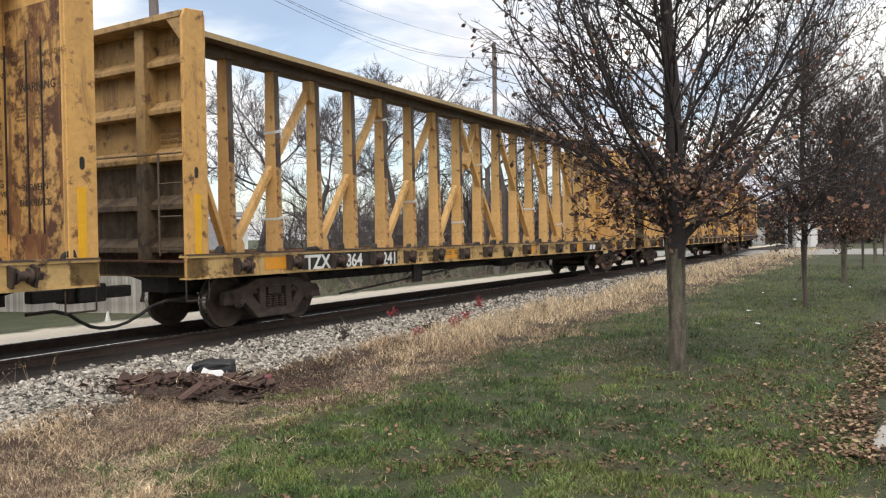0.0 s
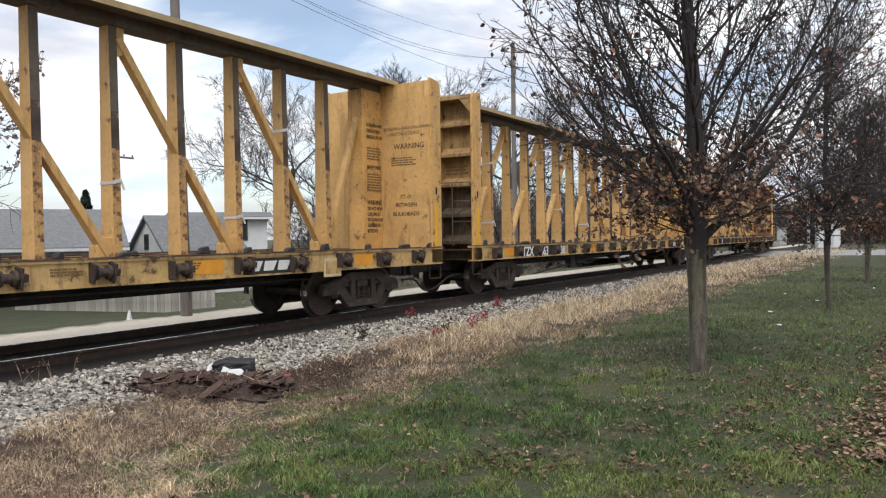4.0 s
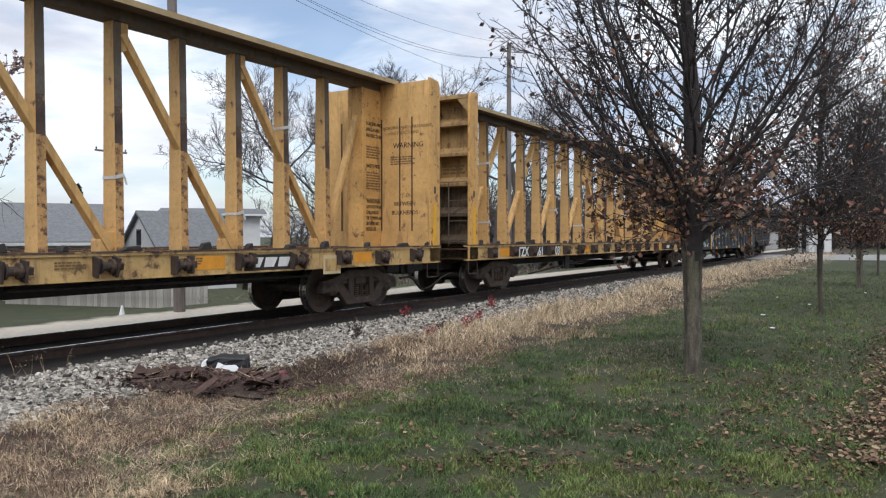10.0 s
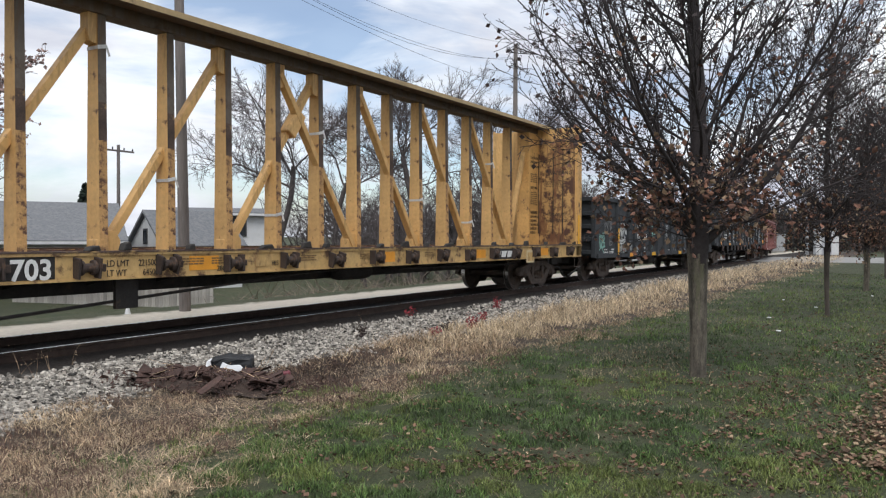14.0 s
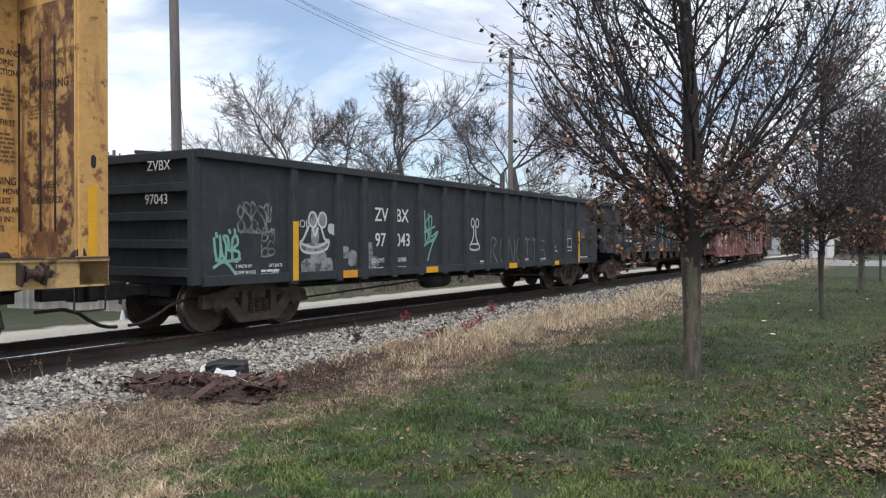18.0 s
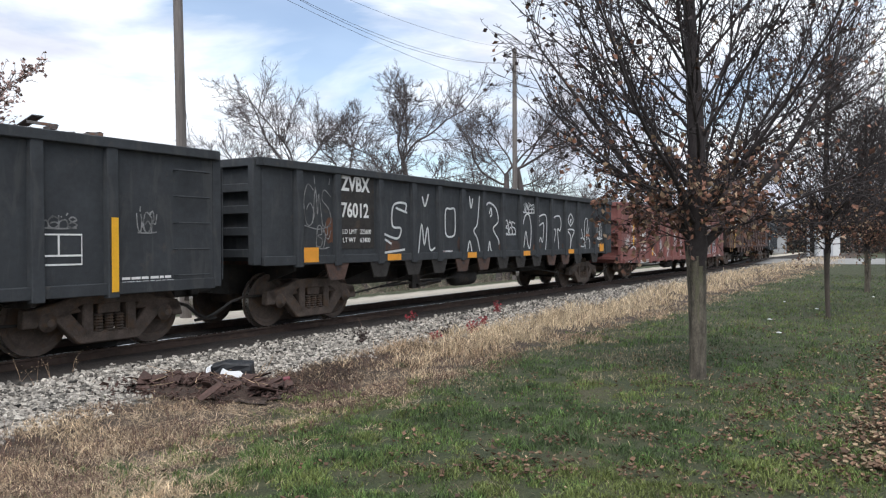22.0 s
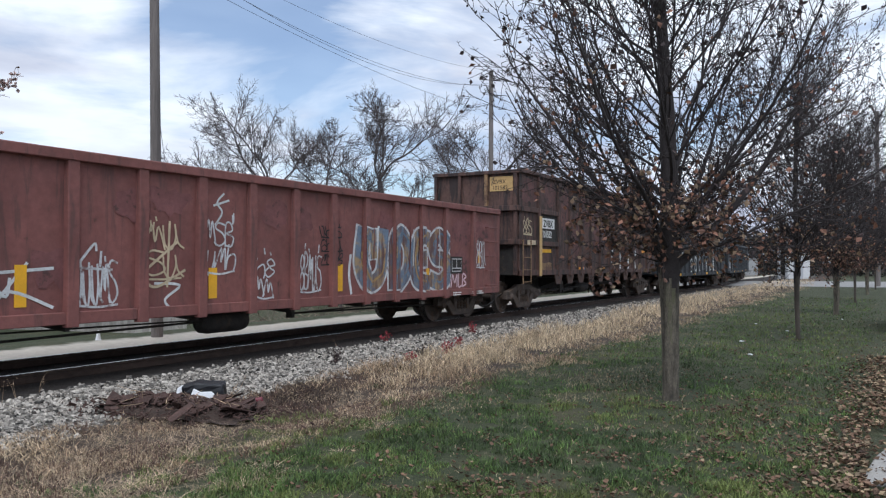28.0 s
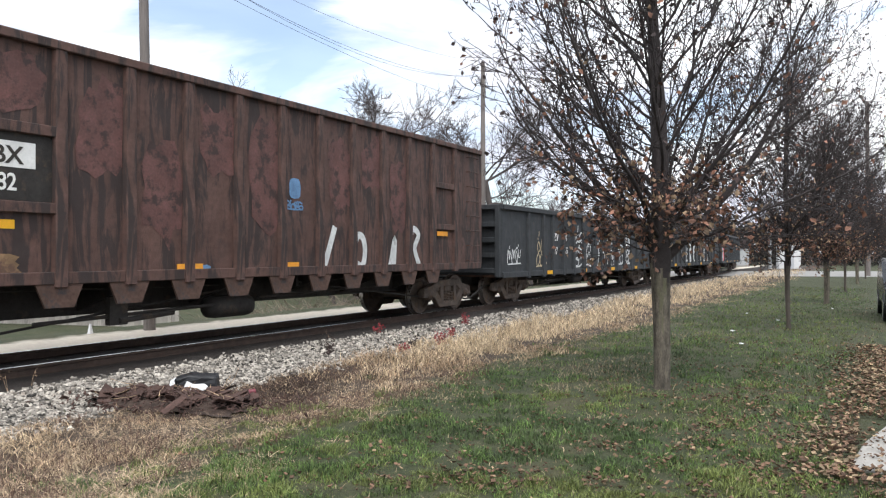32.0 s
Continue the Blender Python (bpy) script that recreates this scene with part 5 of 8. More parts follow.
def utility_pole(x, y, z0, h, r, arm=0.0, lean=0.0):
    p = thing("utility_pole", pose(x, y, z0, 0, lean, 0), "weathered wooden utility pole with overhead wires", "utility pole", "poles along the line")
    part("pole", Build().rod((0, 0, -0.3), (0, 0, h), r, r * 0.72, 14).mesh("pole", POLE), p)
    if arm:
        part("crossarm", Build().beam((-arm, 0, h - 0.4), (arm, 0, h - 0.4), 0.1, 0.12).mesh("crossarm", POLE), p)
        me = Build().lathe([(0.02, h - 0.34), (0.05, h - 0.28), (0.05, h - 0.2), (0.02, h - 0.16)], 8).mesh("insulator", WIRE)
        for k in (-1, -0.4, 0.4, 1):
            part("insulator", me, p, pose(arm * 0.92 * k, 0, 0))
    return p


def wire(p, q, sag, r=0.006):
    p, q = Vector(p), Vector(q)
    pts = [p.lerp(q, k / 16) - Vector((0, 0, sag * 4 * (k / 16) * (1 - k / 16))) for k in range(17)]
    side = (q - p).cross(Vector((0, 0, 1))).normalized() * r
    ring = [side, Vector((0, 0, r)), -side, Vector((0, 0, -r))]
    b = Build().add([a + c for a in pts for c in ring], [(4 * j + k, 4 * j + (k + 1) % 4, 4 * j + 4 + (k + 1) % 4, 4 * j + 4 + k) for j in range(16) for k in range(4)])
    solo("overhead_wire", b.mesh("overhead_wire", WIRE, fix=False), "thin dark overhead wire between poles", "wire", "overhead wires")


def build_poles():
    utility_pole(10.95, 13.4, 0.0, 9.0, 0.125, lean=-1.3)
    utility_pole(30.85, 15.4, -0.1, 10.45, 0.13)
    utility_pole(32.1, 46.0, -1.1, 8.9, 0.14, 1.2)
    for z0, z1, sag in ((8.45, 7.97, 0.36), (9.80, 8.35, 1.0), (9.68, 8.25, 0.79)):
        wire((30.85, 15.4, z0), (10.75, 13.3, z1), sag)
        wire((10.75, 13.3, z1), (-14.0, 12.0, z1 + 1.0), 0.6)
    wire((30.85, 15.4, 10.36), (10.75, 13.3, 8.56), 0.53, 0.005)
    wire((10.85, 13.3, 4.75), (26, 30.5, 3.9), 0.5)
    wire((30.85, 15.4, 8.4), (44, 26, 7.4), 0.5)
    wire((30.85, 15.4, 9.4), (62, 16.5, 9.0), 0.9)
    lamp = utility_pole(62.0, 0.3, 0.0, 12.5, 0.17)
    lamp["label"] = "tall pale pole with a lamp arm beside the road"
    part("lamp_arm", Build().rod((0, 0, 12.0), (-1.3, 0.3, 12.6), 0.05).rod((-1.3, 0.3, 12.6), (-1.8, 0.4, 12.55), 0.1, 0.12, 8).mesh("lamp_arm", POLE), lamp)


build_poles()

# ---- houses, fence ----
SIDING = mat("white_siding", (0.62, 0.62, 0.62), 0.7, var=0.08, scale=2, bump=0.1)
SIDING_GREY = mat("grey_siding", (0.42, 0.43, 0.45), 0.7, var=0.08, scale=2, bump=0.1)
ROOFING = mat("grey_shingles", (0.15, 0.155, 0.165), 0.9, var=0.2, scale=8, second=(0.2, 0.2, 0.2), amount=0.5, spot=0.5, bump=0.5)
TRIMM = mat("dark_trim", (0.03, 0.03, 0.032), 0.6, var=0.1)
PANE = mat("window_pane", (0.02, 0.024, 0.03), 0.12, var=0.1, bump=0.0)
PLANK = mat("weathered_plank", (0.33, 0.31, 0.28), 0.9, var=0.3, scale=3, stretch=(1, 1, 0.15), bump=0.5, rand=0.25)


def gable_house(name, m, w, d, eave, rise, wall_mat, label, over=0.35, windows=()):
    """Ridge along local x; the front wall faces local -y."""
    house = thing(name, m, label, "house", "houses beyond the track")
    hw, hd = w / 2, d / 2
    part("wall", Build().prism([(-hd, -0.4), (hd, -0.4), (hd, eave), (0, eave + rise), (-hd, eave)], "x", -hw, hw).mesh("wall", wall_mat), house)
    k = over * rise / hd
    for s in (-1, 1):
        v = [(-hw - over, s * (hd + over), eave - k), (hw + over, s * (hd + over), eave - k), (hw + over, 0, eave + rise), (-hw - over, 0, eave + rise)]
        b = Build().add([(x, y, z + 0.03) for x, y, z in v] + [(x, y, z + 0.17) for x, y, z in v], [(0, 1, 2, 3), (4, 7, 6, 5), (0, 4, 5, 1), (1, 5, 6, 2), (2, 6, 7, 3), (3, 7, 4, 0)])
        part("roof", b.mesh("roof", ROOFING), house)
        part("gutter", Build().beam((-hw - over, s * (hd + over + 0.05), eave - k + 0.06), (hw + over, s * (hd + over + 0.05), eave - k + 0.06), 0.1, 0.12).mesh("gutter", SIDING), house)
    for side, u, z, ww, hh in windows:
        if side == "front":
            fr = Build().box(u - ww / 2 - 0.08, u + ww / 2 + 0.08, -hd - 0.05, -hd + 0.02, z - hh / 2 - 0.08, z + hh / 2 + 0.08)
            pa = Build().box(u - ww / 2, u + ww / 2, -hd - 0.06, -hd - 0.05, z - hh / 2, z + hh / 2)
        else:
            x = -hw if side == "left" else hw
            o = -1 if side == "left" else 1
            a, c = sorted((x + o * 0.05, x - o * 0.02))
            fr = Build().box(a, c, u - ww / 2 - 0.08, u + ww / 2 + 0.08, z - hh / 2 - 0.08, z + hh / 2 + 0.08)
            a, c = sorted((x + o * 0.06, x + o * 0.05))
            pa = Build().box(a, c, u - ww / 2, u + ww / 2, z - hh / 2, z + hh / 2)
        win = part("window", fr.mesh("window", TRIMM), house)
        part("pane", pa.mesh("pane", PANE), win)
    return house


def build_houses():
    gz = -1.15
    gable_house("house", pose(16.6, 35.7, gz, 0, 0, -30), 13, 8.0, 2.55, 1.6, SIDING_GREY, "low grey-roofed bungalow with pale siding", windows=(("front", -4, 1.4, 1.0, 1.0), ("front", 1.5, 1.4, 1.0, 1.0)))
    gable_house("house", pose(25.9, 31.6, gz, 0, 0, -16), 4.0, 4.4, 2.3, 1.6, SIDING, "white gabled house with a dark grey roof", over=0.2, windows=(("left", 0.1, 2.75, 0.34, 0.62),))
    gable_house("house", pose(31.4, 35.3, gz, 0, 0, -42), 5.2, 5, 4.0, 0.3, SIDING, "white two-storey house with a small dark window", windows=(("front", 1.1, 3.35, 0.65, 1.0),))


build_houses()


def build_fence():
    a, c = Vector((16.0, 29.5)), Vector((18.4, 20.9))
    f = thing("wooden_fence", pose(a.x, a.y, -0.95, 0, 0, math.degrees(math.atan2(c.y - a.y, c.x - a.x))), "weathered grey board fence beside a lawn", "fence")
    n = int((c - a).length / 0.15)
    meshes = [Build().prism([(0, -0.1), (0.14, -0.1), (0.14, hh - 0.04), (0.11, hh), (0.03, hh), (0, hh - 0.04)], "y", -0.012, 0.012).mesh("board", PLANK) for hh in (1.45, 1.5, 1.47)]
    for k in range(n):
        part("board", meshes[k * 7 % 3], f, pose(k * 0.15, 0.005 * (k % 2), 0, 0, 0, 0))
    for z in (0.35, 1.15):
        part("rail", Build().box(0, n * 0.15, 0.02, 0.06, z, z + 0.09).mesh("rail", PLANK), f)


build_fence()

# ---- grass, straw, stones, fallen leaves ----
BLADE = mat("grass_blade", (0.084, 0.137, 0.035), 0.7, var=0.45, scale=0.9, bump=0.0, island=0.9)
BLADE_DEEP = mat("deep_grass_blade", (0.055, 0.090, 0.028), 0.7, var=0.35, scale=0.9, bump=0.0, island=0.7)
BLADE_LIGHT = mat("light_grass_blade", (0.138, 0.168, 0.048), 0.7, var=0.3, scale=0.9, bump=0.0, island=0.7)
BLADE_DRY = mat("dry_blade", (0.34, 0.27, 0.17), 0.8, var=0.25, scale=1.0, bump=0.0, island=0.45)
STRAW = mat("straw", (0.34, 0.24, 0.155), 0.8, var=0.5, scale=2.2, bump=0.0, island=0.8)
STRAW_PALE = mat("pale_straw", (0.60, 0.47, 0.31), 0.8, var=0.35, scale=2.0, bump=0.0, island=0.5)
STRAW_MATTED = mat("matted_straw", (0.42, 0.32, 0.215), 0.8, var=0.4, scale=2.4, bump=0.0, island=0.85)
WEED = mat("withered_weed", (0.12, 0.072, 0.055), 0.9, var=0.3, scale=2, bump=0.0, island=0.5)
STONE = mat("ballast_stone", (0.31, 0.285, 0.25), 0.9, var=0.3, scale=12, second=(0.09, 0.07, 0.055), amount=0.7, spot=0.54, spot_scale=6, bump=0.3, island=0.97)
SOIL = mat("brown_soil", (0.05, 0.032, 0.024), 0.95, var=0.5, scale=9, bump=0.9, bump_scale=30)
LITTER = mat("fallen_leaf", (0.15, 0.09, 0.058), 0.85, var=0.35, scale=3, bump=0.0, island=0.65)
LITTER_PALE = mat("pale_fallen_leaf", (0.29, 0.215, 0.135), 0.85, var=0.3, scale=3, bump=0.0, island=0.5)


def scatter(rng, n, r0, r1, a0, a1, power):
    """Places in a fan over the ground before the eye, thinning out with distance."""
    u = rng.random(n)
    k = 1 - power
    r = (r0 ** k + u * (r1 ** k - r0 ** k)) ** (1 / k)
    a = np.radians(a0 + (a1 - a0) * rng.random(n))
    return r * np.cos(a), r * np.sin(a)


def wave(x, y):
    return np.sin(x * 1.7 + 1.3 * np.sin(y * 1.1)) * 0.5 + np.sin(y * 2.3 + x * 0.6) * 0.3 + np.sin(x * 4.1 - y * 3.3) * 0.2


_grid = np.random.default_rng(77).random((256, 256))


def mottle(x, y, s):
    """Smooth uneven values from 0 to 1, s patches to the metre."""
    u, v = x * s + 900.3, y * s + 900.7
    i, j = np.floor(u).astype(int), np.floor(v).astype(int)
    f, g = u - i, v - j
    f, g = f * f * (3 - 2 * f), g * g * (3 - 2 * g)
    at = lambda a, b: _grid[(i + a) % 256, (j + b) % 256]
    return (at(0, 0) * (1 - f) + at(1, 0) * f) * (1 - g) + (at(0, 1) * (1 - f) + at(1, 1) * f) * g


def gz(x, y):
    return np.array([ground_z(a, b) for a, b in zip(x, y)])


def blades(rng, x, y, h, w, lean, name, material, label, category):
    """Bent blades, each of two pieces."""
    n = len(x)
    a = rng.random(n) * 2 * np.pi
    side = np.stack([np.cos(a), np.sin(a), np.zeros(n)], 1) * (w / 2)[:, None]
    b = rng.random(n) * 2 * np.pi
    tip = np.stack([np.cos(b), np.sin(b), np.zeros(n)], 1) * (h * lean * rng.random(n))[:, None]
    base = np.stack([x, y, gz(x, y) - 0.01], 1)
    mid = base + tip * 0.35 + np.stack([np.zeros(n), np.zeros(n), h * 0.6], 1)
    top = base + tip + np.stack([np.zeros(n), np.zeros(n), h], 1)
    low = np.stack([base - side, base + side, mid + side * 0.8, mid - side * 0.8], 1)
    up = np.stack([mid - side * 0.8, mid + side * 0.8, top + side * 0.15, top - side * 0.15], 1)
    v = np.concatenate([low, up[:, 2:]], 1).reshape(-1, 3)
    k = np.arange(n)[:, None] * 6
    f = np.concatenate([k + np.array([0, 1, 2, 3]), k + np.array([3, 2, 4, 5])], 0)
    me = bpy.data.meshes.new(name)
    me.from_pydata(v.tolist(), [], f.tolist())
    me.materials.append(material)
    return solo(name, me, label, category, kind="stuff")


def on_walk(x, y):
    return (x > 6.35) & (y < 0.15) & (x < 8.6)


def verge_near(x, y):
    """Where the lawn ends and the dead grass begins, uneven."""
    return 4.8 + np.where(x < 7.5, 1.5, 0.9) * (mottle(x, y, 0.75) - 0.5) + np.where(x < 8.5, 1.5, 0.7) * (mottle(x + 7, y, 2.1) - 0.5) + np.where(x < 8.5, 1.1, 0.4) * (mottle(x + 3, y + 8, 5.5) - 0.5) - 0.012 * np.clip(x - 8, 0, 30)


def dry_spots(x, y):
    """Worn, straw-coloured patches of the lawn, 0 to 1."""
    v = 0.55 * mottle(x + 60, y, 0.75) + 0.3 * mottle(x, y + 60, 2.6) + 0.15 * mottle(x + 30, y + 10, 8.0)
    return np.clip((v - 0.545) / 0.11, 0, 1) * np.clip((y - 1.8) / 1.6, 0.2, 1)


def build_lawn():
    rng = np.random.default_rng(5)
    x, y = scatter(rng, 350000, 4.2, 40, -4, 62, 1.35)
    n = len(x)
    keep = (y < verge_near(x, y) + np.where(x < 8.5, 0.25, 0.04) + 1.3 * (x < 6.4) * rng.random(n) ** 2.2) & ~on_walk(x, y)
    keep &= ~((y < 0.3 + 0.2 * wave(x, y)) & (x > 5.8) & (rng.random(n) < 0.8))
    keep &= rng.random(n) > 0.8 * dry_spots(x, y)
    x, y = x[keep], y[keep]
    tuft = 0.5 * mottle(x, y, 4.0) + 0.5 * mottle(x + 40, y, 10.0)
    keep = rng.random(len(x)) < np.clip(4.2 * tuft - 0.95, 0.15, 1)
    x, y, tuft = x[keep], y[keep], tuft[keep]
    d = np.hypot(x, y)
    h = (0.014 + 0.030 * rng.random(len(x))) * np.clip(3.4 * tuft - 0.7, 0.35, 2.2) * (1 + d * 0.010)
    w = 0.0042 + 0.00044 * d
    hue = 0.75 * mottle(x + 9, y, 0.5) + 0.45 * mottle(x, y + 30, 1.7) + 0.42 * mottle(x + 50, y, 6.0) - 0.36 + 0.22 * (rng.random(len(x)) - 0.4)
    for lo, hi, m, nm in ((-1, 0.36, BLADE_DEEP, "deep_green_grass"), (0.36, 0.60, BLADE, "lawn_grass"), (0.60, 2, BLADE_LIGHT, "yellow_green_grass")):
        k = (hue >= lo) & (hue < hi)
        blades(rng, x[k], y[k], h[k], w[k], 1.1, nm, m, "short green autumn lawn grass", "grass")
    x, y = scatter(rng, 130000, 4.2, 36, -4, 64, 1.3)
    dry = dry_spots(x, y)
    keep = (rng.random(len(x)) < 0.05 + 0.95 * dry + 0.5 * np.clip((y - verge_near(x, y) + 0.7) / 0.9, 0, 1)) & ~on_walk(x, y) & (y < verge_near(x, y) + 0.5)
    x, y = x[keep], y[keep]
    d = np.hypot(x, y)
    blades(rng, x, y, 0.016 + 0.036 * rng.random(len(x)) ** 1.5, 0.0036 + 0.00045 * d, 1.9, "dry_lawn_grass", BLADE_DRY, "dry straw-coloured patches in the lawn", "grass")


def build_far_lawn():
    """Thin grass all round, outside the well-kept stretch."""
    rng = np.random.default_rng(31)
    x, y = rng.uniform(-14, 8, 40000), rng.uniform(-9, 4.6, 40000)
    keep = (np.hypot(x, y) < 15) & ~((np.hypot(x, y) > 4.2) & (y > -0.07 * x) & (y < 1.88 * x)) & ~on_walk(x, y) & (np.hypot(x, y) > 0.4)
    x, y = x[keep], y[keep]
    blades(rng, x, y, 0.03 + 0.04 * rng.random(len(x)), 0.008 + 0 * x, 0.9, "surrounding_grass", BLADE, "short lawn grass round about", "grass")
    x, y = rng.uniform(-14, 3, 14000), rng.uniform(4.9, 7.0, 14000)
    keep = y > 2.2 * x
    x, y = x[keep], y[keep]
    blades(rng, x, y, 0.04 + 0.12 * rng.random(len(x)), 0.009 + 0 * x, 2.0, "surrounding_straw", STRAW, "dead grass along the ballast further on", "grass")


def build_straw():
    rng = np.random.default_rng(8)
    x, y = scatter(rng, 400000, 5.0, 80, 4, 66, 1.2)
    n = len(x)
    edge = 6.95 + 0.5 * (mottle(x, y, 1.1) - 0.5) + 0.3 * (mottle(x, y + 9, 4.0) - 0.5) + 0.05 * np.clip(x - 12, 0, 26)
    near = verge_near(x, y) - 0.1
    worn = mottle(x + 17, y + 3, 1.9)
    body = 0.5 * mottle(x, y, 1.6) + 0.3 * mottle(x + 20, y, 4.5) + 0.2 * mottle(x, y + 20, 11.0)
    heap = ((x - 5.95) / 0.62) ** 2 + ((y - 6.7) / 0.85) ** 2 < 1
    keep = (y < edge) & (y > near) & ~heap & (rng.random(n) < np.clip(3.2 * (body - 0.26), 0.05, 1) * np.where(x < 8.5, np.clip(3.5 * (worn - 0.32), 0.06, 0.7), 1))
    x, y, body = x[keep], y[keep], body[keep]
    d = np.hypot(x, y)
    up = np.clip((x - 7.4) / 2.5, 0, 1) * np.clip((y - 5.0) / 0.7, 0.2, 1)
    h = (0.025 + (0.05 + 0.21 * up) * np.clip(1.9 * body - 0.3, 0.15, 1.2) * rng.random(len(x)) ** 1.3)
    pale = rng.random(len(x)) < np.clip(0.2 + 0.85 * up * np.clip((x - 9.0) / 3, 0.25, 1) + 0.9 * (mottle(x + 5, y, 1.2) - 0.55), 0.04, 0.95)
    w = 0.0026 + 0.00046 * d
    blades(rng, x[~pale], y[~pale], h[~pale], w[~pale], 2.6, "dry_verge_grass", STRAW, "dead straw-brown grass along the ballast", "grass")
    blades(rng, x[pale], y[pale], h[pale] * 1.1, w[pale], 1.7, "pale_verge_grass", STRAW_PALE, "pale wheat-coloured dead grass in tufts", "grass")
    # flattened straw in the near corner
    x, y = scatter(rng, 34000, 5.2, 9.8, 30, 66, 1.3)
    keep = (y > verge_near(x, y) - 0.15 + 0.2 * wave(x * 2, y)) & (y < 6.75 + 0.25 * wave(x * 3, y)) & (mottle(x + 2, y + 5, 2.7) > 0.33)
    keep &= ((x - 5.95) / 0.55) ** 2 + ((y - 6.75) / 0.75) ** 2 > 1
    x, y = x[keep], y[keep]
    blades(rng, x, y, 0.016 + 0.04 * rng.random(len(x)), 0.0048 + 0 * x, 9.0, "flattened_straw", STRAW_MATTED, "flattened dead stalks on the verge", "grass")
    # low withered weeds among the straw
    x, y = scatter(rng, 52000, 5.2, 13, 26, 66, 1.3)
    keep = (y > 4.5) & (y < 7.0) & (0.6 * mottle(x + 4, y, 1.5) + 0.4 * mottle(x, y + 4, 5.0) > 0.52)
    x, y = x[keep], y[keep]
    blades(rng, x, y, 0.02 + 0.075 * rng.random(len(x)), 0.005 + 0 * x, 1.6, "withered_weeds", WEED, "low withered mauve-brown weeds in the verge", "weeds")
    # brown crumbled earth and roots trailing from the heap
    x, y = 7.3 + rng.normal(0, 0.45, 2600), 6.25 + rng.normal(0, 0.28, 2600)
    y = y + (x - 7.3) * 0.35
    blades(rng, x, y, 0.02 + 0.05 * rng.random(len(x)), 0.008 + 0 * x, 2.2, "brown_roots", SOIL, "dark brown roots and crumbs beside the heap", "debris")


def build_ballast():
    rng = np.random.default_rng(2)
    x, y = scatter(rng, 260000, 7.0, 70, 6, 74, 1.3)
    edge = 6.85 + 0.5 * (mottle(x, y, 1.1) - 0.5) + 0.3 * (mottle(x, y + 9, 4.0) - 0.5) + 0.05 * np.clip(x - 12, 0, 26)
    keep = (y > edge - 0.25 * rng.random(len(x)) ** 2) & (y < 9.35) & ((y < 8.72 + 0.3 * (mottle(x, y, 2.0) - 0.5)) | ((rng.random(len(x)) < 0.025) & (y < 9.0))) & ~((x > 5.0) & (x < 6.6) & (y < 6.9))
    x, y = x[keep], y[keep]
    n = len(x)
    size = (0.009 + 0.017 * rng.random(n) ** 1.7) * (1 + 0.006 * np.hypot(x, y))
    cube = np.array([(a, b, c) for c in (-1, 1) for a, b in ((-1, -1), (1, -1), (1, 1), (-1, 1))], float)
    v = cube[None] * (0.6 + 0.6 * rng.random((n, 8, 3))) * size[:, None, None] * (0.65 + 0.55 * rng.random((n, 1, 3)))
    a = rng.random(n) * np.pi * 2
    t = (rng.random(n) - 0.5) * 1.6
    c, s = np.cos(a)[:, None], np.sin(a)[:, None]
    ct, st = np.cos(t)[:, None], np.sin(t)[:, None]
    X, Y, Z = v[..., 0], v[..., 1] * ct - v[..., 2] * st, v[..., 1] * st + v[..., 2] * ct
    lift = gz(x, y) - 0.005 + 0.05 * np.clip((y - 7.2) / 1.5, 0, 1) * rng.random(n)
    v = np.stack([X * c - Y * s + x[:, None], X * s + Y * c + y[:, None], Z + lift[:, None]], -1)
    faces = np.array([(3, 2, 1, 0), (4, 5, 6, 7), (0, 1, 5, 4), (1, 2, 6, 5), (2, 3, 7, 6), (3, 0, 4, 7)])
    f = (np.arange(n)[:, None, None] * 8 + faces[None]).reshape(-1, 4)
    me = bpy.data.meshes.new("ballast")
    me.from_pydata(v.reshape(-1, 3).tolist(), [], f.tolist())
    me.materials.append(STONE)
    solo("ballast", me, "loose pale grey crushed-stone ballast beside the track", "gravel", kind="stuff")


def curled(rng, x, y, z, size, name, material, label):
    n = len(x)
    a, t = rng.random(n) * 6.28, (rng.random(n) - 0.5) * 1.1
    u = np.stack([np.cos(a) * np.cos(t), np.sin(a) * np.cos(t), np.sin(t)], 1) * size[:, None]
    w = np.stack([-np.sin(a), np.cos(a), 0 * a + 0.25], 1) * (size * 0.42)[:, None]
    p = np.stack([x, y, z], 1)
    up = np.array([0, 0, 1.0]) * (size * 0.3)[:, None]
    v = np.stack([p - u * 0.5 + up, p - w + up * 1.2, p, p + w + up * 1.2, p + u * 0.55 + up * 1.4], 1).reshape(-1, 3)
    k = np.arange(n)[:, None] * 5
    f = np.concatenate([k + np.array([0, 1, 2]), k + np.array([0, 2, 3]), k + np.array([1, 4, 2]), k + np.array([2, 4, 3])], 0)
    me = bpy.data.meshes.new(name)
    me.from_pydata(v.tolist(), [], f.tolist())
    me.materials.append(material)
    solo(name, me, label, "leaves", kind="stuff")


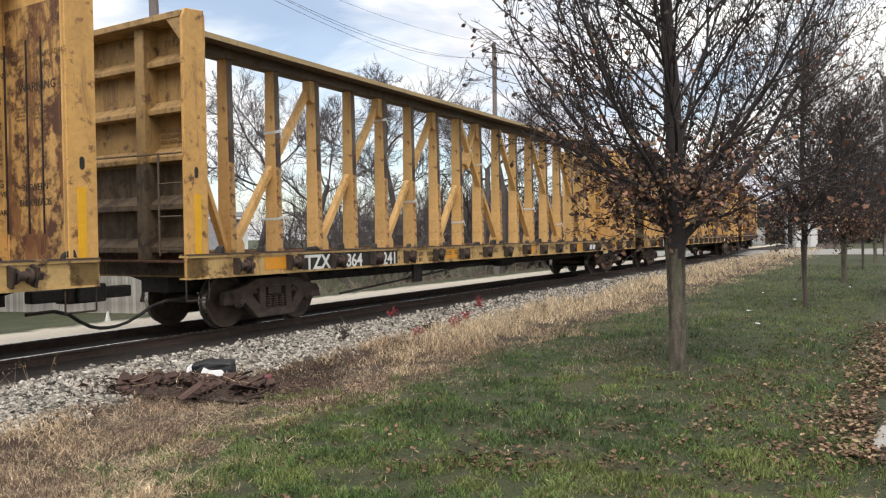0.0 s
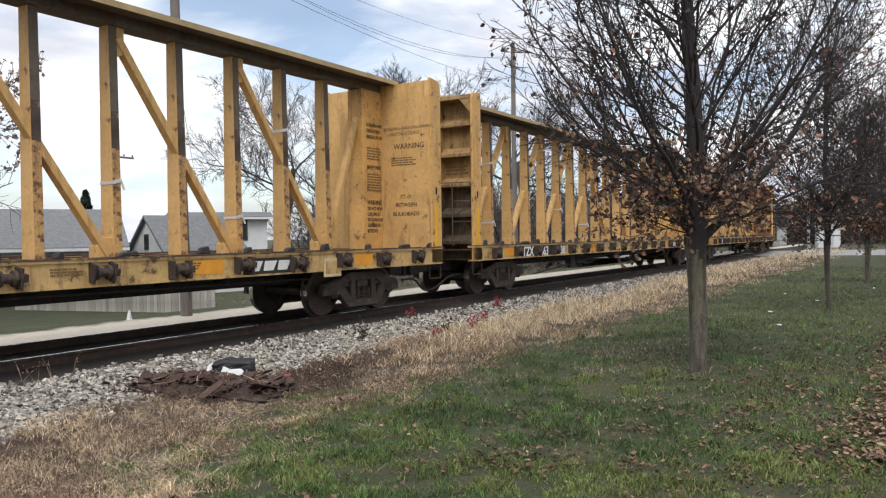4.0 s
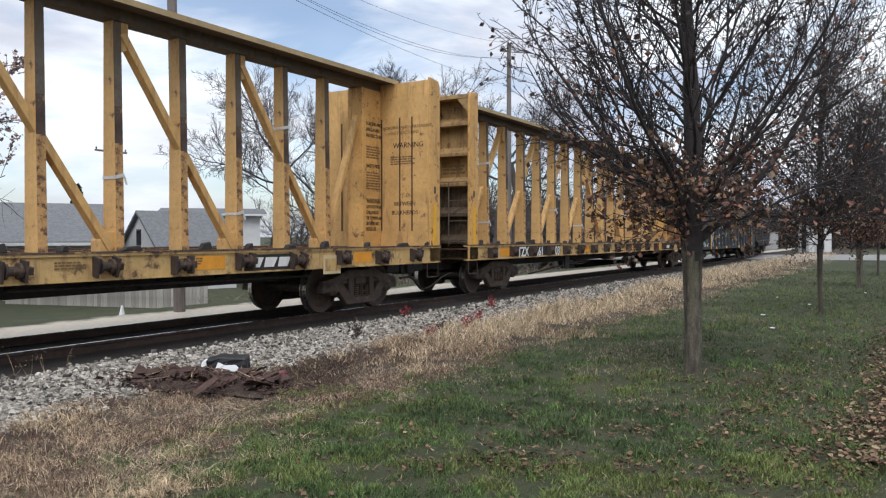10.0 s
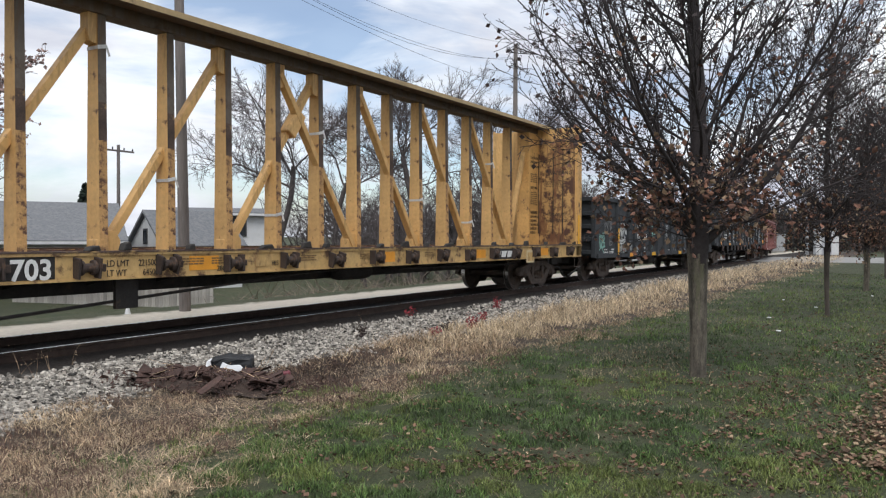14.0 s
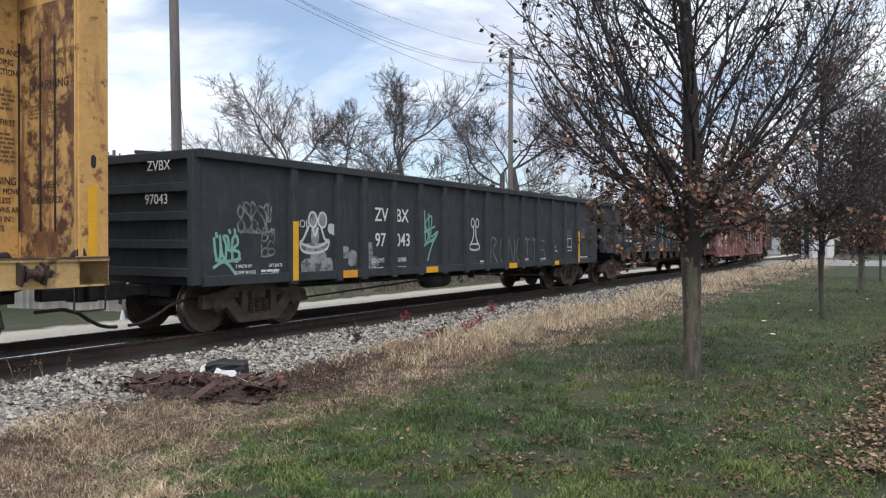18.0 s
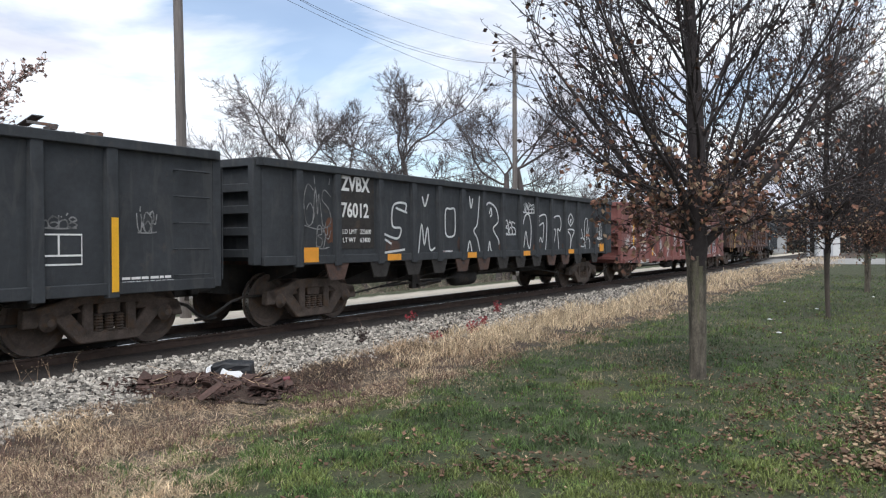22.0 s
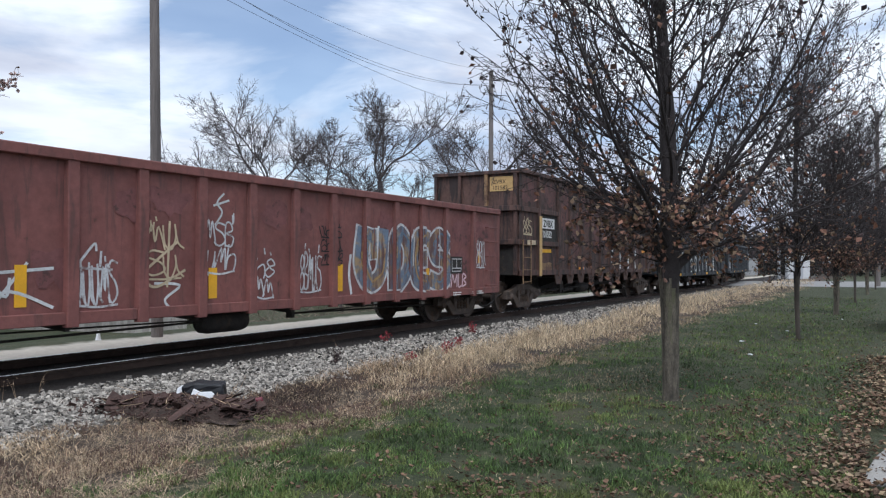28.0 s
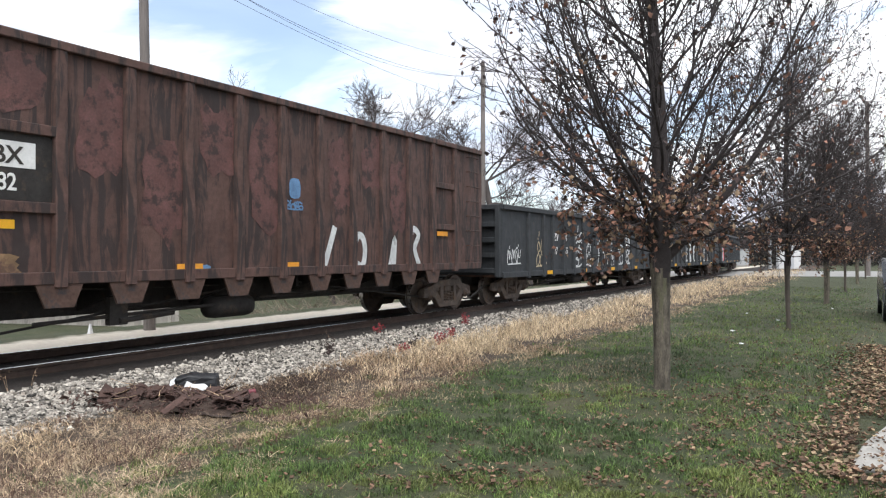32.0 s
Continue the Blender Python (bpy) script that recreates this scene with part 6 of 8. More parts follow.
def build_leaves():
    rng = np.random.default_rng(12)
    x, y = scatter(rng, 46000, 4.2, 44, -4, 54, 1.22)
    d = np.hypot(x - 8.9, y - 2.0)
    heaps = 0.55 * mottle(x + 3, y, 1.3) + 0.45 * mottle(x, y + 3, 4.2)
    dens = 0.05 + np.clip((heaps - 0.56) / 0.12, 0, 1) * (0.45 + 0.5 * (y < 2.6)) + 0.55 * np.exp(-(d / 1.9) ** 2) * (heaps > 0.42) + 0.2 * (y < 1.4) * (x < 14) + 0.3 * (mottle(x + 11, y, 0.9) > 0.6) * (heaps > 0.45)
    keep = (rng.random(len(x)) < dens * 0.72) & (y < 4.9) & ~((y > 3.4) & (rng.random(len(x)) < 0.6))
    x, y = x[keep], y[keep]
    k = rng.random(len(x)) < 0.8
    size = 0.02 + 0.042 * rng.random(len(x)) ** 1.8
    z = gz(x, y) + 0.012 + 0.028 * rng.random(len(x))
    curled(rng, x[k], y[k], z[k], size[k] * 0.85, "fallen_leaves", LITTER, "curled brown leaves fallen on the lawn")
    curled(rng, x[~k], y[~k], z[~k], size[~k] * 0.75, "pale_fallen_leaves", LITTER_PALE, "pale tan leaves fallen on the lawn")
    # drift of leaves along the walk
    x = 6.0 + 9 * rng.random(3600) ** 1.2
    y = 0.22 + rng.normal(0, 0.26, 3600) - 0.02 * (x - 6) - 0.4 * rng.random(3600)
    keep = ~((x > 6.4) & (x < 8.45) & (y < 0.1) & (rng.random(3600) < 0.975))
    x, y = x[keep], y[keep]
    z, size, k = gz(x, y) + 0.02 + 0.02 * rng.random(len(x)), 0.032 + 0.03 * rng.random(len(x)), rng.random(len(x)) < 0.6
    curled(rng, x[k], y[k], z[k], size[k], "leaf_drift", LITTER, "drift of red-brown leaves beside the concrete walk")
    curled(rng, x[~k], y[~k], z[~k], size[~k], "pale_leaf_drift", LITTER_PALE, "tan leaves drifted beside the concrete walk")


build_lawn()
build_far_lawn()
build_straw()
build_ballast()
build_leaves()

# ---- small things by the track ----
SLAB = mat("dark_bark_slab", (0.066, 0.037, 0.030), 0.9, var=0.4, scale=6, bump=0.7, rand=0.35)
BAG = mat("black_bag", (0.010, 0.011, 0.014), 0.5, var=0.3, scale=5, bump=0.5, bump_scale=14)
PAPER = mat("white_plastic", (0.75, 0.76, 0.78), 0.5, var=0.08, scale=8, bump=0.1)
CONCRETE = mat("pale_concrete", (0.33, 0.315, 0.29), 0.9, var=0.12, scale=4, second=(0.3, 0.28, 0.25), amount=0.5, spot=0.55, bump=0.3)
ROADMAT = mat("worn_asphalt", (0.24, 0.235, 0.225), 0.9, var=0.15, scale=0.8, bump=0.2)
RED_LEAF = mat("crimson_leaf", (0.30, 0.035, 0.045), 0.7, var=0.3, scale=5, bump=0.0, island=0.5)
RED_CAN = mat("red_can", (0.16, 0.03, 0.042), 0.5, var=0.15, scale=8)


def lump(rng, rx, ry, rz, n=12, rough=0.25):
    b = Build()
    prof = []
    for j in range(n // 2 + 1):
        a = math.pi * j / (n // 2)
        prof.append((math.sin(a), math.cos(a)))
    v, f = [], []
    for r, h in prof:
        for k in range(n):
            q = 2 * math.pi * k / n
            w = 1 + rng.uniform(-rough, rough)
            v.append((rx * r * math.cos(q) * w, ry * r * math.sin(q) * w, rz * h * (1 + rng.uniform(-rough, rough) * 0.5)))
    for j in range(len(prof) - 1):
        for k in range(n):
            f.append((j * n + k, j * n + (k + 1) % n, (j + 1) * n + (k + 1) % n, (j + 1) * n + k))
    return b.add(v, f)


def build_clutter():
    rng = random.Random(21)
    heap = thing("bark_heap", pose(5.75, 6.75, 0), "heap of dark brown rotten slabs on the ballast edge", "debris")
    n = 30
    sheet, faces = [], []
    for j in range(n + 1):
        for k in range(n + 1):
            u, w = -1 + 2 * j / n, -1 + 2 * k / n
            d = math.hypot(u, w)
            z = 0.13 * max(0, 1 - d * d) * (0.65 + 0.35 * math.sin(7 * u + 2) * math.sin(6 * w)) + rng.uniform(-0.012, 0.012) - 0.02
            sheet.append((0.25 * u + 0.42 * w + 0.05 * math.sin(5 * u), -1.0 * u + 0.16 * w + 0.06 * math.sin(7 * w), z))
    faces = [(j * (n + 1) + k, j * (n + 1) + k + 1, (j + 1) * (n + 1) + k + 1, (j + 1) * (n + 1) + k) for j in range(n) for k in range(n)]
    part("soil", Build().add(sheet, faces).mesh("soil", SOIL, smooth=True), heap, label="loose dark brown soil")
    for k in range(64):
        u = rng.uniform(-1, 1)
        x, y = 0.22 * u + rng.gauss(0, 0.2), -0.86 * u + rng.gauss(0, 0.14)
        w, d, h = rng.uniform(0.04, 0.2), rng.uniform(0.025, 0.085), rng.uniform(0.003, 0.007)
        q = [rng.uniform(0.7, 1.25) for _ in range(6)]
        me = Build().prism([(-w * q[0], -d), (-w * 0.2, -d * 1.2 * q[1]), (w * q[2], -d * 0.7), (w * 0.9, d * q[3]), (0, d * 1.15 * q[4]), (-w * 0.8, d * 0.7 * q[5])], "z", -h, h).mesh("slab", SLAB, bevel=0.003)
        part("slab", me, heap, pose(x, y, 0.05 + 0.09 * math.exp(-(x * x + y * y) * 2) * rng.random(), rng.uniform(-26, 26), rng.uniform(-26, 26), rng.uniform(0, 360)))
    crumbs = Build()
    for k in range(900):
        u = rng.gauss(0, 0.62)
        x, y, e = 0.25 * u + rng.gauss(0, 0.3), -1.0 * u + rng.gauss(0, 0.2), rng.uniform(0.006, 0.026)
        z = 0.10 * max(0, 1 - (x * x * 4 + y * y)) + rng.uniform(0, 0.03)
        v = Vector((rng.gauss(0, 1), rng.gauss(0, 1), rng.gauss(0, 0.6))).normalized() * e
        crumbs.beam(Vector((x, y, z)) - v, Vector((x, y, z)) + v * rng.uniform(0.6, 2.5), e * 0.9, e * 0.6)
    tagged(part("bark_litter", crumbs.mesh("bark_litter", SLAB, fix=False), heap, label="crumbled bark and roots"), kind="stuff")
    t = Tree(29)
    for k in range(36):
        u = rng.uniform(-1, 1)
        t.limb((0.2 * u + rng.gauss(0, 0.22), -0.85 * u + rng.gauss(0, 0.18), 0.07 + 0.05 * rng.random()), (rng.gauss(0, 1), rng.gauss(0, 1), rng.gauss(0.1, 0.2)), rng.uniform(0.15, 0.45), 0.005, 0.002, 5, 3, 0, 0.2)
    tagged(part("stem_tangle", t.thin.mesh("stem_tangle", STRAW, fix=False), heap, label="dry stems tangled over the slabs"), kind="stuff")
    bag = thing("plastic_bag", pose(6.22, 6.78, 0.13, 0, 0, -52), "black plastic bag with a torn white lining on the heap", "bag")
    sack = Build().box(-0.23, 0.23, -0.14, 0.14, -0.11, 0.10)
    bm = bmesh.new()
    bm.from_mesh(sack.mesh("sack", BAG))
    bmesh.ops.bevel(bm, geom=bm.edges[:], offset=0.022, segments=2, affect="EDGES", profile=0.5)
    bmesh.ops.subdivide_edges(bm, edges=bm.edges[:], cuts=2, use_grid_fill=True)
    for v in bm.verts:
        q = v.co
        v.co = q + Vector((math.sin(q.y * 31 + q.z * 17), math.sin(q.x * 23 + q.z * 29), math.sin(q.x * 19 + q.y * 26) * 1.3)) * 0.008
        v.co.z -= 0.18 * max(0, abs(q.x) - 0.1) * (q.z > 0)
    sack = bpy.data.meshes.new("bag")
    bm.to_mesh(sack)
    bm.free()
    sack.materials.append(BAG)
    part("bag", sack, bag)
    part("lining", Build().prism([(-0.13, -0.05), (0.02, -0.085), (0.16, -0.02), (0.10, 0.03), (-0.02, 0.015), (-0.10, 0.045)], "y", -0.012, 0.012).mesh("lining", PAPER, bevel=0.006), bag, pose(0.0, -0.155, -0.01, -14, 6, 3), "torn white lining")
    part("scrap_of_paper", Build().prism([(-0.05, -0.07), (0.05, -0.08), (0.06, 0.05), (0.0, 0.09), (-0.05, 0.04)], "y", -0.02, 0.02).mesh("scrap_of_paper", PAPER, bevel=0.008), bag, pose(-0.25, -0.07, -0.01, -20, 15, 20))
    solo("drink_can", Build().lathe([(0.025, 0), (0.033, 0.008), (0.033, 0.112), (0.026, 0.122)], 14).mesh("drink_can", RED_CAN), "crushed red drink can on the stones", "can", m=pose(6.3, 6.12, 0.05, 80, 0, 40))
    for k, (x, y, h, red) in enumerate(((12.7, 8.7, 0.26, 1), (11.8, 6.75, 0.28, 1), (15.3, 8.1, 0.26, 1), (10.7, 6.85, 0.16, 1), (9.7, 7.6, 0.25, 0), (11.2, 6.95, 0.2, 0), (13.2, 7.3, 0.15, 1))):
        p = thing("weed", pose(x, y, ground_z(x, y), 0, 0, 50 * k), "small crimson-leaved weed rooted in the ballast" if red else "dead dark weed stalk in the ballast", "weed", "weeds in the ballast")
        t = Tree(40 + k)
        pts = []
        for q in range(5):
            s = t.limb((0, 0, -0.03), (t.r.gauss(0, 0.25), t.r.gauss(0, 0.25), 1), h * t.r.uniform(0.7, 1.1), 0.005, 0.002, 5, 3, 0, 0.08)
            pts += [a for a, _ in s[1:] for _ in range(5)]
        part("stem", t.thin.mesh("stem", STRAW_DARK, fix=False), p)
        tagged(part("foliage", leaves([a + Vector((t.r.gauss(0, 0.025), t.r.gauss(0, 0.025), 0)) for a in pts], 0.045, t.r, "foliage", RED_LEAF if red else LEAF_DARK), p), kind="stuff")
    # tall seeding stalks by the rail
    for k, (x, y, h) in enumerate(((4.45, 8.5, 0.5), (4.75, 8.3, 0.42), (4.9, 8.9, 0.3), (5.6, 9.0, 0.32), (4.2, 8.2, 0.45), (5.1, 8.6, 0.3), (11.5, 9.0, 0.2))):
        p = thing("grass_stalk", pose(x, y, 0, 0, 0, 70 * k), "tall dry grass stalk nodding beside the rail", "grass", "stalks beside the rail")
        t = Tree(60 + k)
        tips = []
        for q in range(2):
            s = t.limb((0, 0, -0.02), (t.r.gauss(0, 0.25), t.r.gauss(0, 0.25), 1), h * t.r.uniform(0.6, 1.1), 0.003, 0.0015, 8, 3, -0.08, 0.05)
            tips += [a for a, _ in s[-2:] for _ in range(2)]
        part("stem", t.thin.mesh("stem", STRAW, fix=False), p)
        tagged(part("seed_head", leaves(tips, 0.02, t.r, "seed_head", STRAW), p), kind="stuff")
    # twig standing in the straw
    t = Tree(91)
    p = thing("dead_twig", place(17.0, 6.4), "dead branching twig in the dry grass", "twig")
    for q in range(7):
        t.limb((0, 0, -0.03), (t.r.gauss(0, 0.5), t.r.gauss(0, 0.5), 1), t.r.uniform(0.25, 0.45), 0.008, 0.003, 4, 3, 0, 0.15)
    part("twig", t.thin.mesh("twig", SLAB, fix=False), p)
    # concrete walk
    s = thing("concrete_walk", pose(0, 0, 0), "pale concrete walk slab edged with fallen leaves", "pavement", kind="structure")
    part("slab", Build().prism([(6.4, 0.1), (6.47, 0.13), (7.3, 0.05), (8.2, -0.14), (8.4, -0.3), (8.4, -2.6), (6.4, -2.6)], "z", -0.08, 0.025).mesh("slab", CONCRETE, bevel=0.012), s)
    # white marker in the far grass
    solo("marker_cone", Build().lathe([(0.06, 0), (0.055, 0.02), (0.02, 0.19), (0.012, 0.2)], 14).mesh("marker_cone", PAPER), "small white marker cone at the lane's edge", "cone", m=place(9.9, 13.9))
    # litter on the lawn
    for k, (x, y) in enumerate(((21.5, 2.9), (19.6, 1.95), (16.5, 2.5), (24.5, 1.0), (14.2, 2.0))):
        solo("litter", lump(rng, 0.05, 0.035, 0.014, 8, 0.3).mesh("litter", PAPER), "scrap of white litter on the grass", "litter", "litter on the lawn", m=place(x, y, 0.03, turn=60 * k))
    # road, cabinet and shed far along
    solo("road", Build().prism([(57, 8.2), (75, 8.6), (100, -60), (78, -60)], "z", -0.05, 0.02).mesh("road", ROADMAT), "pale worn road crossing towards the track", "road", kind="structure")
    solo("crossing", Build().prism([(58, 8.4), (74, 8.6), (66, 28), (50, 26)], "z", -0.05, 0.015).mesh("crossing", ROADMAT), "pale road surface at the level crossing", "road", kind="structure")
    cab = thing("signal_cabinet", pose(98.5, 13.9, 0, 0, 0, 12), "grey steel signal cabinet beside the track", "cabinet")
    part("body", Build().box(-0.6, 0.6, -0.75, 0.75, 0.15, 2.1).mesh("body", CABINET, bevel=0.03), cab)
    part("roof", Build().box(-0.7, 0.7, -0.85, 0.85, 2.1, 2.22).mesh("roof", CABINET, bevel=0.02), cab)
    part("plinth", Build().box(-0.65, 0.65, -0.8, 0.8, -0.2, 0.15).mesh("plinth", CONCRETE), cab)
    part("door", Build().box(-0.63, -0.6, -0.6, 0.6, 0.25, 2.0).mesh("door", CABINET), cab)
    shed = thing("equipment_shed", pose(89.5, 7.9, 0, 0, 0, 6), "white painted equipment shed by the crossing", "shed")
    part("wall", Build().box(-0.9, 0.9, -1.15, 1.15, -0.2, 3.1).mesh("wall", SIDING), shed)
    part("roof", Build().box(-1.05, 1.05, -1.3, 1.3, 3.1, 3.25).mesh("roof", SIDING_GREY), shed)
    part("door", Build().box(-0.94, -0.9, -0.5, 0.45, 0, 2.3).mesh("door", SIDING_GREY), shed)
    for x, y, h in ((88.0, 9.6, 7.6), (88.5, 8.9, 8.4)):
        p = thing("signal_mast", pose(x, y, 0), "slender pale mast beside the crossing", "mast", "masts at the crossing")
        part("mast", Build().rod((0, 0, -0.2), (0, 0, h), 0.16, 0.12, 10).mesh("mast", CABINET), p)
    # parked vehicle at the lawn's end
    car = thing("parked_car", pose(20.0, -1.15, 0, 0, 0, 2), "dark parked car beside the lawn", "car")
    b = Build().prism([(0, 0.35), (0.05, 0.8), (0.9, 0.95), (1.5, 1.45), (3.3, 1.5), (4.2, 1.0), (4.5, 0.9), (4.55, 0.35)], "y", -0.88, 0.88)
    part("body", b.mesh("body", CARPAINT, bevel=0.06), car)
    glass = Build().prism([(1.0, 0.98), (1.55, 1.4), (3.2, 1.44), (4.0, 1.02)], "y", -0.89, 0.89)
    part("window", glass.mesh("window", PANE, bevel=0.02), car)
    part("bumper", Build().box(-0.08, 0.1, -0.85, 0.85, 0.42, 0.62).mesh("bumper", CHROME, bevel=0.03), car, label="chrome bumper")
    wheel = Build().lathe([(0.2, -0.1), (0.32, -0.1), (0.33, -0.07), (0.33, 0.07), (0.32, 0.1), (0.2, 0.1)], 20, "y")
    wm = wheel.mesh("wheel", BAG)
    rim = Build().lathe([(0.05, -0.11), (0.2, -0.105), (0.2, 0.105), (0.05, 0.11)], 16, "y").mesh("rim", CHROME)
    for x in (0.85, 3.65):
        for y in (-0.8, 0.8):
            w = part("wheel", wm, car, pose(x, y, 0.33))
            part("rim", rim, w)


CABINET = mat("grey_cabinet", (0.36, 0.37, 0.38), 0.6, var=0.08, scale=2, bump=0.1)
CARPAINT = mat("dark_car_paint", (0.02, 0.022, 0.025), 0.25, var=0.1, scale=2, bump=0.0)
CHROME = mat("chrome", (0.6, 0.6, 0.6), 0.2, 0.9, var=0.1, bump=0.0)
build_clutter()

# ---- lettering and sprayed tags on the open cars ----
FACE_Y = -1.404


def ribbon(b, pts, w, y, only=None):
    """A sprayed line of constant width on a car's side; only: keep what lies between these two x."""
    pts = [Vector(p) for k, p in enumerate(pts) if k == 0 or (Vector(p) - Vector(pts[k - 1])).length > 1e-4]
    if len(pts) < 2:
        return
    sides = []
    for k, p in enumerate(pts):
        d = (pts[min(k + 1, len(pts) - 1)] - pts[max(k - 1, 0)])
        d = d.normalized() if d.length > 1e-6 else Vector((1, 0))
        n = Vector((-d.y, d.x)) * (w / 2)
        e = d * (w * 0.3 if k == len(pts) - 1 else (-w * 0.3 if k == 0 else 0))
        sides.append((p - n + e, p + n + e))
    for k in range(len(pts) - 1):
        poly = [sides[k][0], sides[k + 1][0], sides[k + 1][1], sides[k][1]]
        if only:
            for lim, sign in ((only[0], 1), (only[1], -1)):
                out = []
                for a, c in zip(poly, poly[1:] + poly[:1]):
                    u, v = sign * (a.x - lim), sign * (c.x - lim)
                    if u >= 0:
                        out.append(a)
                    if (u >= 0) != (v >= 0):
                        out.append(a.lerp(c, u / (u - v)))
                poly = out
                if len(poly) < 3:
                    break
        if len(poly) >= 3:
            b.add([(a.x, y - 0.00004 * k, a.y) for a in poly], [tuple(range(len(poly)))])


def smooth_line(pts, n=5):
    """A soft curve through the points."""
    p = [Vector((a[0], a[1])) for a in pts]
    if len(p) < 3:
        return [tuple(a) for a in p]
    out = []
    for k in range(len(p) - 1):
        a, c, d, e = p[max(0, k - 1)], p[k], p[k + 1], p[min(len(p) - 1, k + 2)]
        for j in range(n):
            u = j / n
            out.append(tuple(0.5 * ((2 * c) + (d - a) * u + (2 * a - 5 * c + 4 * d - e) * u * u + (3 * c - a - 3 * d + e) * u ** 3)))
    return out + [tuple(p[-1])]


def tag(car, lines, x, z, w, h, material, width=0.035, soft=True, name="sprayed_tag"):
    """lines in a unit square, drawn over the box x..x+w, z..z+h of the near side."""
    b = Build()
    for k, ln in enumerate(lines):
        pts = [(x + a * w, z + c * h) for a, c in ln]
        ribbon(b, smooth_line(pts) if soft else pts, width, FACE_Y - 0.004 - 0.001 * (k % 4))
    return part(name, b.mesh(name, material, fix=False), car)


GLYPHS = ([(0.9, 0.85), (0.4, 1.0), (0.05, 0.6), (0.2, 0.1), (0.6, 0.0), (0.95, 0.3), (0.6, 0.55), (0.25, 0.4)],
          [(0.1, 0.0), (0.15, 0.9), (0.55, 1.0), (0.7, 0.7), (0.2, 0.5), (0.8, 0.35), (0.6, 0.0), (0.1, 0.05)],
          [(0.0, 0.9), (0.1, 0.2), (0.4, 0.0), (0.6, 0.5), (0.55, 1.0), (0.7, 0.3), (1.0, 0.05)],
          [(0.9, 0.9), (0.3, 1.0), (0.1, 0.7), (0.7, 0.5), (0.9, 0.2), (0.4, 0.0), (0.0, 0.15)],
          [(0.0, 0.1), (0.3, 0.95), (0.45, 0.3), (0.6, 0.9), (0.9, 0.0)],
          [(0.1, 1.0), (0.15, 0.0), (0.2, 0.5), (0.7, 0.65), (0.9, 0.3), (0.85, 0.0)],
          [(0.5, 0.5), (0.2, 0.75), (0.5, 1.0), (0.85, 0.7), (0.5, 0.5), (0.1, 0.25), (0.45, 0.0), (0.9, 0.25), (0.5, 0.5)],
          [(0.2, 0.0), (0.35, 0.6), (0.1, 0.9), (0.5, 1.0), (0.6, 0.6), (0.3, 0.55), (0.75, 0.4), (1.0, 0.9)])


def scribble(car, seed, x, z, w, h, material, width=0.028, n=4):
    """A quick looping signature: overlapping rounded letters, an underline and a few dots and ticks."""
    r = random.Random(seed)
    lines = []
    rows = 2 if h > 1.25 * w else 1
    for q in range(rows):
        m = max(2, round(n / rows))
        lean = r.uniform(-0.1, 0.15)
        for k in range(m):
            g = r.choice(GLYPHS)
            a, b = 1.25 / m, 0.92 / rows
            x0, z0 = k / m - 0.1 / m, 0.06 + q * 0.94 / rows + r.uniform(-0.05, 0.05)
            lines.append([(x0 + a * u + lean * v, z0 + b * v * r.uniform(0.9, 1.08)) for u, v in g])
    lines.append([(0, r.uniform(0.02, 0.1)), (0.5, r.uniform(0, 0.06)), (1, r.uniform(0.04, 0.14))])
    for k in range(3):
        u, v = r.uniform(0.0, 1.0), r.uniform(0.75, 1.1)
        lines.append([(u, v), (u + r.uniform(-0.04, 0.04), v + r.uniform(0.05, 0.2))])
    return tag(car, lines, x, z, w, h, material, width)


def patch(car, x0, x1, z0, z1, material, seed=0, name="paint_patch", ragged=0.12, lift=0.002):
    r = random.Random(seed)
    n = 20
    cx, cz, a, c = (x0 + x1) / 2, (z0 + z1) / 2, (x1 - x0) / 2, (z1 - z0) / 2
    ring = []
    for k in range(n):
        q = 2 * math.pi * k / n
        s, t = math.cos(q), math.sin(q)
        m = max(abs(s), abs(t)) ** 0.6
        w = 1 + r.uniform(-ragged, ragged)
        ring.append((cx + a * s / m * w, FACE_Y - lift, cz + c * t / m * w))
    b = Build().add([(cx, FACE_Y - lift, cz)] + ring, [(0, k + 1, (k + 1) % n + 1) for k in range(n)])
    return part(name, b.mesh(name, material, fix=False), car)


def strip(car, x0, x1, z0, z1, material, name="reflector", y=None):
    y = FACE_Y if y is None else y
    return part(name, Build().box(x0, x1, y - 0.006, y + 0.004, z0, z1).mesh(name, material, fix=False), car)


O_LINE = [(0.5, 0.0), (0.1, 0.2), (0.05, 0.6), (0.3, 1.0), (0.75, 0.95), (0.95, 0.55), (0.8, 0.1), (0.5, 0.0)]


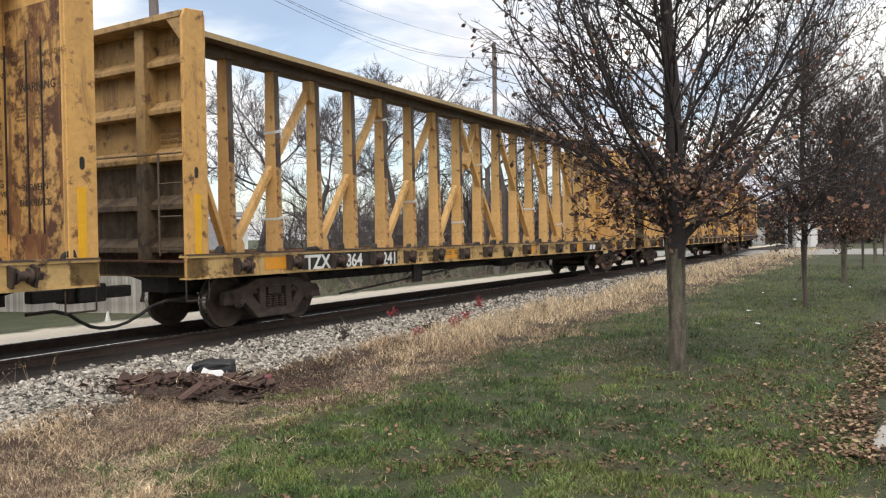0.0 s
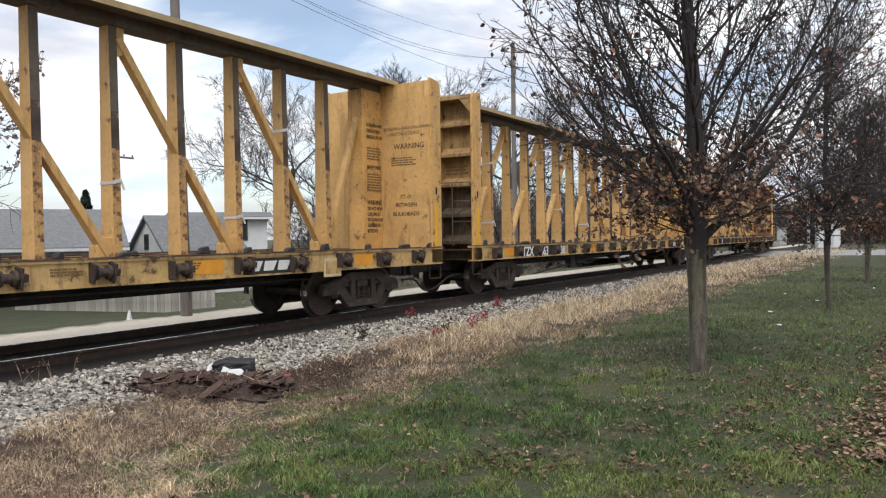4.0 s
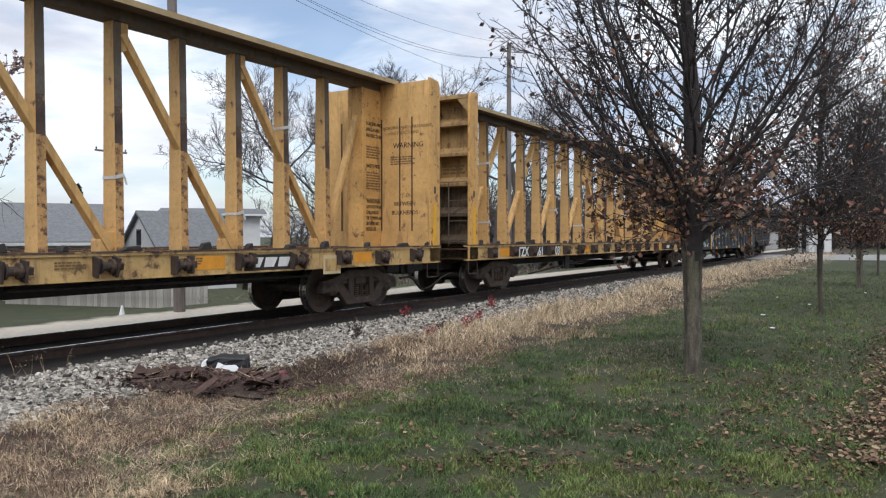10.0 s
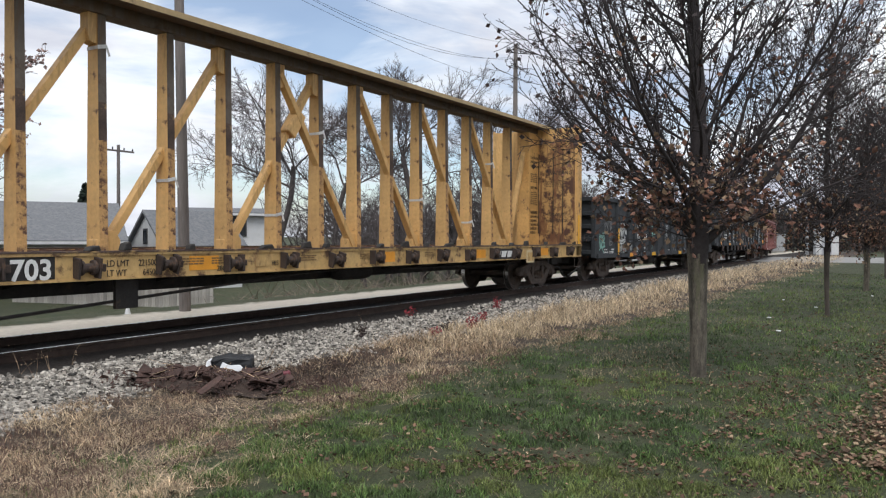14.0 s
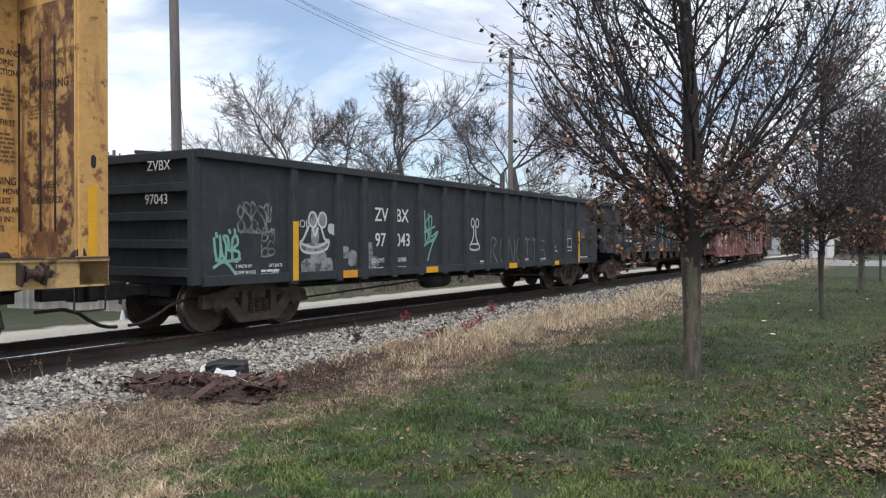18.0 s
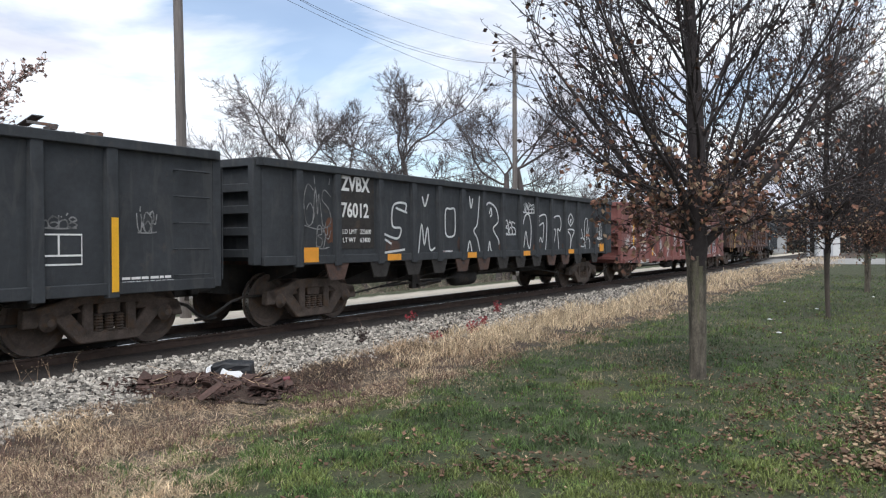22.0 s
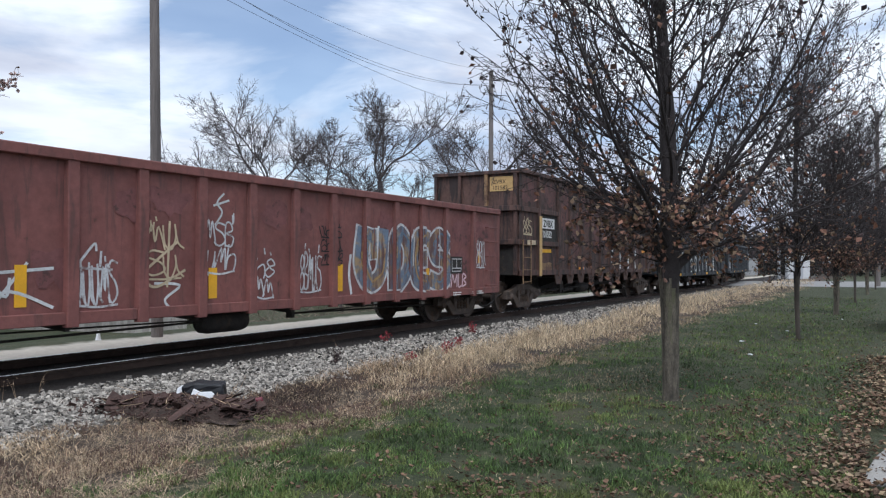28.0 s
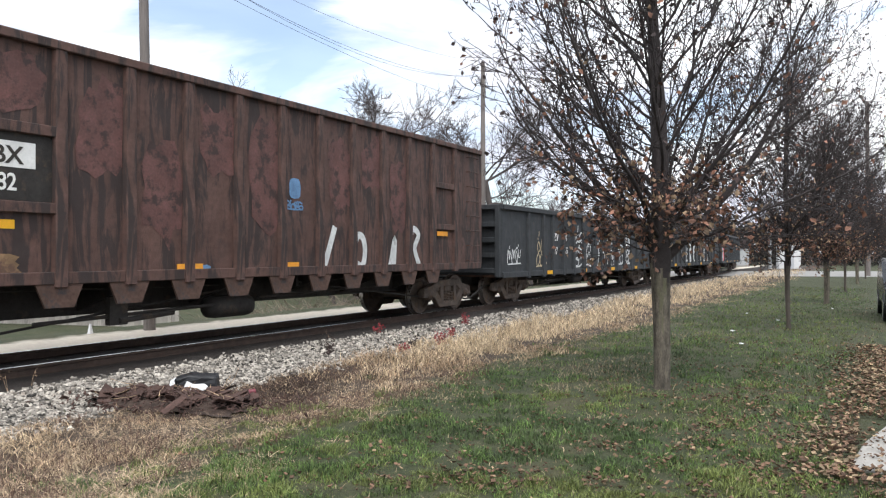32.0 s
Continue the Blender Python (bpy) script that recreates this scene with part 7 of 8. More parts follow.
def letter_d(car):
    for t, x, z in (("ZV", -4.09, 2.04), ("BX", -3.36, 2.04), ("97", -4.08, 1.53), ("043", -3.37, 1.53)):
        write(car, t, 0.385, x, FACE_Y - 0.006, z, WHITE, 0.004, stretch=0.95)
    write(car, "LD LMT", 0.13, -4.19, FACE_Y - 0.006, 1.2, WHITE)
    write(car, "220900", 0.13, -3.36, FACE_Y - 0.006, 1.2, WHITE)
    write(car, "LT WT", 0.13, -4.19, FACE_Y - 0.006, 1.02, WHITE)
    write(car, "65100", 0.13, -3.30, FACE_Y - 0.006, 1.02, WHITE)
    write(car, "2 INCH HF", 0.075, -7.76, FACE_Y - 0.006, 1.2, WHITE)
    write(car, "COMP SHOES", 0.075, -7.78, FACE_Y - 0.006, 1.1, WHITE)
    write(car, "LIFT/JACK", 0.075, -7.03, FACE_Y - 0.006, 1.2, WHITE)
    write(car, "HERE", 0.075, -6.96, FACE_Y - 0.006, 1.1, WHITE)
    for x, t in ((4.77, "IL 52-6"), (4.7, "CU FT 2743")):
        write(car, t, 0.085, x, FACE_Y - 0.006, 1.44 if x == 4.77 else 1.32, WHITE)
    for x0, x1, z0, z1, m in ((-6.53, -6.40, 0.95, 1.97, REFLECT), (-6.39, -6.24, 0.97, 1.09, PINK), (-5.18, -4.71, 0.94, 1.08, ORANGE), (-2.26, -1.78, 0.94, 1.07, REFLECT),
                              (1.79, 2.26, 0.92, 1.06, REFLECT), (4.72, 5.14, 0.93, 1.06, REFLECT), (6.64, 6.74, 0.97, 1.96, REFLECT)):
        strip(car, x0, x1, z0, z1, m, y=-1.495 if x0 in (-6.53, 6.64) else (-1.46 if z1 < 1.2 and m is not PINK else -1.404))
    for k, (x, z, a, c) in enumerate(((-6.24, 0.98, 0.36, 0.34), (-5.98, 1.12, 0.42, 0.36), (-5.72, 0.98, 0.34, 0.36), (-5.95, 1.0, 0.4, 0.3), (-5.12, 1.3, 0.22, 0.24), (-4.92, 1.16, 0.26, 0.3), (-4.45, 1.3, 0.3, 0.32), (-4.3, 1.0, 0.34, 0.34), (-4.55, 1.0, 0.3, 0.26))):
        patch(car, x, x + a, z, z + c, SPRAY_CLOUD, 300 + k, "overpaint", 0.10, 0.0016 + 0.00025 * k)
    patch(car, -5.52, -5.2, 1.75, 1.95, SPRAY, 4)
    scribble(car, 3, -8.16, 1.3, 0.5, 0.42, SPRAY_TEAL, 0.05, 3)
    tag(car, [[(0, 0.6), (0.5, 1), (1, 0)]], -8.2, 1.1, 0.45, 0.2, SPRAY_TEAL, 0.05)
    scribble(car, 8, -7.71, 1.75, 0.75, 0.5, SPRAY_GREY, 0.035, 5)
    scribble(car, 9, -7.2, 1.35, 0.3, 0.5, SPRAY_GREY, 0.03, 2)
    # two ovals over a wide crescent
    for dx in (0.12, 0.38):
        patch(car, -6.05 + dx - 0.11, -6.05 + dx + 0.11, 1.9, 2.13, SPRAY_CLOUD, 7, "overpaint", 0.03, 0.0028)
    patch(car, -6.2, -5.55, 1.44, 1.6, SPRAY_CLOUD, 8, "overpaint", 0.05, 0.0028)
    patch(car, -5.98, -5.76, 1.58, 1.9, SPRAY_CLOUD, 9, "overpaint", 0.05, 0.0029)
    for dx in (0.0, 0.42):
        tag(car, [O_LINE], -6.05 + dx * 0.62, 1.88, 0.24, 0.26, SPRAY, 0.04)
    tag(car, [[(0.28, 0.75), (0.1, 0.4), (0.0, 0.28), (0.1, 0.05), (0.5, 0.0), (0.9, 0.1), (1, 0.35), (0.85, 0.4), (0.72, 0.75)], [(0.0, 0.28), (0.5, 0.16), (1.0, 0.34)], [(0.42, 0.7), (0.5, 0.5), (0.6, 0.72)]],
        -6.26, 1.42, 0.77, 0.62, SPRAY, 0.05)
    write(car, "BOI", 0.2, -6.4, FACE_Y - 0.008, 1.87, SPRAY)
    tag(car, [[(0.0, 0.9), (0.1, 0.35), (0.4, 0.5), (0.2, 0.75), (0.6, 0.9), (0.55, 0.5), (1, 0.6), (0.6, 0.3), (0.35, 0.02)], [(0.15, 1), (0.2, 0.4)], [(0.4, 0.95), (0.5, 0.4), (0.95, 0.55)], [(0, 0.55), (0.8, 0.7)], [(0.1, 0.3), (0.7, 0.45)]],
        -2.36, 1.19, 0.65, 1.11, SPRAY_TEAL, 0.045)
    tag(car, [O_LINE], -0.18, 1.98, 0.17, 0.2, SPRAY, 0.035)
    tag(car, [O_LINE], 0.04, 1.98, 0.17, 0.2, SPRAY, 0.035)
    tag(car, [[(0.4, 1), (0.35, 0.5), (0, 0.1), (0.5, 0), (1, 0.1), (0.65, 0.5), (0.6, 1)], [(0.1, 0.25), (0.9, 0.25)]], -0.25, 1.42, 0.5, 0.6, SPRAY, 0.045)
    shapes = ([(0, 0), (0.1, 1), (0.8, 0.9), (0.3, 0.5), (1, 0)], O_LINE, [(0, 0), (0.1, 1), (0.9, 0), (1, 1)], O_LINE, [(0.5, 0), (0.5, 1), (0, 0.95), (1, 1)], [(0.5, 0), (0.5, 1), (0, 0.95), (1, 1)], [(1, 0.9), (0.2, 0.95), (0.2, 0.55), (1, 0.45), (0.9, 0.05), (0, 0)])
    for k, ln in enumerate(shapes):
        tag(car, [ln], 0.85 + k * 0.49, 1.08, 0.38, 0.62, SPRAY_GREY, 0.035)
    tag(car, [[(0, 0), (1, 0), (1, 1), (0, 1), (0, 0)], [(0.5, 0.3), (0.5, 1)], [(0, 0.3), (1, 0.3)]], 5.65, 1.35, 0.62, 0.38, WHITE, 0.025, soft=False)
    scribble(car, 12, 5.7, 1.8, 0.5, 0.16, SPRAY_GREY, 0.02, 4)
    scribble(car, 13, 7.1, 1.75, 0.3, 0.3, SPRAY_GREY, 0.02, 3)
    for k, x in enumerate((-7.2, 0.3, 2.7, 3.9, 6.85, 7.3)):
        bars(car, 2, x, FACE_Y - 0.004, 1.12, 0.42, 0.035, WHITE, seed=20 + k)
    write(car, "ZVBX", 0.22, -8.6, -0.35, 2.72, WHITE, turn=-90)
    write(car, "97043", 0.22, -8.6, -0.3, 2.2, WHITE, turn=-90)


def letter_e(car):
    strip(car, -6.33, -5.3, 1.5, 2.95, SOOT, "number_panel")
    write(car, "ZVBX", 0.38, -6.30, FACE_Y - 0.012, 2.6, WHITE, 0.012, stretch=0.88)
    write(car, "76012", 0.38, -6.31, FACE_Y - 0.012, 2.10, WHITE, 0.008, stretch=0.88)
    write(car, "LD LMT", 0.13, -6.28, FACE_Y - 0.012, 1.78, WHITE)
    write(car, "223600", 0.13, -5.75, FACE_Y - 0.012, 1.78, WHITE, stretch=0.9)
    write(car, "LT WT", 0.13, -6.27, FACE_Y - 0.012, 1.62, WHITE)
    write(car, "62400", 0.13, -5.75, FACE_Y - 0.012, 1.62, WHITE)
    for x0, x1, z0, z1 in ((-7.44, -7.0, 1.27, 1.53), (-4.91, -4.44, 1.25, 1.38), (-1.69, -1.26, 1.24, 1.37), (1.28, 1.75, 1.24, 1.37), (4.48, 4.91, 1.25, 1.38), (7.18, 7.56, 1.29, 1.54)):
        strip(car, x0, x1, z0, z1, ORANGE, y=-1.46)
    w = 0.045
    tag(car, [[(0.95, 0.85), (0.95, 1), (0.45, 0.95), (0.4, 0.55), (0.75, 0.5), (0.6, 0.3), (0.0, 0.4)], [(0.1, 0.28), (0.35, 0.2)], [(0, 0.02), (0.9, 0.08)], [(0.55, 0.9), (1, 0.82)]], -5.01, 1.38, 0.85, 1.05, SPRAY, w)
    tag(car, [[(0, 0), (0.2, 0.5), (0.35, 0.15), (0.55, 0.45), (0.7, 0.08), (1, 0.1)], [(0.25, 0.95), (0.4, 0.8), (0.6, 1.0)]], -3.72, 1.36, 0.66, 1.3, SPRAY, w)
    tag(car, [[(0.5, 1.0), (0.08, 0.97), (0.0, 0.5), (0.1, 0.06), (0.6, 0.0), (0.95, 0.12), (1.0, 0.6), (0.93, 1.0), (0.5, 1.0)]], -2.62, 1.74, 0.44, 0.64, SPRAY, w)
    tag(car, [[(0, 0), (1, 0.1)]], -2.9, 1.4, 0.6, 0.08, SPRAY_OLD, w)
    tag(car, [[(0.9, 1), (0.75, 0.55), (0.5, 0.42), (0.75, 0.28), (0.95, 0.03)], [(0.02, 0.0), (0.2, 0.25), (0.4, 0.0)], [(0.2, 0.98), (0.3, 0.8), (0.42, 0.95)]], -1.65, 1.28, 0.7, 1.45, SPRAY, w)
    tag(car, [[(0.0, 0.85), (0.3, 1.0), (0.8, 0.9), (0.95, 0.65), (0.6, 0.5), (0.95, 0.3), (1.0, 0.2)], [(0.0, 0.02), (0.25, 0.06), (0.35, 0.25), (0.5, 0.05), (1, 0.0)], [(0.35, 0.8), (0.45, 0.9), (0.5, 0.78), (0.4, 0.74)]], -0.78, 1.3, 0.78, 1.3, SPRAY, w)
    scribble(car, 31, 0.38, 1.8, 0.58, 0.36, SPRAY, 0.035, 3)
    tag(car, [[(0.1, 0.9), (0.0, 0.2), (0.25, 0.05), (0.45, 0.5), (0.65, 0.1), (0.85, 0.05), (0.95, 0.6), (0.75, 0.98), (0.4, 0.95), (0.2, 0.7)]], 1.28, 1.43, 0.68, 0.95, SPRAY, w)
    tag(car, [[(0.05, 0.85), (0.1, 1), (0.95, 0.98), (0.8, 0.05), (0.3, 0.0), (0.0, 0.15), (0.2, 0.42), (0.45, 0.3), (0.6, 0.8), (0.1, 0.75)]], 2.43, 1.30, 0.56, 1.04, SPRAY, w)
    tag(car, [[(0.0, 0.75), (0.2, 0.95), (0.8, 1.0), (1, 0.8), (0.85, 0.6), (0.6, 0.62), (0.7, 0.02), (0.1, 0.0), (0.4, 0.6), (0.05, 0.6), (0.0, 0.75)]], 3.36, 1.30, 0.67, 1.08, SPRAY, w)
    tag(car, [[(0.45, 0.02), (0.5, 0.4), (0.05, 0.55), (0.95, 0.55), (0.6, 0.3), (0.45, 0.02)], [(0.5, 0.66), (0.2, 0.8), (0.5, 0.98), (0.85, 0.82), (0.5, 0.66)], [(0.45, 0.8), (0.58, 0.84), (0.5, 0.76), (0.45, 0.8)]], 4.46, 1.32, 0.62, 1.18, SPRAY, w)
    tag(car, [[(0.1, 0.7), (0.4, 0.3), (0.45, 0.95), (0.75, 1.0), (0.6, 0.4), (0.9, 0.75)], [(0, 0.15), (0.4, 0.15), (0.35, 0.4), (0.05, 0.4)], [(0.5, 0.0), (0.95, 0.05), (0.9, 0.4), (0.55, 0.3), (0.5, 0.0)]], 5.57, 1.32, 0.85, 1.0, SPRAY, 0.035)
    scribble(car, 34, 7.07, 1.68, 0.45, 0.5, SPRAY, 0.035, 2)
    scribble(car, 35, 1.4, 2.4, 0.9, 0.26, SPRAY, 0.028, 5)
    scribble(car, 36, -7.3, 1.85, 0.7, 0.75, SPRAY_GREY, 0.022, 3)
    scribble(car, 37, -7.0, 1.5, 0.35, 0.4, SPRAY_GREY, 0.022, 2)
    for k, x in enumerate((-0.2, 0.9, 7.15, -6.1)):
        bars(car, 2, x, FACE_Y - 0.006, 1.5 if x == 7.15 else 1.33, 0.4, 0.03, WHITE, seed=40 + k)
    patch(car, -2.0, -1.7, 1.3, 1.6, RUST, 41)
    patch(car, 0.05, 0.42, 1.3, 1.62, RUST, 42)
    patch(car, 2.05, 2.35, 1.3, 1.55, RUST, 43)
    patch(car, -6.75, -6.5, 1.6, 2.1, RUST, 44)


POSTS_F = [-6.69] + [-5.2 + 1.08 * k for k in range(11)] + [7.0]


def letter_f(car):
    strip(car, -6.62, -5.55, 2.18, 2.56, SOOT, "number_panel")
    write(car, "ITFX", 0.40, -6.42, FACE_Y - 0.012, 2.23, WHITE, 0.006, stretch=0.9)
    write(car, "320620", 0.32, -6.6, FACE_Y - 0.008, 1.78, WHITE, 0.008, stretch=0.92)
    write(car, "LD LMT", 0.12, -6.5, FACE_Y - 0.006, 1.4, WHITE)
    write(car, "220800", 0.12, -6.0, FACE_Y - 0.006, 1.4, WHITE)
    write(car, "LT WT", 0.12, -6.53, FACE_Y - 0.006, 1.23, WHITE)
    write(car, "65200", 0.12, -6.0, FACE_Y - 0.006, 1.23, WHITE)
    for x0, x1, z0, z1 in ((-7.29, -7.15, 1.45, 2.44), (-4.85, -4.7, 1.05, 1.57), (-1.79, -1.62, 1.04, 1.52), (1.45, 1.6, 1.05, 1.57), (4.68, 4.86, 0.97, 1.48), (7.32, 7.42, 1.6, 1.9)):
        strip(car, x0, x1, z0, z1, REFLECT)
    scribble(car, 51, -8.22, 1.42, 0.55, 0.36, SPRAY, 0.025, 4)
    scribble(car, 52, -7.49, 1.5, 0.5, 0.65, SPRAY, 0.025, 5)
    tag(car, [[(0, 0.1), (0.5, 0.5), (1, 0.0)]], -7.5, 1.32, 0.55, 0.2, SPRAY, 0.05)
    tag(car, [[(0, 0.75), (1, 0.85)], [(0.1, 0.1), (0.6, 0.95)], [(0, 0.1), (0.35, 0.4), (1, 0.05)], [(0.1, 0.55), (0.3, 0.3), (0.35, 0.65)]], -5.21, 1.0, 0.85, 0.62, SPRAY, 0.04)
    for k, (x, z, w, h, n) in enumerate(((-4.04, 1.0, 0.62, 0.62, 5), (-2.95, 1.34, 0.62, 0.82, 4), (-1.86, 1.4, 0.6, 0.85, 6), (-0.80, 0.98, 0.46, 0.72, 4), (0.34, 1.05, 0.6, 0.75, 5), (7.05, 1.45, 0.65, 0.75, 4))):
        scribble(car, 60 + k, x, z, w, h, SPRAY_OLD if k != 1 else SPRAY_CREAM, 0.03, n)
    tag(car, [[(0.1, 0.3), (0.45, 1.0), (0.5, 0.75)], [(0.0, 0.1), (0.9, 0.0)], [(0.6, 0.2), (0.62, 0.7)]], -4.05, 1.5, 0.6, 0.35, SPRAY_OLD, 0.035)
    tag(car, [[(0, 0.1), (0.3, 0.0), (1, 0.25)], [(0.55, 0.0), (0.6, 1.0)], [(0.1, 0.3), (0.8, 0.7)]], -2.98, 1.25, 0.72, 0.95, SPRAY_CREAM, 0.04)
    tag(car, [[(0, 1), (1, 0.9), (0.4, 0.4), (0.7, 0.0)]], -2.8, 0.9, 0.45, 0.4, SPRAY, 0.04)
    tag(car, [[(0.1, 0.0), (0.5, 0.4), (0.2, 0.7), (0.6, 1.0)], [(0, 0.6), (0.9, 0.8)]], -1.7, 2.2, 0.35, 0.5, SPRAY, 0.035)
    for k in range(3):
        scribble(car, 70 + k, 0.95, 1.55 + 0.26 * k, 0.62, 0.24, SPRAY_DARK, 0.022, 4)
    # four big bubble letters: a broad white stroke under a narrower coloured one
    r = random.Random(88)
    bubble = ((1.95, 1.25, [[(0.16, 0.98), (0.08, 0.4), (0.4, 0.06), (0.82, 0.25), (0.92, 0.98)], [(0.48, 0.95), (0.5, 0.6)]], SPRAY_TAN),
              (3.15, 0.98, [[(0.15, 0.02), (0.16, 0.8), (0.5, 1.0), (0.88, 0.75), (0.85, 0.3), (0.45, 0.04)]], SPRAY_BLUE),
              (4.02, 0.85, [[(0.95, 0.92), (0.4, 0.95), (0.12, 0.55), (0.3, 0.1), (1.0, 0.03)], [(0.2, 0.5), (0.8, 0.52)]], SPRAY_TAN),
              (4.78, 1.05, [[(0.85, 0.82), (0.5, 1.0), (0.12, 0.8), (0.3, 0.55), (0.75, 0.5), (0.95, 0.25), (0.55, 0.02), (0.1, 0.08)]], SPRAY_BLUE))
    posts = [x for x in POSTS_F if 1.6 < x < 6.0]
    for k, (x0, w, lines, second) in enumerate(bubble):
        for wide, depth, m, nm in ((0.46, 0.003, SPRAY_OLD, "white_outline"), (0.35, 0.007, SPRAY_MIX, "sprayed_letter"), (0.05, 0.011, second, "sprayed_shading")):
            b = Build()
            for q, ln in enumerate(lines):
                soft = smooth_line([(x0 + w * (0.1 + 0.8 * a), 1.12 + 1.12 * c) for a, c in ln], 8)
                if nm == "sprayed_shading":
                    soft = [(p[0] + 0.07, p[1] + 0.04 + 0.03 * math.sin(9 * p[0] + 7 * p[1])) for p in soft[3:-4]]
                ribbon(b, soft, wide, FACE_Y - depth - 0.0012 * (k % 2) - 0.0005 * q)
                for x in posts:
                    ribbon(b, soft, wide, -1.492 - depth - 0.0012 * (k % 2) - 0.0005 * q, (x - 0.079, x + 0.079))
            part(nm, b.mesh(nm, m, fix=False), car, label="large faded bubble letter" if nm == "sprayed_letter" else "")
        for _ in range(4):
            x = x0 + w * r.uniform(0.1, 0.95)
            ln = [(x, 2.3 + r.uniform(0, 0.15)), (x + 0.02, 2.1), (x - 0.01, 2.0 - r.uniform(0.1, 0.6))]
            b = Build()
            ribbon(b, ln, 0.03, FACE_Y - 0.0135)
            part("paint_drip", b.mesh("paint_drip", REDCAR if r.random() < 0.7 else SPRAY, fix=False), car)
    tag(car, [[(0, 0.35), (0.2, 0.12), (0.5, 0.0), (1, 0.1)]], 1.95, 0.88, 3.6, 0.14, SPRAY, 0.06)
    tag(car, [[(0.3, 1), (0.1, 0.5), (0.4, 0.0)]], 1.78, 1.0, 0.25, 0.75, SPRAY, 0.07)
    strip(car, 5.84, 6.46, 1.34, 1.76, SOOT, "stencil_plate")
    tag(car, [[(0, 0), (1, 0), (1, 1), (0, 1), (0, 0)], [(0.5, 0.25), (0.5, 1)], [(0, 0.25), (1, 0.25)]], 5.92, 1.4, 0.46, 0.3, WHITE, 0.022, soft=False).location.y = -0.01
    tag(car, [[(0.1, 0), (0.2, 0.9), (0.32, 0.3), (0.45, 0.95), (0.45, 0.0)], [(0.55, 0.95), (0.55, 0.0), (0.72, 0.05)], [(0.78, 0.0), (0.8, 0.95), (1, 0.75), (0.85, 0.5), (1, 0.2), (0.78, 0.0)], [(0, 0.0), (0.06, 0.6)]], 5.8, 1.02, 0.85, 0.32, PINKISH, 0.045)
    for k, x in enumerate((-8.0, -6.6, -5.9, 5.9, 6.9, 7.1)):
        bars(car, 2, x, -1.467, 0.86, 0.4, 0.03, WHITE, seed=100 + k)
    for k, (x, z, w, h) in enumerate(((5.95, 2.0, 0.8, 0.75), (6.1, 1.3, 0.7, 0.6), (-2.9, 2.3, 0.7, 0.4), (0.2, 2.2, 0.5, 0.45), (-4.6, 1.3, 0.5, 0.5), (7.2, 2.2, 0.8, 0.5), (-7.9, 2.3, 0.6, 0.5))):
        patch(car, x, x + w, z, z + h, SOOT_BLOT, 210 + k, "soot_stain", 0.3, 0.0016 + 0.0002 * k)
    for k, x in enumerate((-6.4, -3.5, -0.6, 2.8, 6.6)):
        patch(car, x, x + 0.6, 2.2, 2.65, SOOT_STAIN, 110 + k, "soot_stain", 0.3, 0.0045)
    write(car, "320620", 0.2, -8.63, -0.4, 2.72, WHITE, turn=-90)


SOOT_STAIN = mat("soot_stain", (0.19, 0.076, 0.073), 0.8, var=0.25, scale=2, second=(0.08, 0.04, 0.037), amount=0.9, spot=0.55, spot_scale=7, bump=0.2)
G_BLOT = mat("dark_rust_blotch", (0.122, 0.056, 0.05), 0.75, var=0.3, scale=3, second=(0.04, 0.025, 0.023), amount=0.95, spot=0.5, spot_scale=3.5, bump=0.2)
SOOT_BLOT = mat("rust_blotch", (0.19, 0.076, 0.073), 0.75, var=0.25, scale=2, second=(0.07, 0.036, 0.033), amount=0.95, spot=0.54, spot_scale=4.5, bump=0.2)
PINKISH = mat("pale_pink_spray", (0.72, 0.52, 0.56), 0.6, var=0.15, scale=5, bump=0.05)


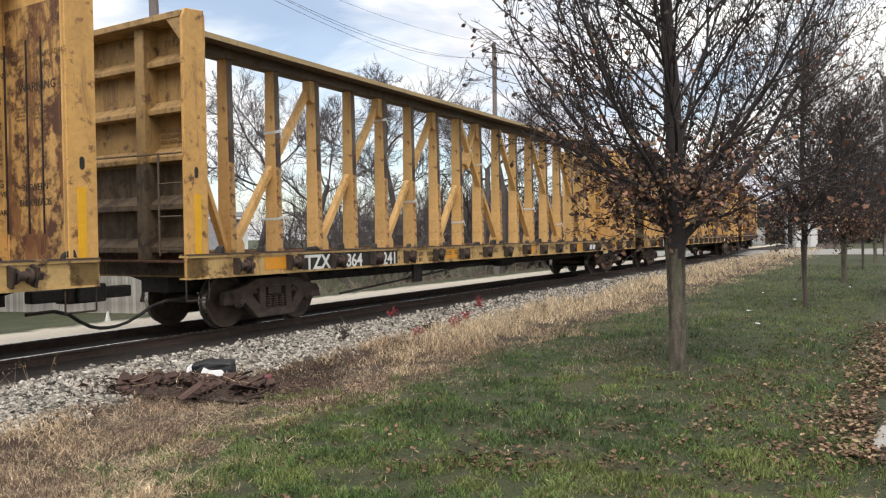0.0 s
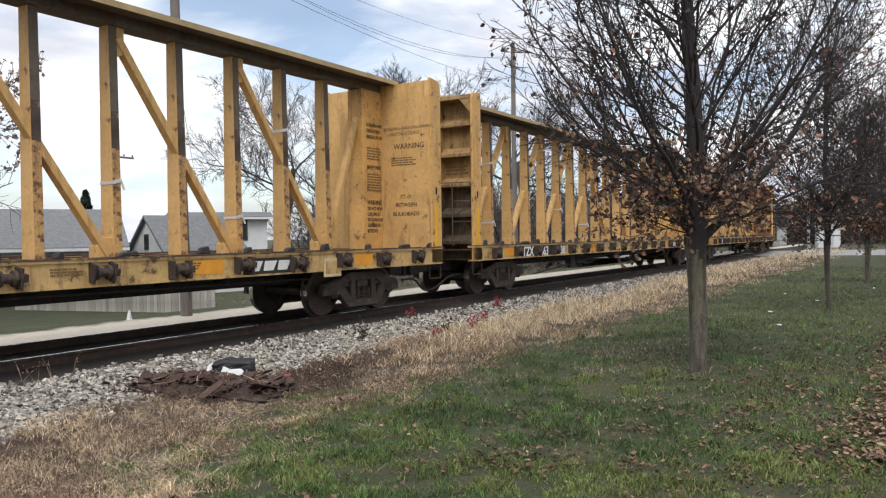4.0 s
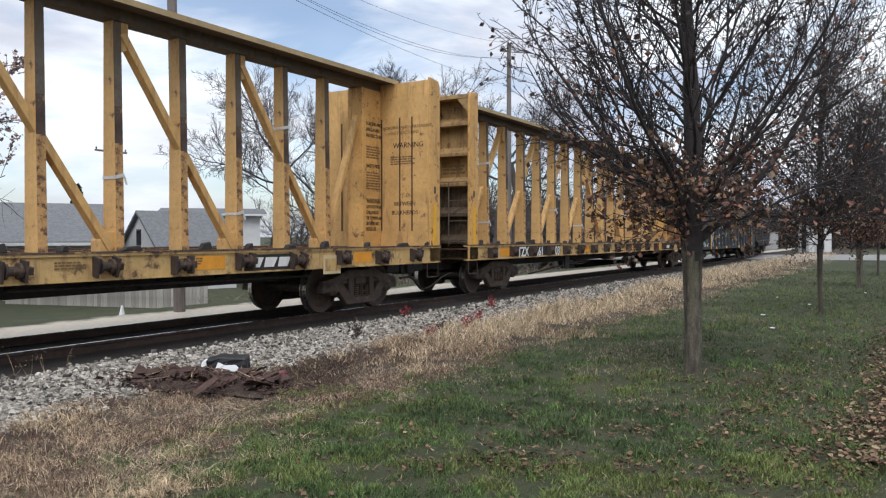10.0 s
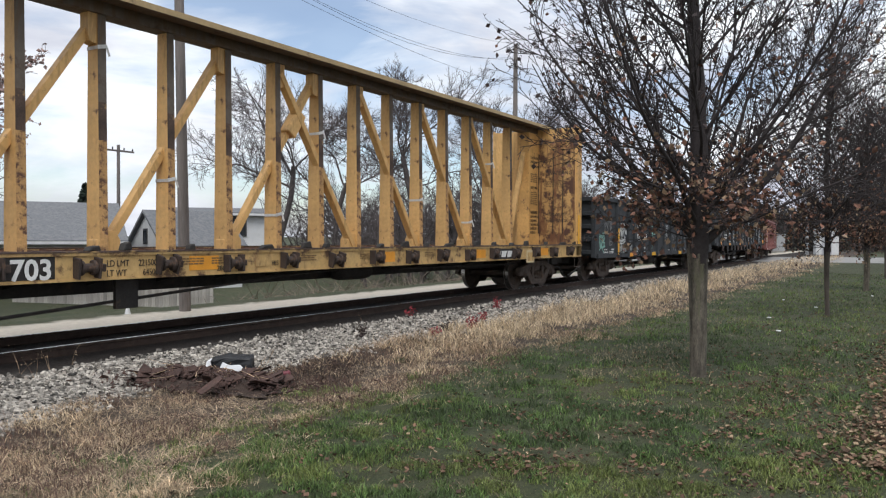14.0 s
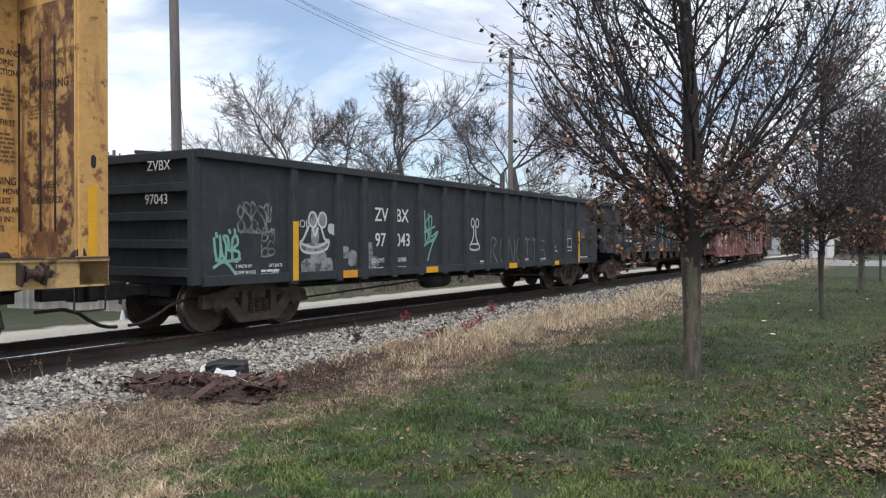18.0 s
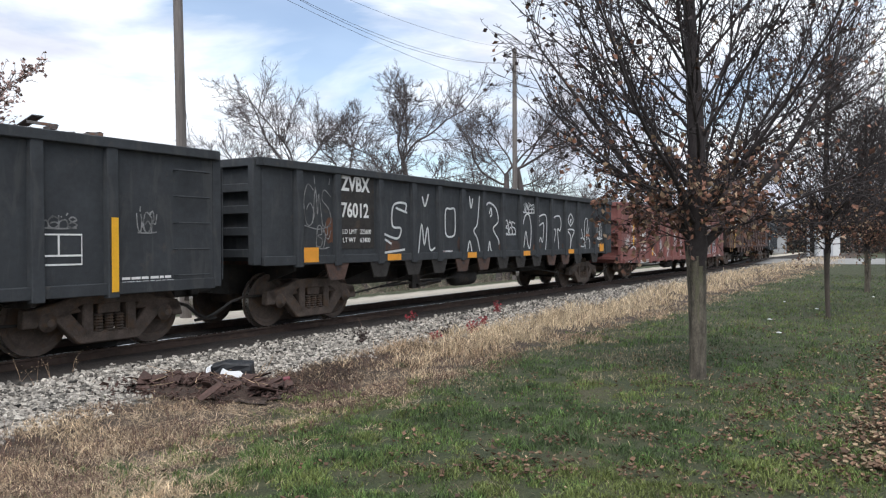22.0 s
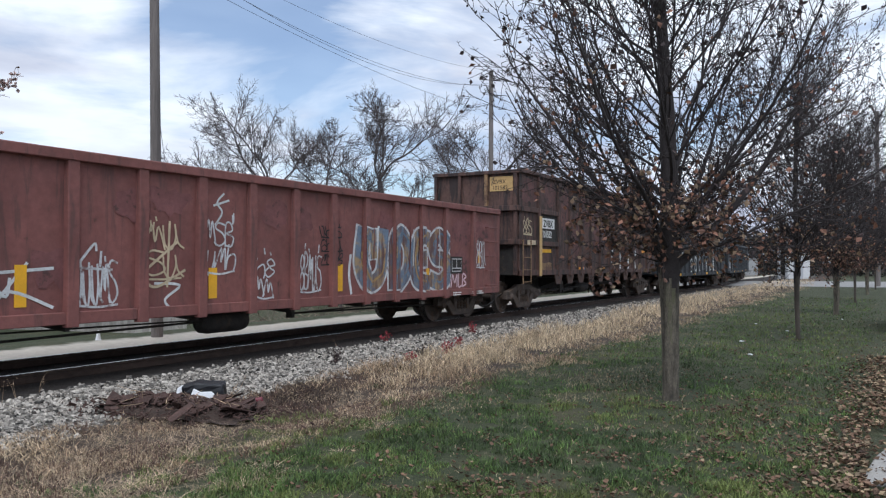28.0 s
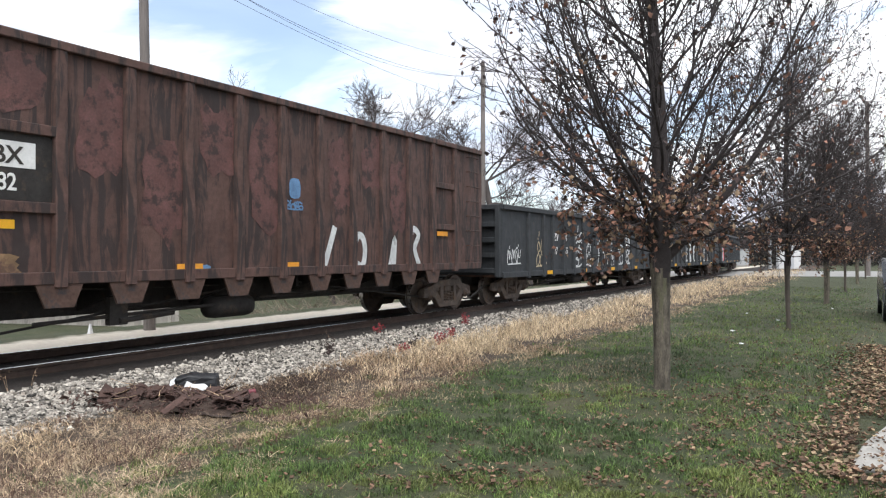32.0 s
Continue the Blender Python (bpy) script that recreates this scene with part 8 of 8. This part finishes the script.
def letter_g(car):
    strip(car, -5.98, -4.48, 2.28, 3.12, SOOT, "number_panel")
    strip(car, -5.84, -4.80, 2.68, 3.0, WHITE, "white_plate", -1.412)
    write(car, "ZVBX", 0.30, -5.72, FACE_Y - 0.018, 2.73, INK, 0.006, stretch=1.0)
    write(car, "101582", 0.30, -5.80, FACE_Y - 0.014, 2.40, WHITE, 0.004, stretch=0.85)
    strip(car, -6.19, -6.0, 1.21, 3.03, TANPAINT, y=-1.495)
    strip(car, -5.98, -5.06, 1.93, 2.04, REFLECT)
    for x0, x1, z0, z1, m in ((-7.45, -6.21, 3.12, 3.27, BROWNCAR), (-7.5, -6.28, 2.14, 2.3, BROWNCAR), (-5.97, -4.53, 3.11, 3.25, BROWNCAR), (-5.97, -4.53, 2.13, 2.27, BROWNCAR), (5.07, 6.1, 3.2, 3.34, BROWNCAR), (5.07, 6.1, 2.2, 2.34, BROWNCAR)):
        part("side_band", Build().box(x0, x1, -1.47, -1.39, z0, z1).mesh("side_band", m, bevel=0.01), car)
    scribble(car, 121, -7.2, 2.42, 0.62, 0.48, SPRAY_CREAM, 0.035, 3)
    w = 0.15
    tag(car, [[(0, 0.6), (0.2, 0.0), (0.35, 0.1), (1, 1)], [(0.1, 0.5), (0.3, 0.2)]], 0.82, 1.36, 0.44, 0.75, SPRAY, w)
    tag(car, [O_LINE], 1.9, 1.36, 0.4, 0.62, SPRAY, w)
    tag(car, [[(0, 0.9), (0, 0.1), (0.5, 0.0), (1, 0.95), (0.9, 0.0)]], 3.0, 1.34, 0.4, 0.65, SPRAY, w)
    tag(car, [[(0.1, 0), (0.2, 1), (0.9, 0.9), (0.5, 0.5), (1, 0.0)]], 4.02, 1.34, 0.42, 0.8, SPRAY, w)
    patch(car, -0.05, 0.26, 2.62, 2.99, SPRAY_SKY, 122, "round_emblem", 0.03)
    scribble(car, 123, -0.1, 2.42, 0.42, 0.14, SPRAY_SKY, 0.03, 4)
    for x0, x1 in ((-2.6, -2.1), (-0.15, 0.17), (5.2, 5.7)):
        strip(car, x0, x1, 1.34 if x0 < 5 else 2.05, 1.47 if x0 < 5 else 2.16, ORANGE, y=-1.44)
    patch(car, -3.2, -2.68, 1.24, 1.38, SPRAY_CREAM, 124)
    patch(car, -2.15, -1.9, 1.25, 1.45, SPRAY_SKY, 125)
    for k, x in enumerate((-5.9,)):
        patch(car, x, x + 0.9, 1.36, 1.62, TANSTAIN, 130 + k, "tan_stain", 0.2)
    strip(car, -7.05, -6.45, 2.15, 2.28, SPRAY_CREAM, y=-1.47)
    # end face towards the left: bands, posts, an overhanging rim; a flat dark panel paints the recess's shade low down
    e = [c for c in car.children if c.name.startswith("end_sheet") and c.matrix_basis.translation.x < 0][0]
    for o in list(e.children):
        if o.name.startswith(("end_ribs", "ladder", "grab_iron")):
            bpy.data.objects.remove(o)
    for z in (3.12, 2.14):
        part("end_band", Build().box(0.03, 0.2, -1.44, 1.44, z, z + 0.16).mesh("end_band", BROWNCAR, bevel=0.012), e)
    part("end_rim", Build().box(0.0, 0.14, -1.47, 1.47, 4.22, 4.325).mesh("end_rim", BROWNCAR, bevel=0.012), e)
    for y in (-1.38, -0.55, 0.35, 1.3):
        part("end_post", Build().box(0.03, 0.13, y - 0.05, y + 0.05, 1.25, 4.25).mesh("end_post", TANSTAIN if y == 0.35 else BROWNCAR, bevel=0.01), e)
    part("end_recess", Build().box(0.03, 0.05, -1.3, 1.3, 1.25, 2.14).mesh("end_recess", SOOT, fix=False), e)
    part("brake_platform", Build().box(0.05, 0.5, -1.3, -0.4, 3.3, 3.34).box(0.05, 0.1, -1.3, -1.25, 3.34, 3.9).mesh("brake_platform", SOOT, bevel=0.008), e)
    lad = Build()
    for x in (-7.42, -6.85):
        lad.rod((x, -1.5, 1.0), (x, -1.5, 2.3), 0.016)
    for k in range(4):
        lad.rod((-7.42, -1.5, 1.05 + 0.36 * k), (-6.85, -1.5, 1.05 + 0.36 * k), 0.014)
    lad.rod((-7.42, -1.5, 2.25), (-7.42, -1.4, 2.25), 0.014).rod((-6.85, -1.5, 2.25), (-6.85, -1.4, 2.25), 0.014)
    part("side_ladder", lad.mesh("side_ladder", TANSTAIN), car)
    part("end_plate", Build().box(0.033, 0.05, 0.45, 1.2, 3.72, 4.15).mesh("end_plate", TANPAINT, fix=False), e)
    write(e, "ZVBX", 0.17, 0.055, 0.55, 3.94, INK, turn=90)
    write(e, "101582", 0.17, 0.055, 0.53, 3.76, INK, turn=90)
    for k, (x, z, w, h) in enumerate(((-7.3, 3.4, 1.0, 0.7), (-5.7, 3.4, 1.0, 0.7), (-4.2, 2.6, 0.7, 1.4), (-3.2, 1.8, 0.7, 1.6), (-2.1, 2.8, 0.7, 1.2), (-1.0, 2.0, 0.7, 1.8), (1.1, 2.4, 0.7, 1.5), (2.2, 3.0, 0.7, 1.0), (3.2, 2.2, 0.7, 1.4))):
        patch(car, x, x + w, z, z + h, G_BLOT, 240 + k, "soot_stain", 0.25, 0.0016 + 0.0002 * k)


TANPAINT = mat("tan_paint", (0.55, 0.36, 0.15), 0.7, var=0.15, scale=3, second=(0.2, 0.1, 0.06), amount=0.7, spot=0.6, bump=0.2)
TANSTAIN = mat("tan_stain", (0.24, 0.15, 0.08), 0.8, var=0.3, scale=3, second=(0.1, 0.055, 0.04), amount=0.9, spot=0.5, bump=0.2)
SPRAY_CREAM = mat("cream_spray", (0.55, 0.45, 0.30), 0.7, var=0.2, scale=4, bump=0.1)
SPRAY_SKY = mat("sky_blue_spray", (0.12, 0.24, 0.42), 0.6, var=0.3, scale=5, bump=0.1)


def letter_h(car, number, seed, bold):
    for t, x, z in (("ZV", -4.3, 2.05), ("BX", -3.5, 2.05), (number[:2], -4.3, 1.6), (number[2:], -3.5, 1.6)):
        write(car, t, 0.34, x, FACE_Y - 0.006, z, WHITE, 0.004)
    strip(car, -6.4, -6.28, 0.98, 1.95, REFLECT)
    for x in (-5.0, -1.6, 1.8, 5.2):
        strip(car, x, x + 0.45, 0.96, 1.08, REFLECT, y=-1.46)
    r = random.Random(seed)
    for k in range(6):
        scribble(car, seed + k, -2.3 + k * 1.25, 1.15, 0.85, r.uniform(0.8, 1.3), SPRAY if bold else SPRAY_GREY, 0.06, 2)
    scribble(car, seed + 9, -7.9, 1.3, 0.9, 0.5, SPRAY, 0.04, 3)
    scribble(car, seed + 10, -5.8, 1.2, 0.8, 0.9, SPRAY_CREAM, 0.04, 3)
    write(car, "ZVBX", 0.2, -8.5, -0.35, 2.72, WHITE, turn=-90)
    write(car, number, 0.2, -8.5, -0.3, 2.3, WHITE, turn=-90)


# ---- the train's cars, along the line at the start ----
TRAVEL = [0, 4.10, 8.20, 12.28, 16.32, 20.35, 24.38, 28.42, 32.44, 36.54, 40.59, 44.60, 48.58, 52.60, 56.69, 60.82, 64.96,
          69.09, 73.25, 77.45, 81.63, 85.81, 89.98, 94.16, 98.33, 102.53, 106.77, 111.03, 115.29, 119.56, 123.84, 128.11, 132.35]
CARS = []      # car, its middle along the line at 0 s, half the distance between its trucks


def scraped_copy(me):
    me = me.copy()
    me.materials[0] = YELLOW_POST
    return me


def build_train():
    first = build_centerbeam()
    worn = None
    cars = [copy_thing(first, Matrix()), first, copy_thing(first, Matrix()), copy_thing(first, Matrix())]
    for car, mid, number in zip(cars, (-5.17, 19.25, 43.65, 67.98), ("864157", "864241", "863938", "861703")):
        for ch in car.children:
            if ch.name.startswith("post"):
                worn = worn or scraped_copy(ch.data)
                ch.data = worn
        letter_centerbeam(car, "TTZX", number, number in ("864157", "861703"))
        CARS.append((car, mid, 8.98))
    even = [-6.46, -5.24, -4.46] + [-3.47 + 1.0 * k for k in range(3)] + [-0.45 + 1.03 * k for k in range(6)] + [5.66, 6.68]
    d = build_gondola("scrap_gondola", 16.83, 0.95, 3.0, even, BLACKCAR, "black gondola loaded with scrap, covered in sprayed tags", 6.9, load=0.3)
    e = build_gondola("scrap_gondola", 16.65, 1.25, 3.0, [-7.48, -6.45, -5.12] + [-3.94 + 1.03 * k for k in range(10)] + [6.76, 7.77], BLACKCAR, "dark gondola with white outline letters sprayed along it", 6.67, skirt=0.32, low_tabs=True)
    f = build_gondola("scrap_gondola", 16.85, 0.82, 3.04, POSTS_F, REDCAR, "oxide-red gondola with large sprayed letters", 7.05, load=0.1)
    g = build_gondola("high_side_gondola", 14.95, 1.25, 4.34, [-6.08] + [-4.48 + 1.055 * k for k in range(10)] + [6.1], BROWNCAR, "tall rust-brown gondola with streaked sides", 6.42, skirt=0.32, low_tabs=True, rim=0.1)
    h = build_gondola("scrap_gondola", 16.6, 0.95, 3.0, even, BLACKCAR, "black gondola with white sprayed letters", 6.9)
    rest = [copy_thing(h, Matrix()) for _ in range(3)]
    rusty = sooty = None
    for k, ch in enumerate([c for c in e.children if c.name.startswith("post_foot")]):
        if k % 5 in (0, 3):
            if rusty is None:
                rusty = ch.data.copy()
                rusty.materials[0] = RUSTY_BLACK
            ch.data = rusty
        else:
            if sooty is None:
                sooty = ch.data.copy()
                sooty.materials[0] = SOOT
            ch.data = sooty
    dull = None
    for ch in g.children:
        if ch.name.startswith("post_foot"):
            if dull is None:
                dull = ch.data.copy()
                dull.materials[0] = RUSTY_BLACK
            ch.data = dull
    letter_d(d), letter_e(e), letter_f(f), letter_g(g), letter_h(h, "97065", 140, True)
    for k, c in enumerate(rest):
        letter_h(c, ("97051", "97088", "97019")[k], 160 + 20 * k, k != 1)
    for k, (x0, x1, z0, z1) in enumerate(((-2.08, -1.74, 1.42, 1.74), (-0.02, 0.36, 1.42, 1.64), (2.3, 2.62, 1.42, 1.58), (4.1, 4.45, 1.42, 1.56), (-4.9, -4.4, 1.42, 1.66))):
        patch(e, x0, x1, z0, z1, RUSTY_BLACK, 170 + k)
    patch(rest[0], -1.2, 0.2, 1.15, 2.6, SPRAY, 150)
    patch(rest[1], -7.4, -6.4, 1.1, 2.6, PINK, 151)
    patch(rest[1], -7.9, -7.42, 1.1, 2.6, SPRAY, 152)
    for car, a, ln, tr in ((d, 81.1, 16.83, 6.9), (e, 98.95, 16.65, 6.67), (f, 117.05, 16.85, 7.05), (g, 135.38, 14.95, 6.42), (h, 151.77, 16.6, 6.9)):
        CARS.append((car, a + ln / 2, tr))
    q = 151.77 + 16.6 + 1.3
    for c in rest:
        CARS.append((c, q + 8.3, 6.9))
        q += 17.9


build_train()


def travelled(t):
    k = min(int(t), len(TRAVEL) - 2)
    return TRAVEL[k] + (TRAVEL[k + 1] - TRAVEL[k]) * (t - k)


def motions():
    for n, (car, mid, half) in enumerate(CARS):
        rows = []
        for t, s in enumerate(TRAVEL):
            x0, y0, _ = rail_at(mid - half - s)
            x1, y1, _ = rail_at(mid + half - s)
            rows.append((t, pose((x0 + x1) / 2, (y0 + y1) / 2, 0, 0, 0, math.degrees(math.atan2(y1 - y0, x1 - x0)))))
        walk(car, rows)
        # wheels roll without slipping
        for w in car.children_recursive:
            if w.name.startswith("wheelset") and n < 10:
                x = w.matrix_basis.translation.x
                walk(w, [(k / 8, pose(x, 0, 0, 0, -math.degrees(travelled(k / 8) / 0.457), 0)) for k in range(257)])


motions()
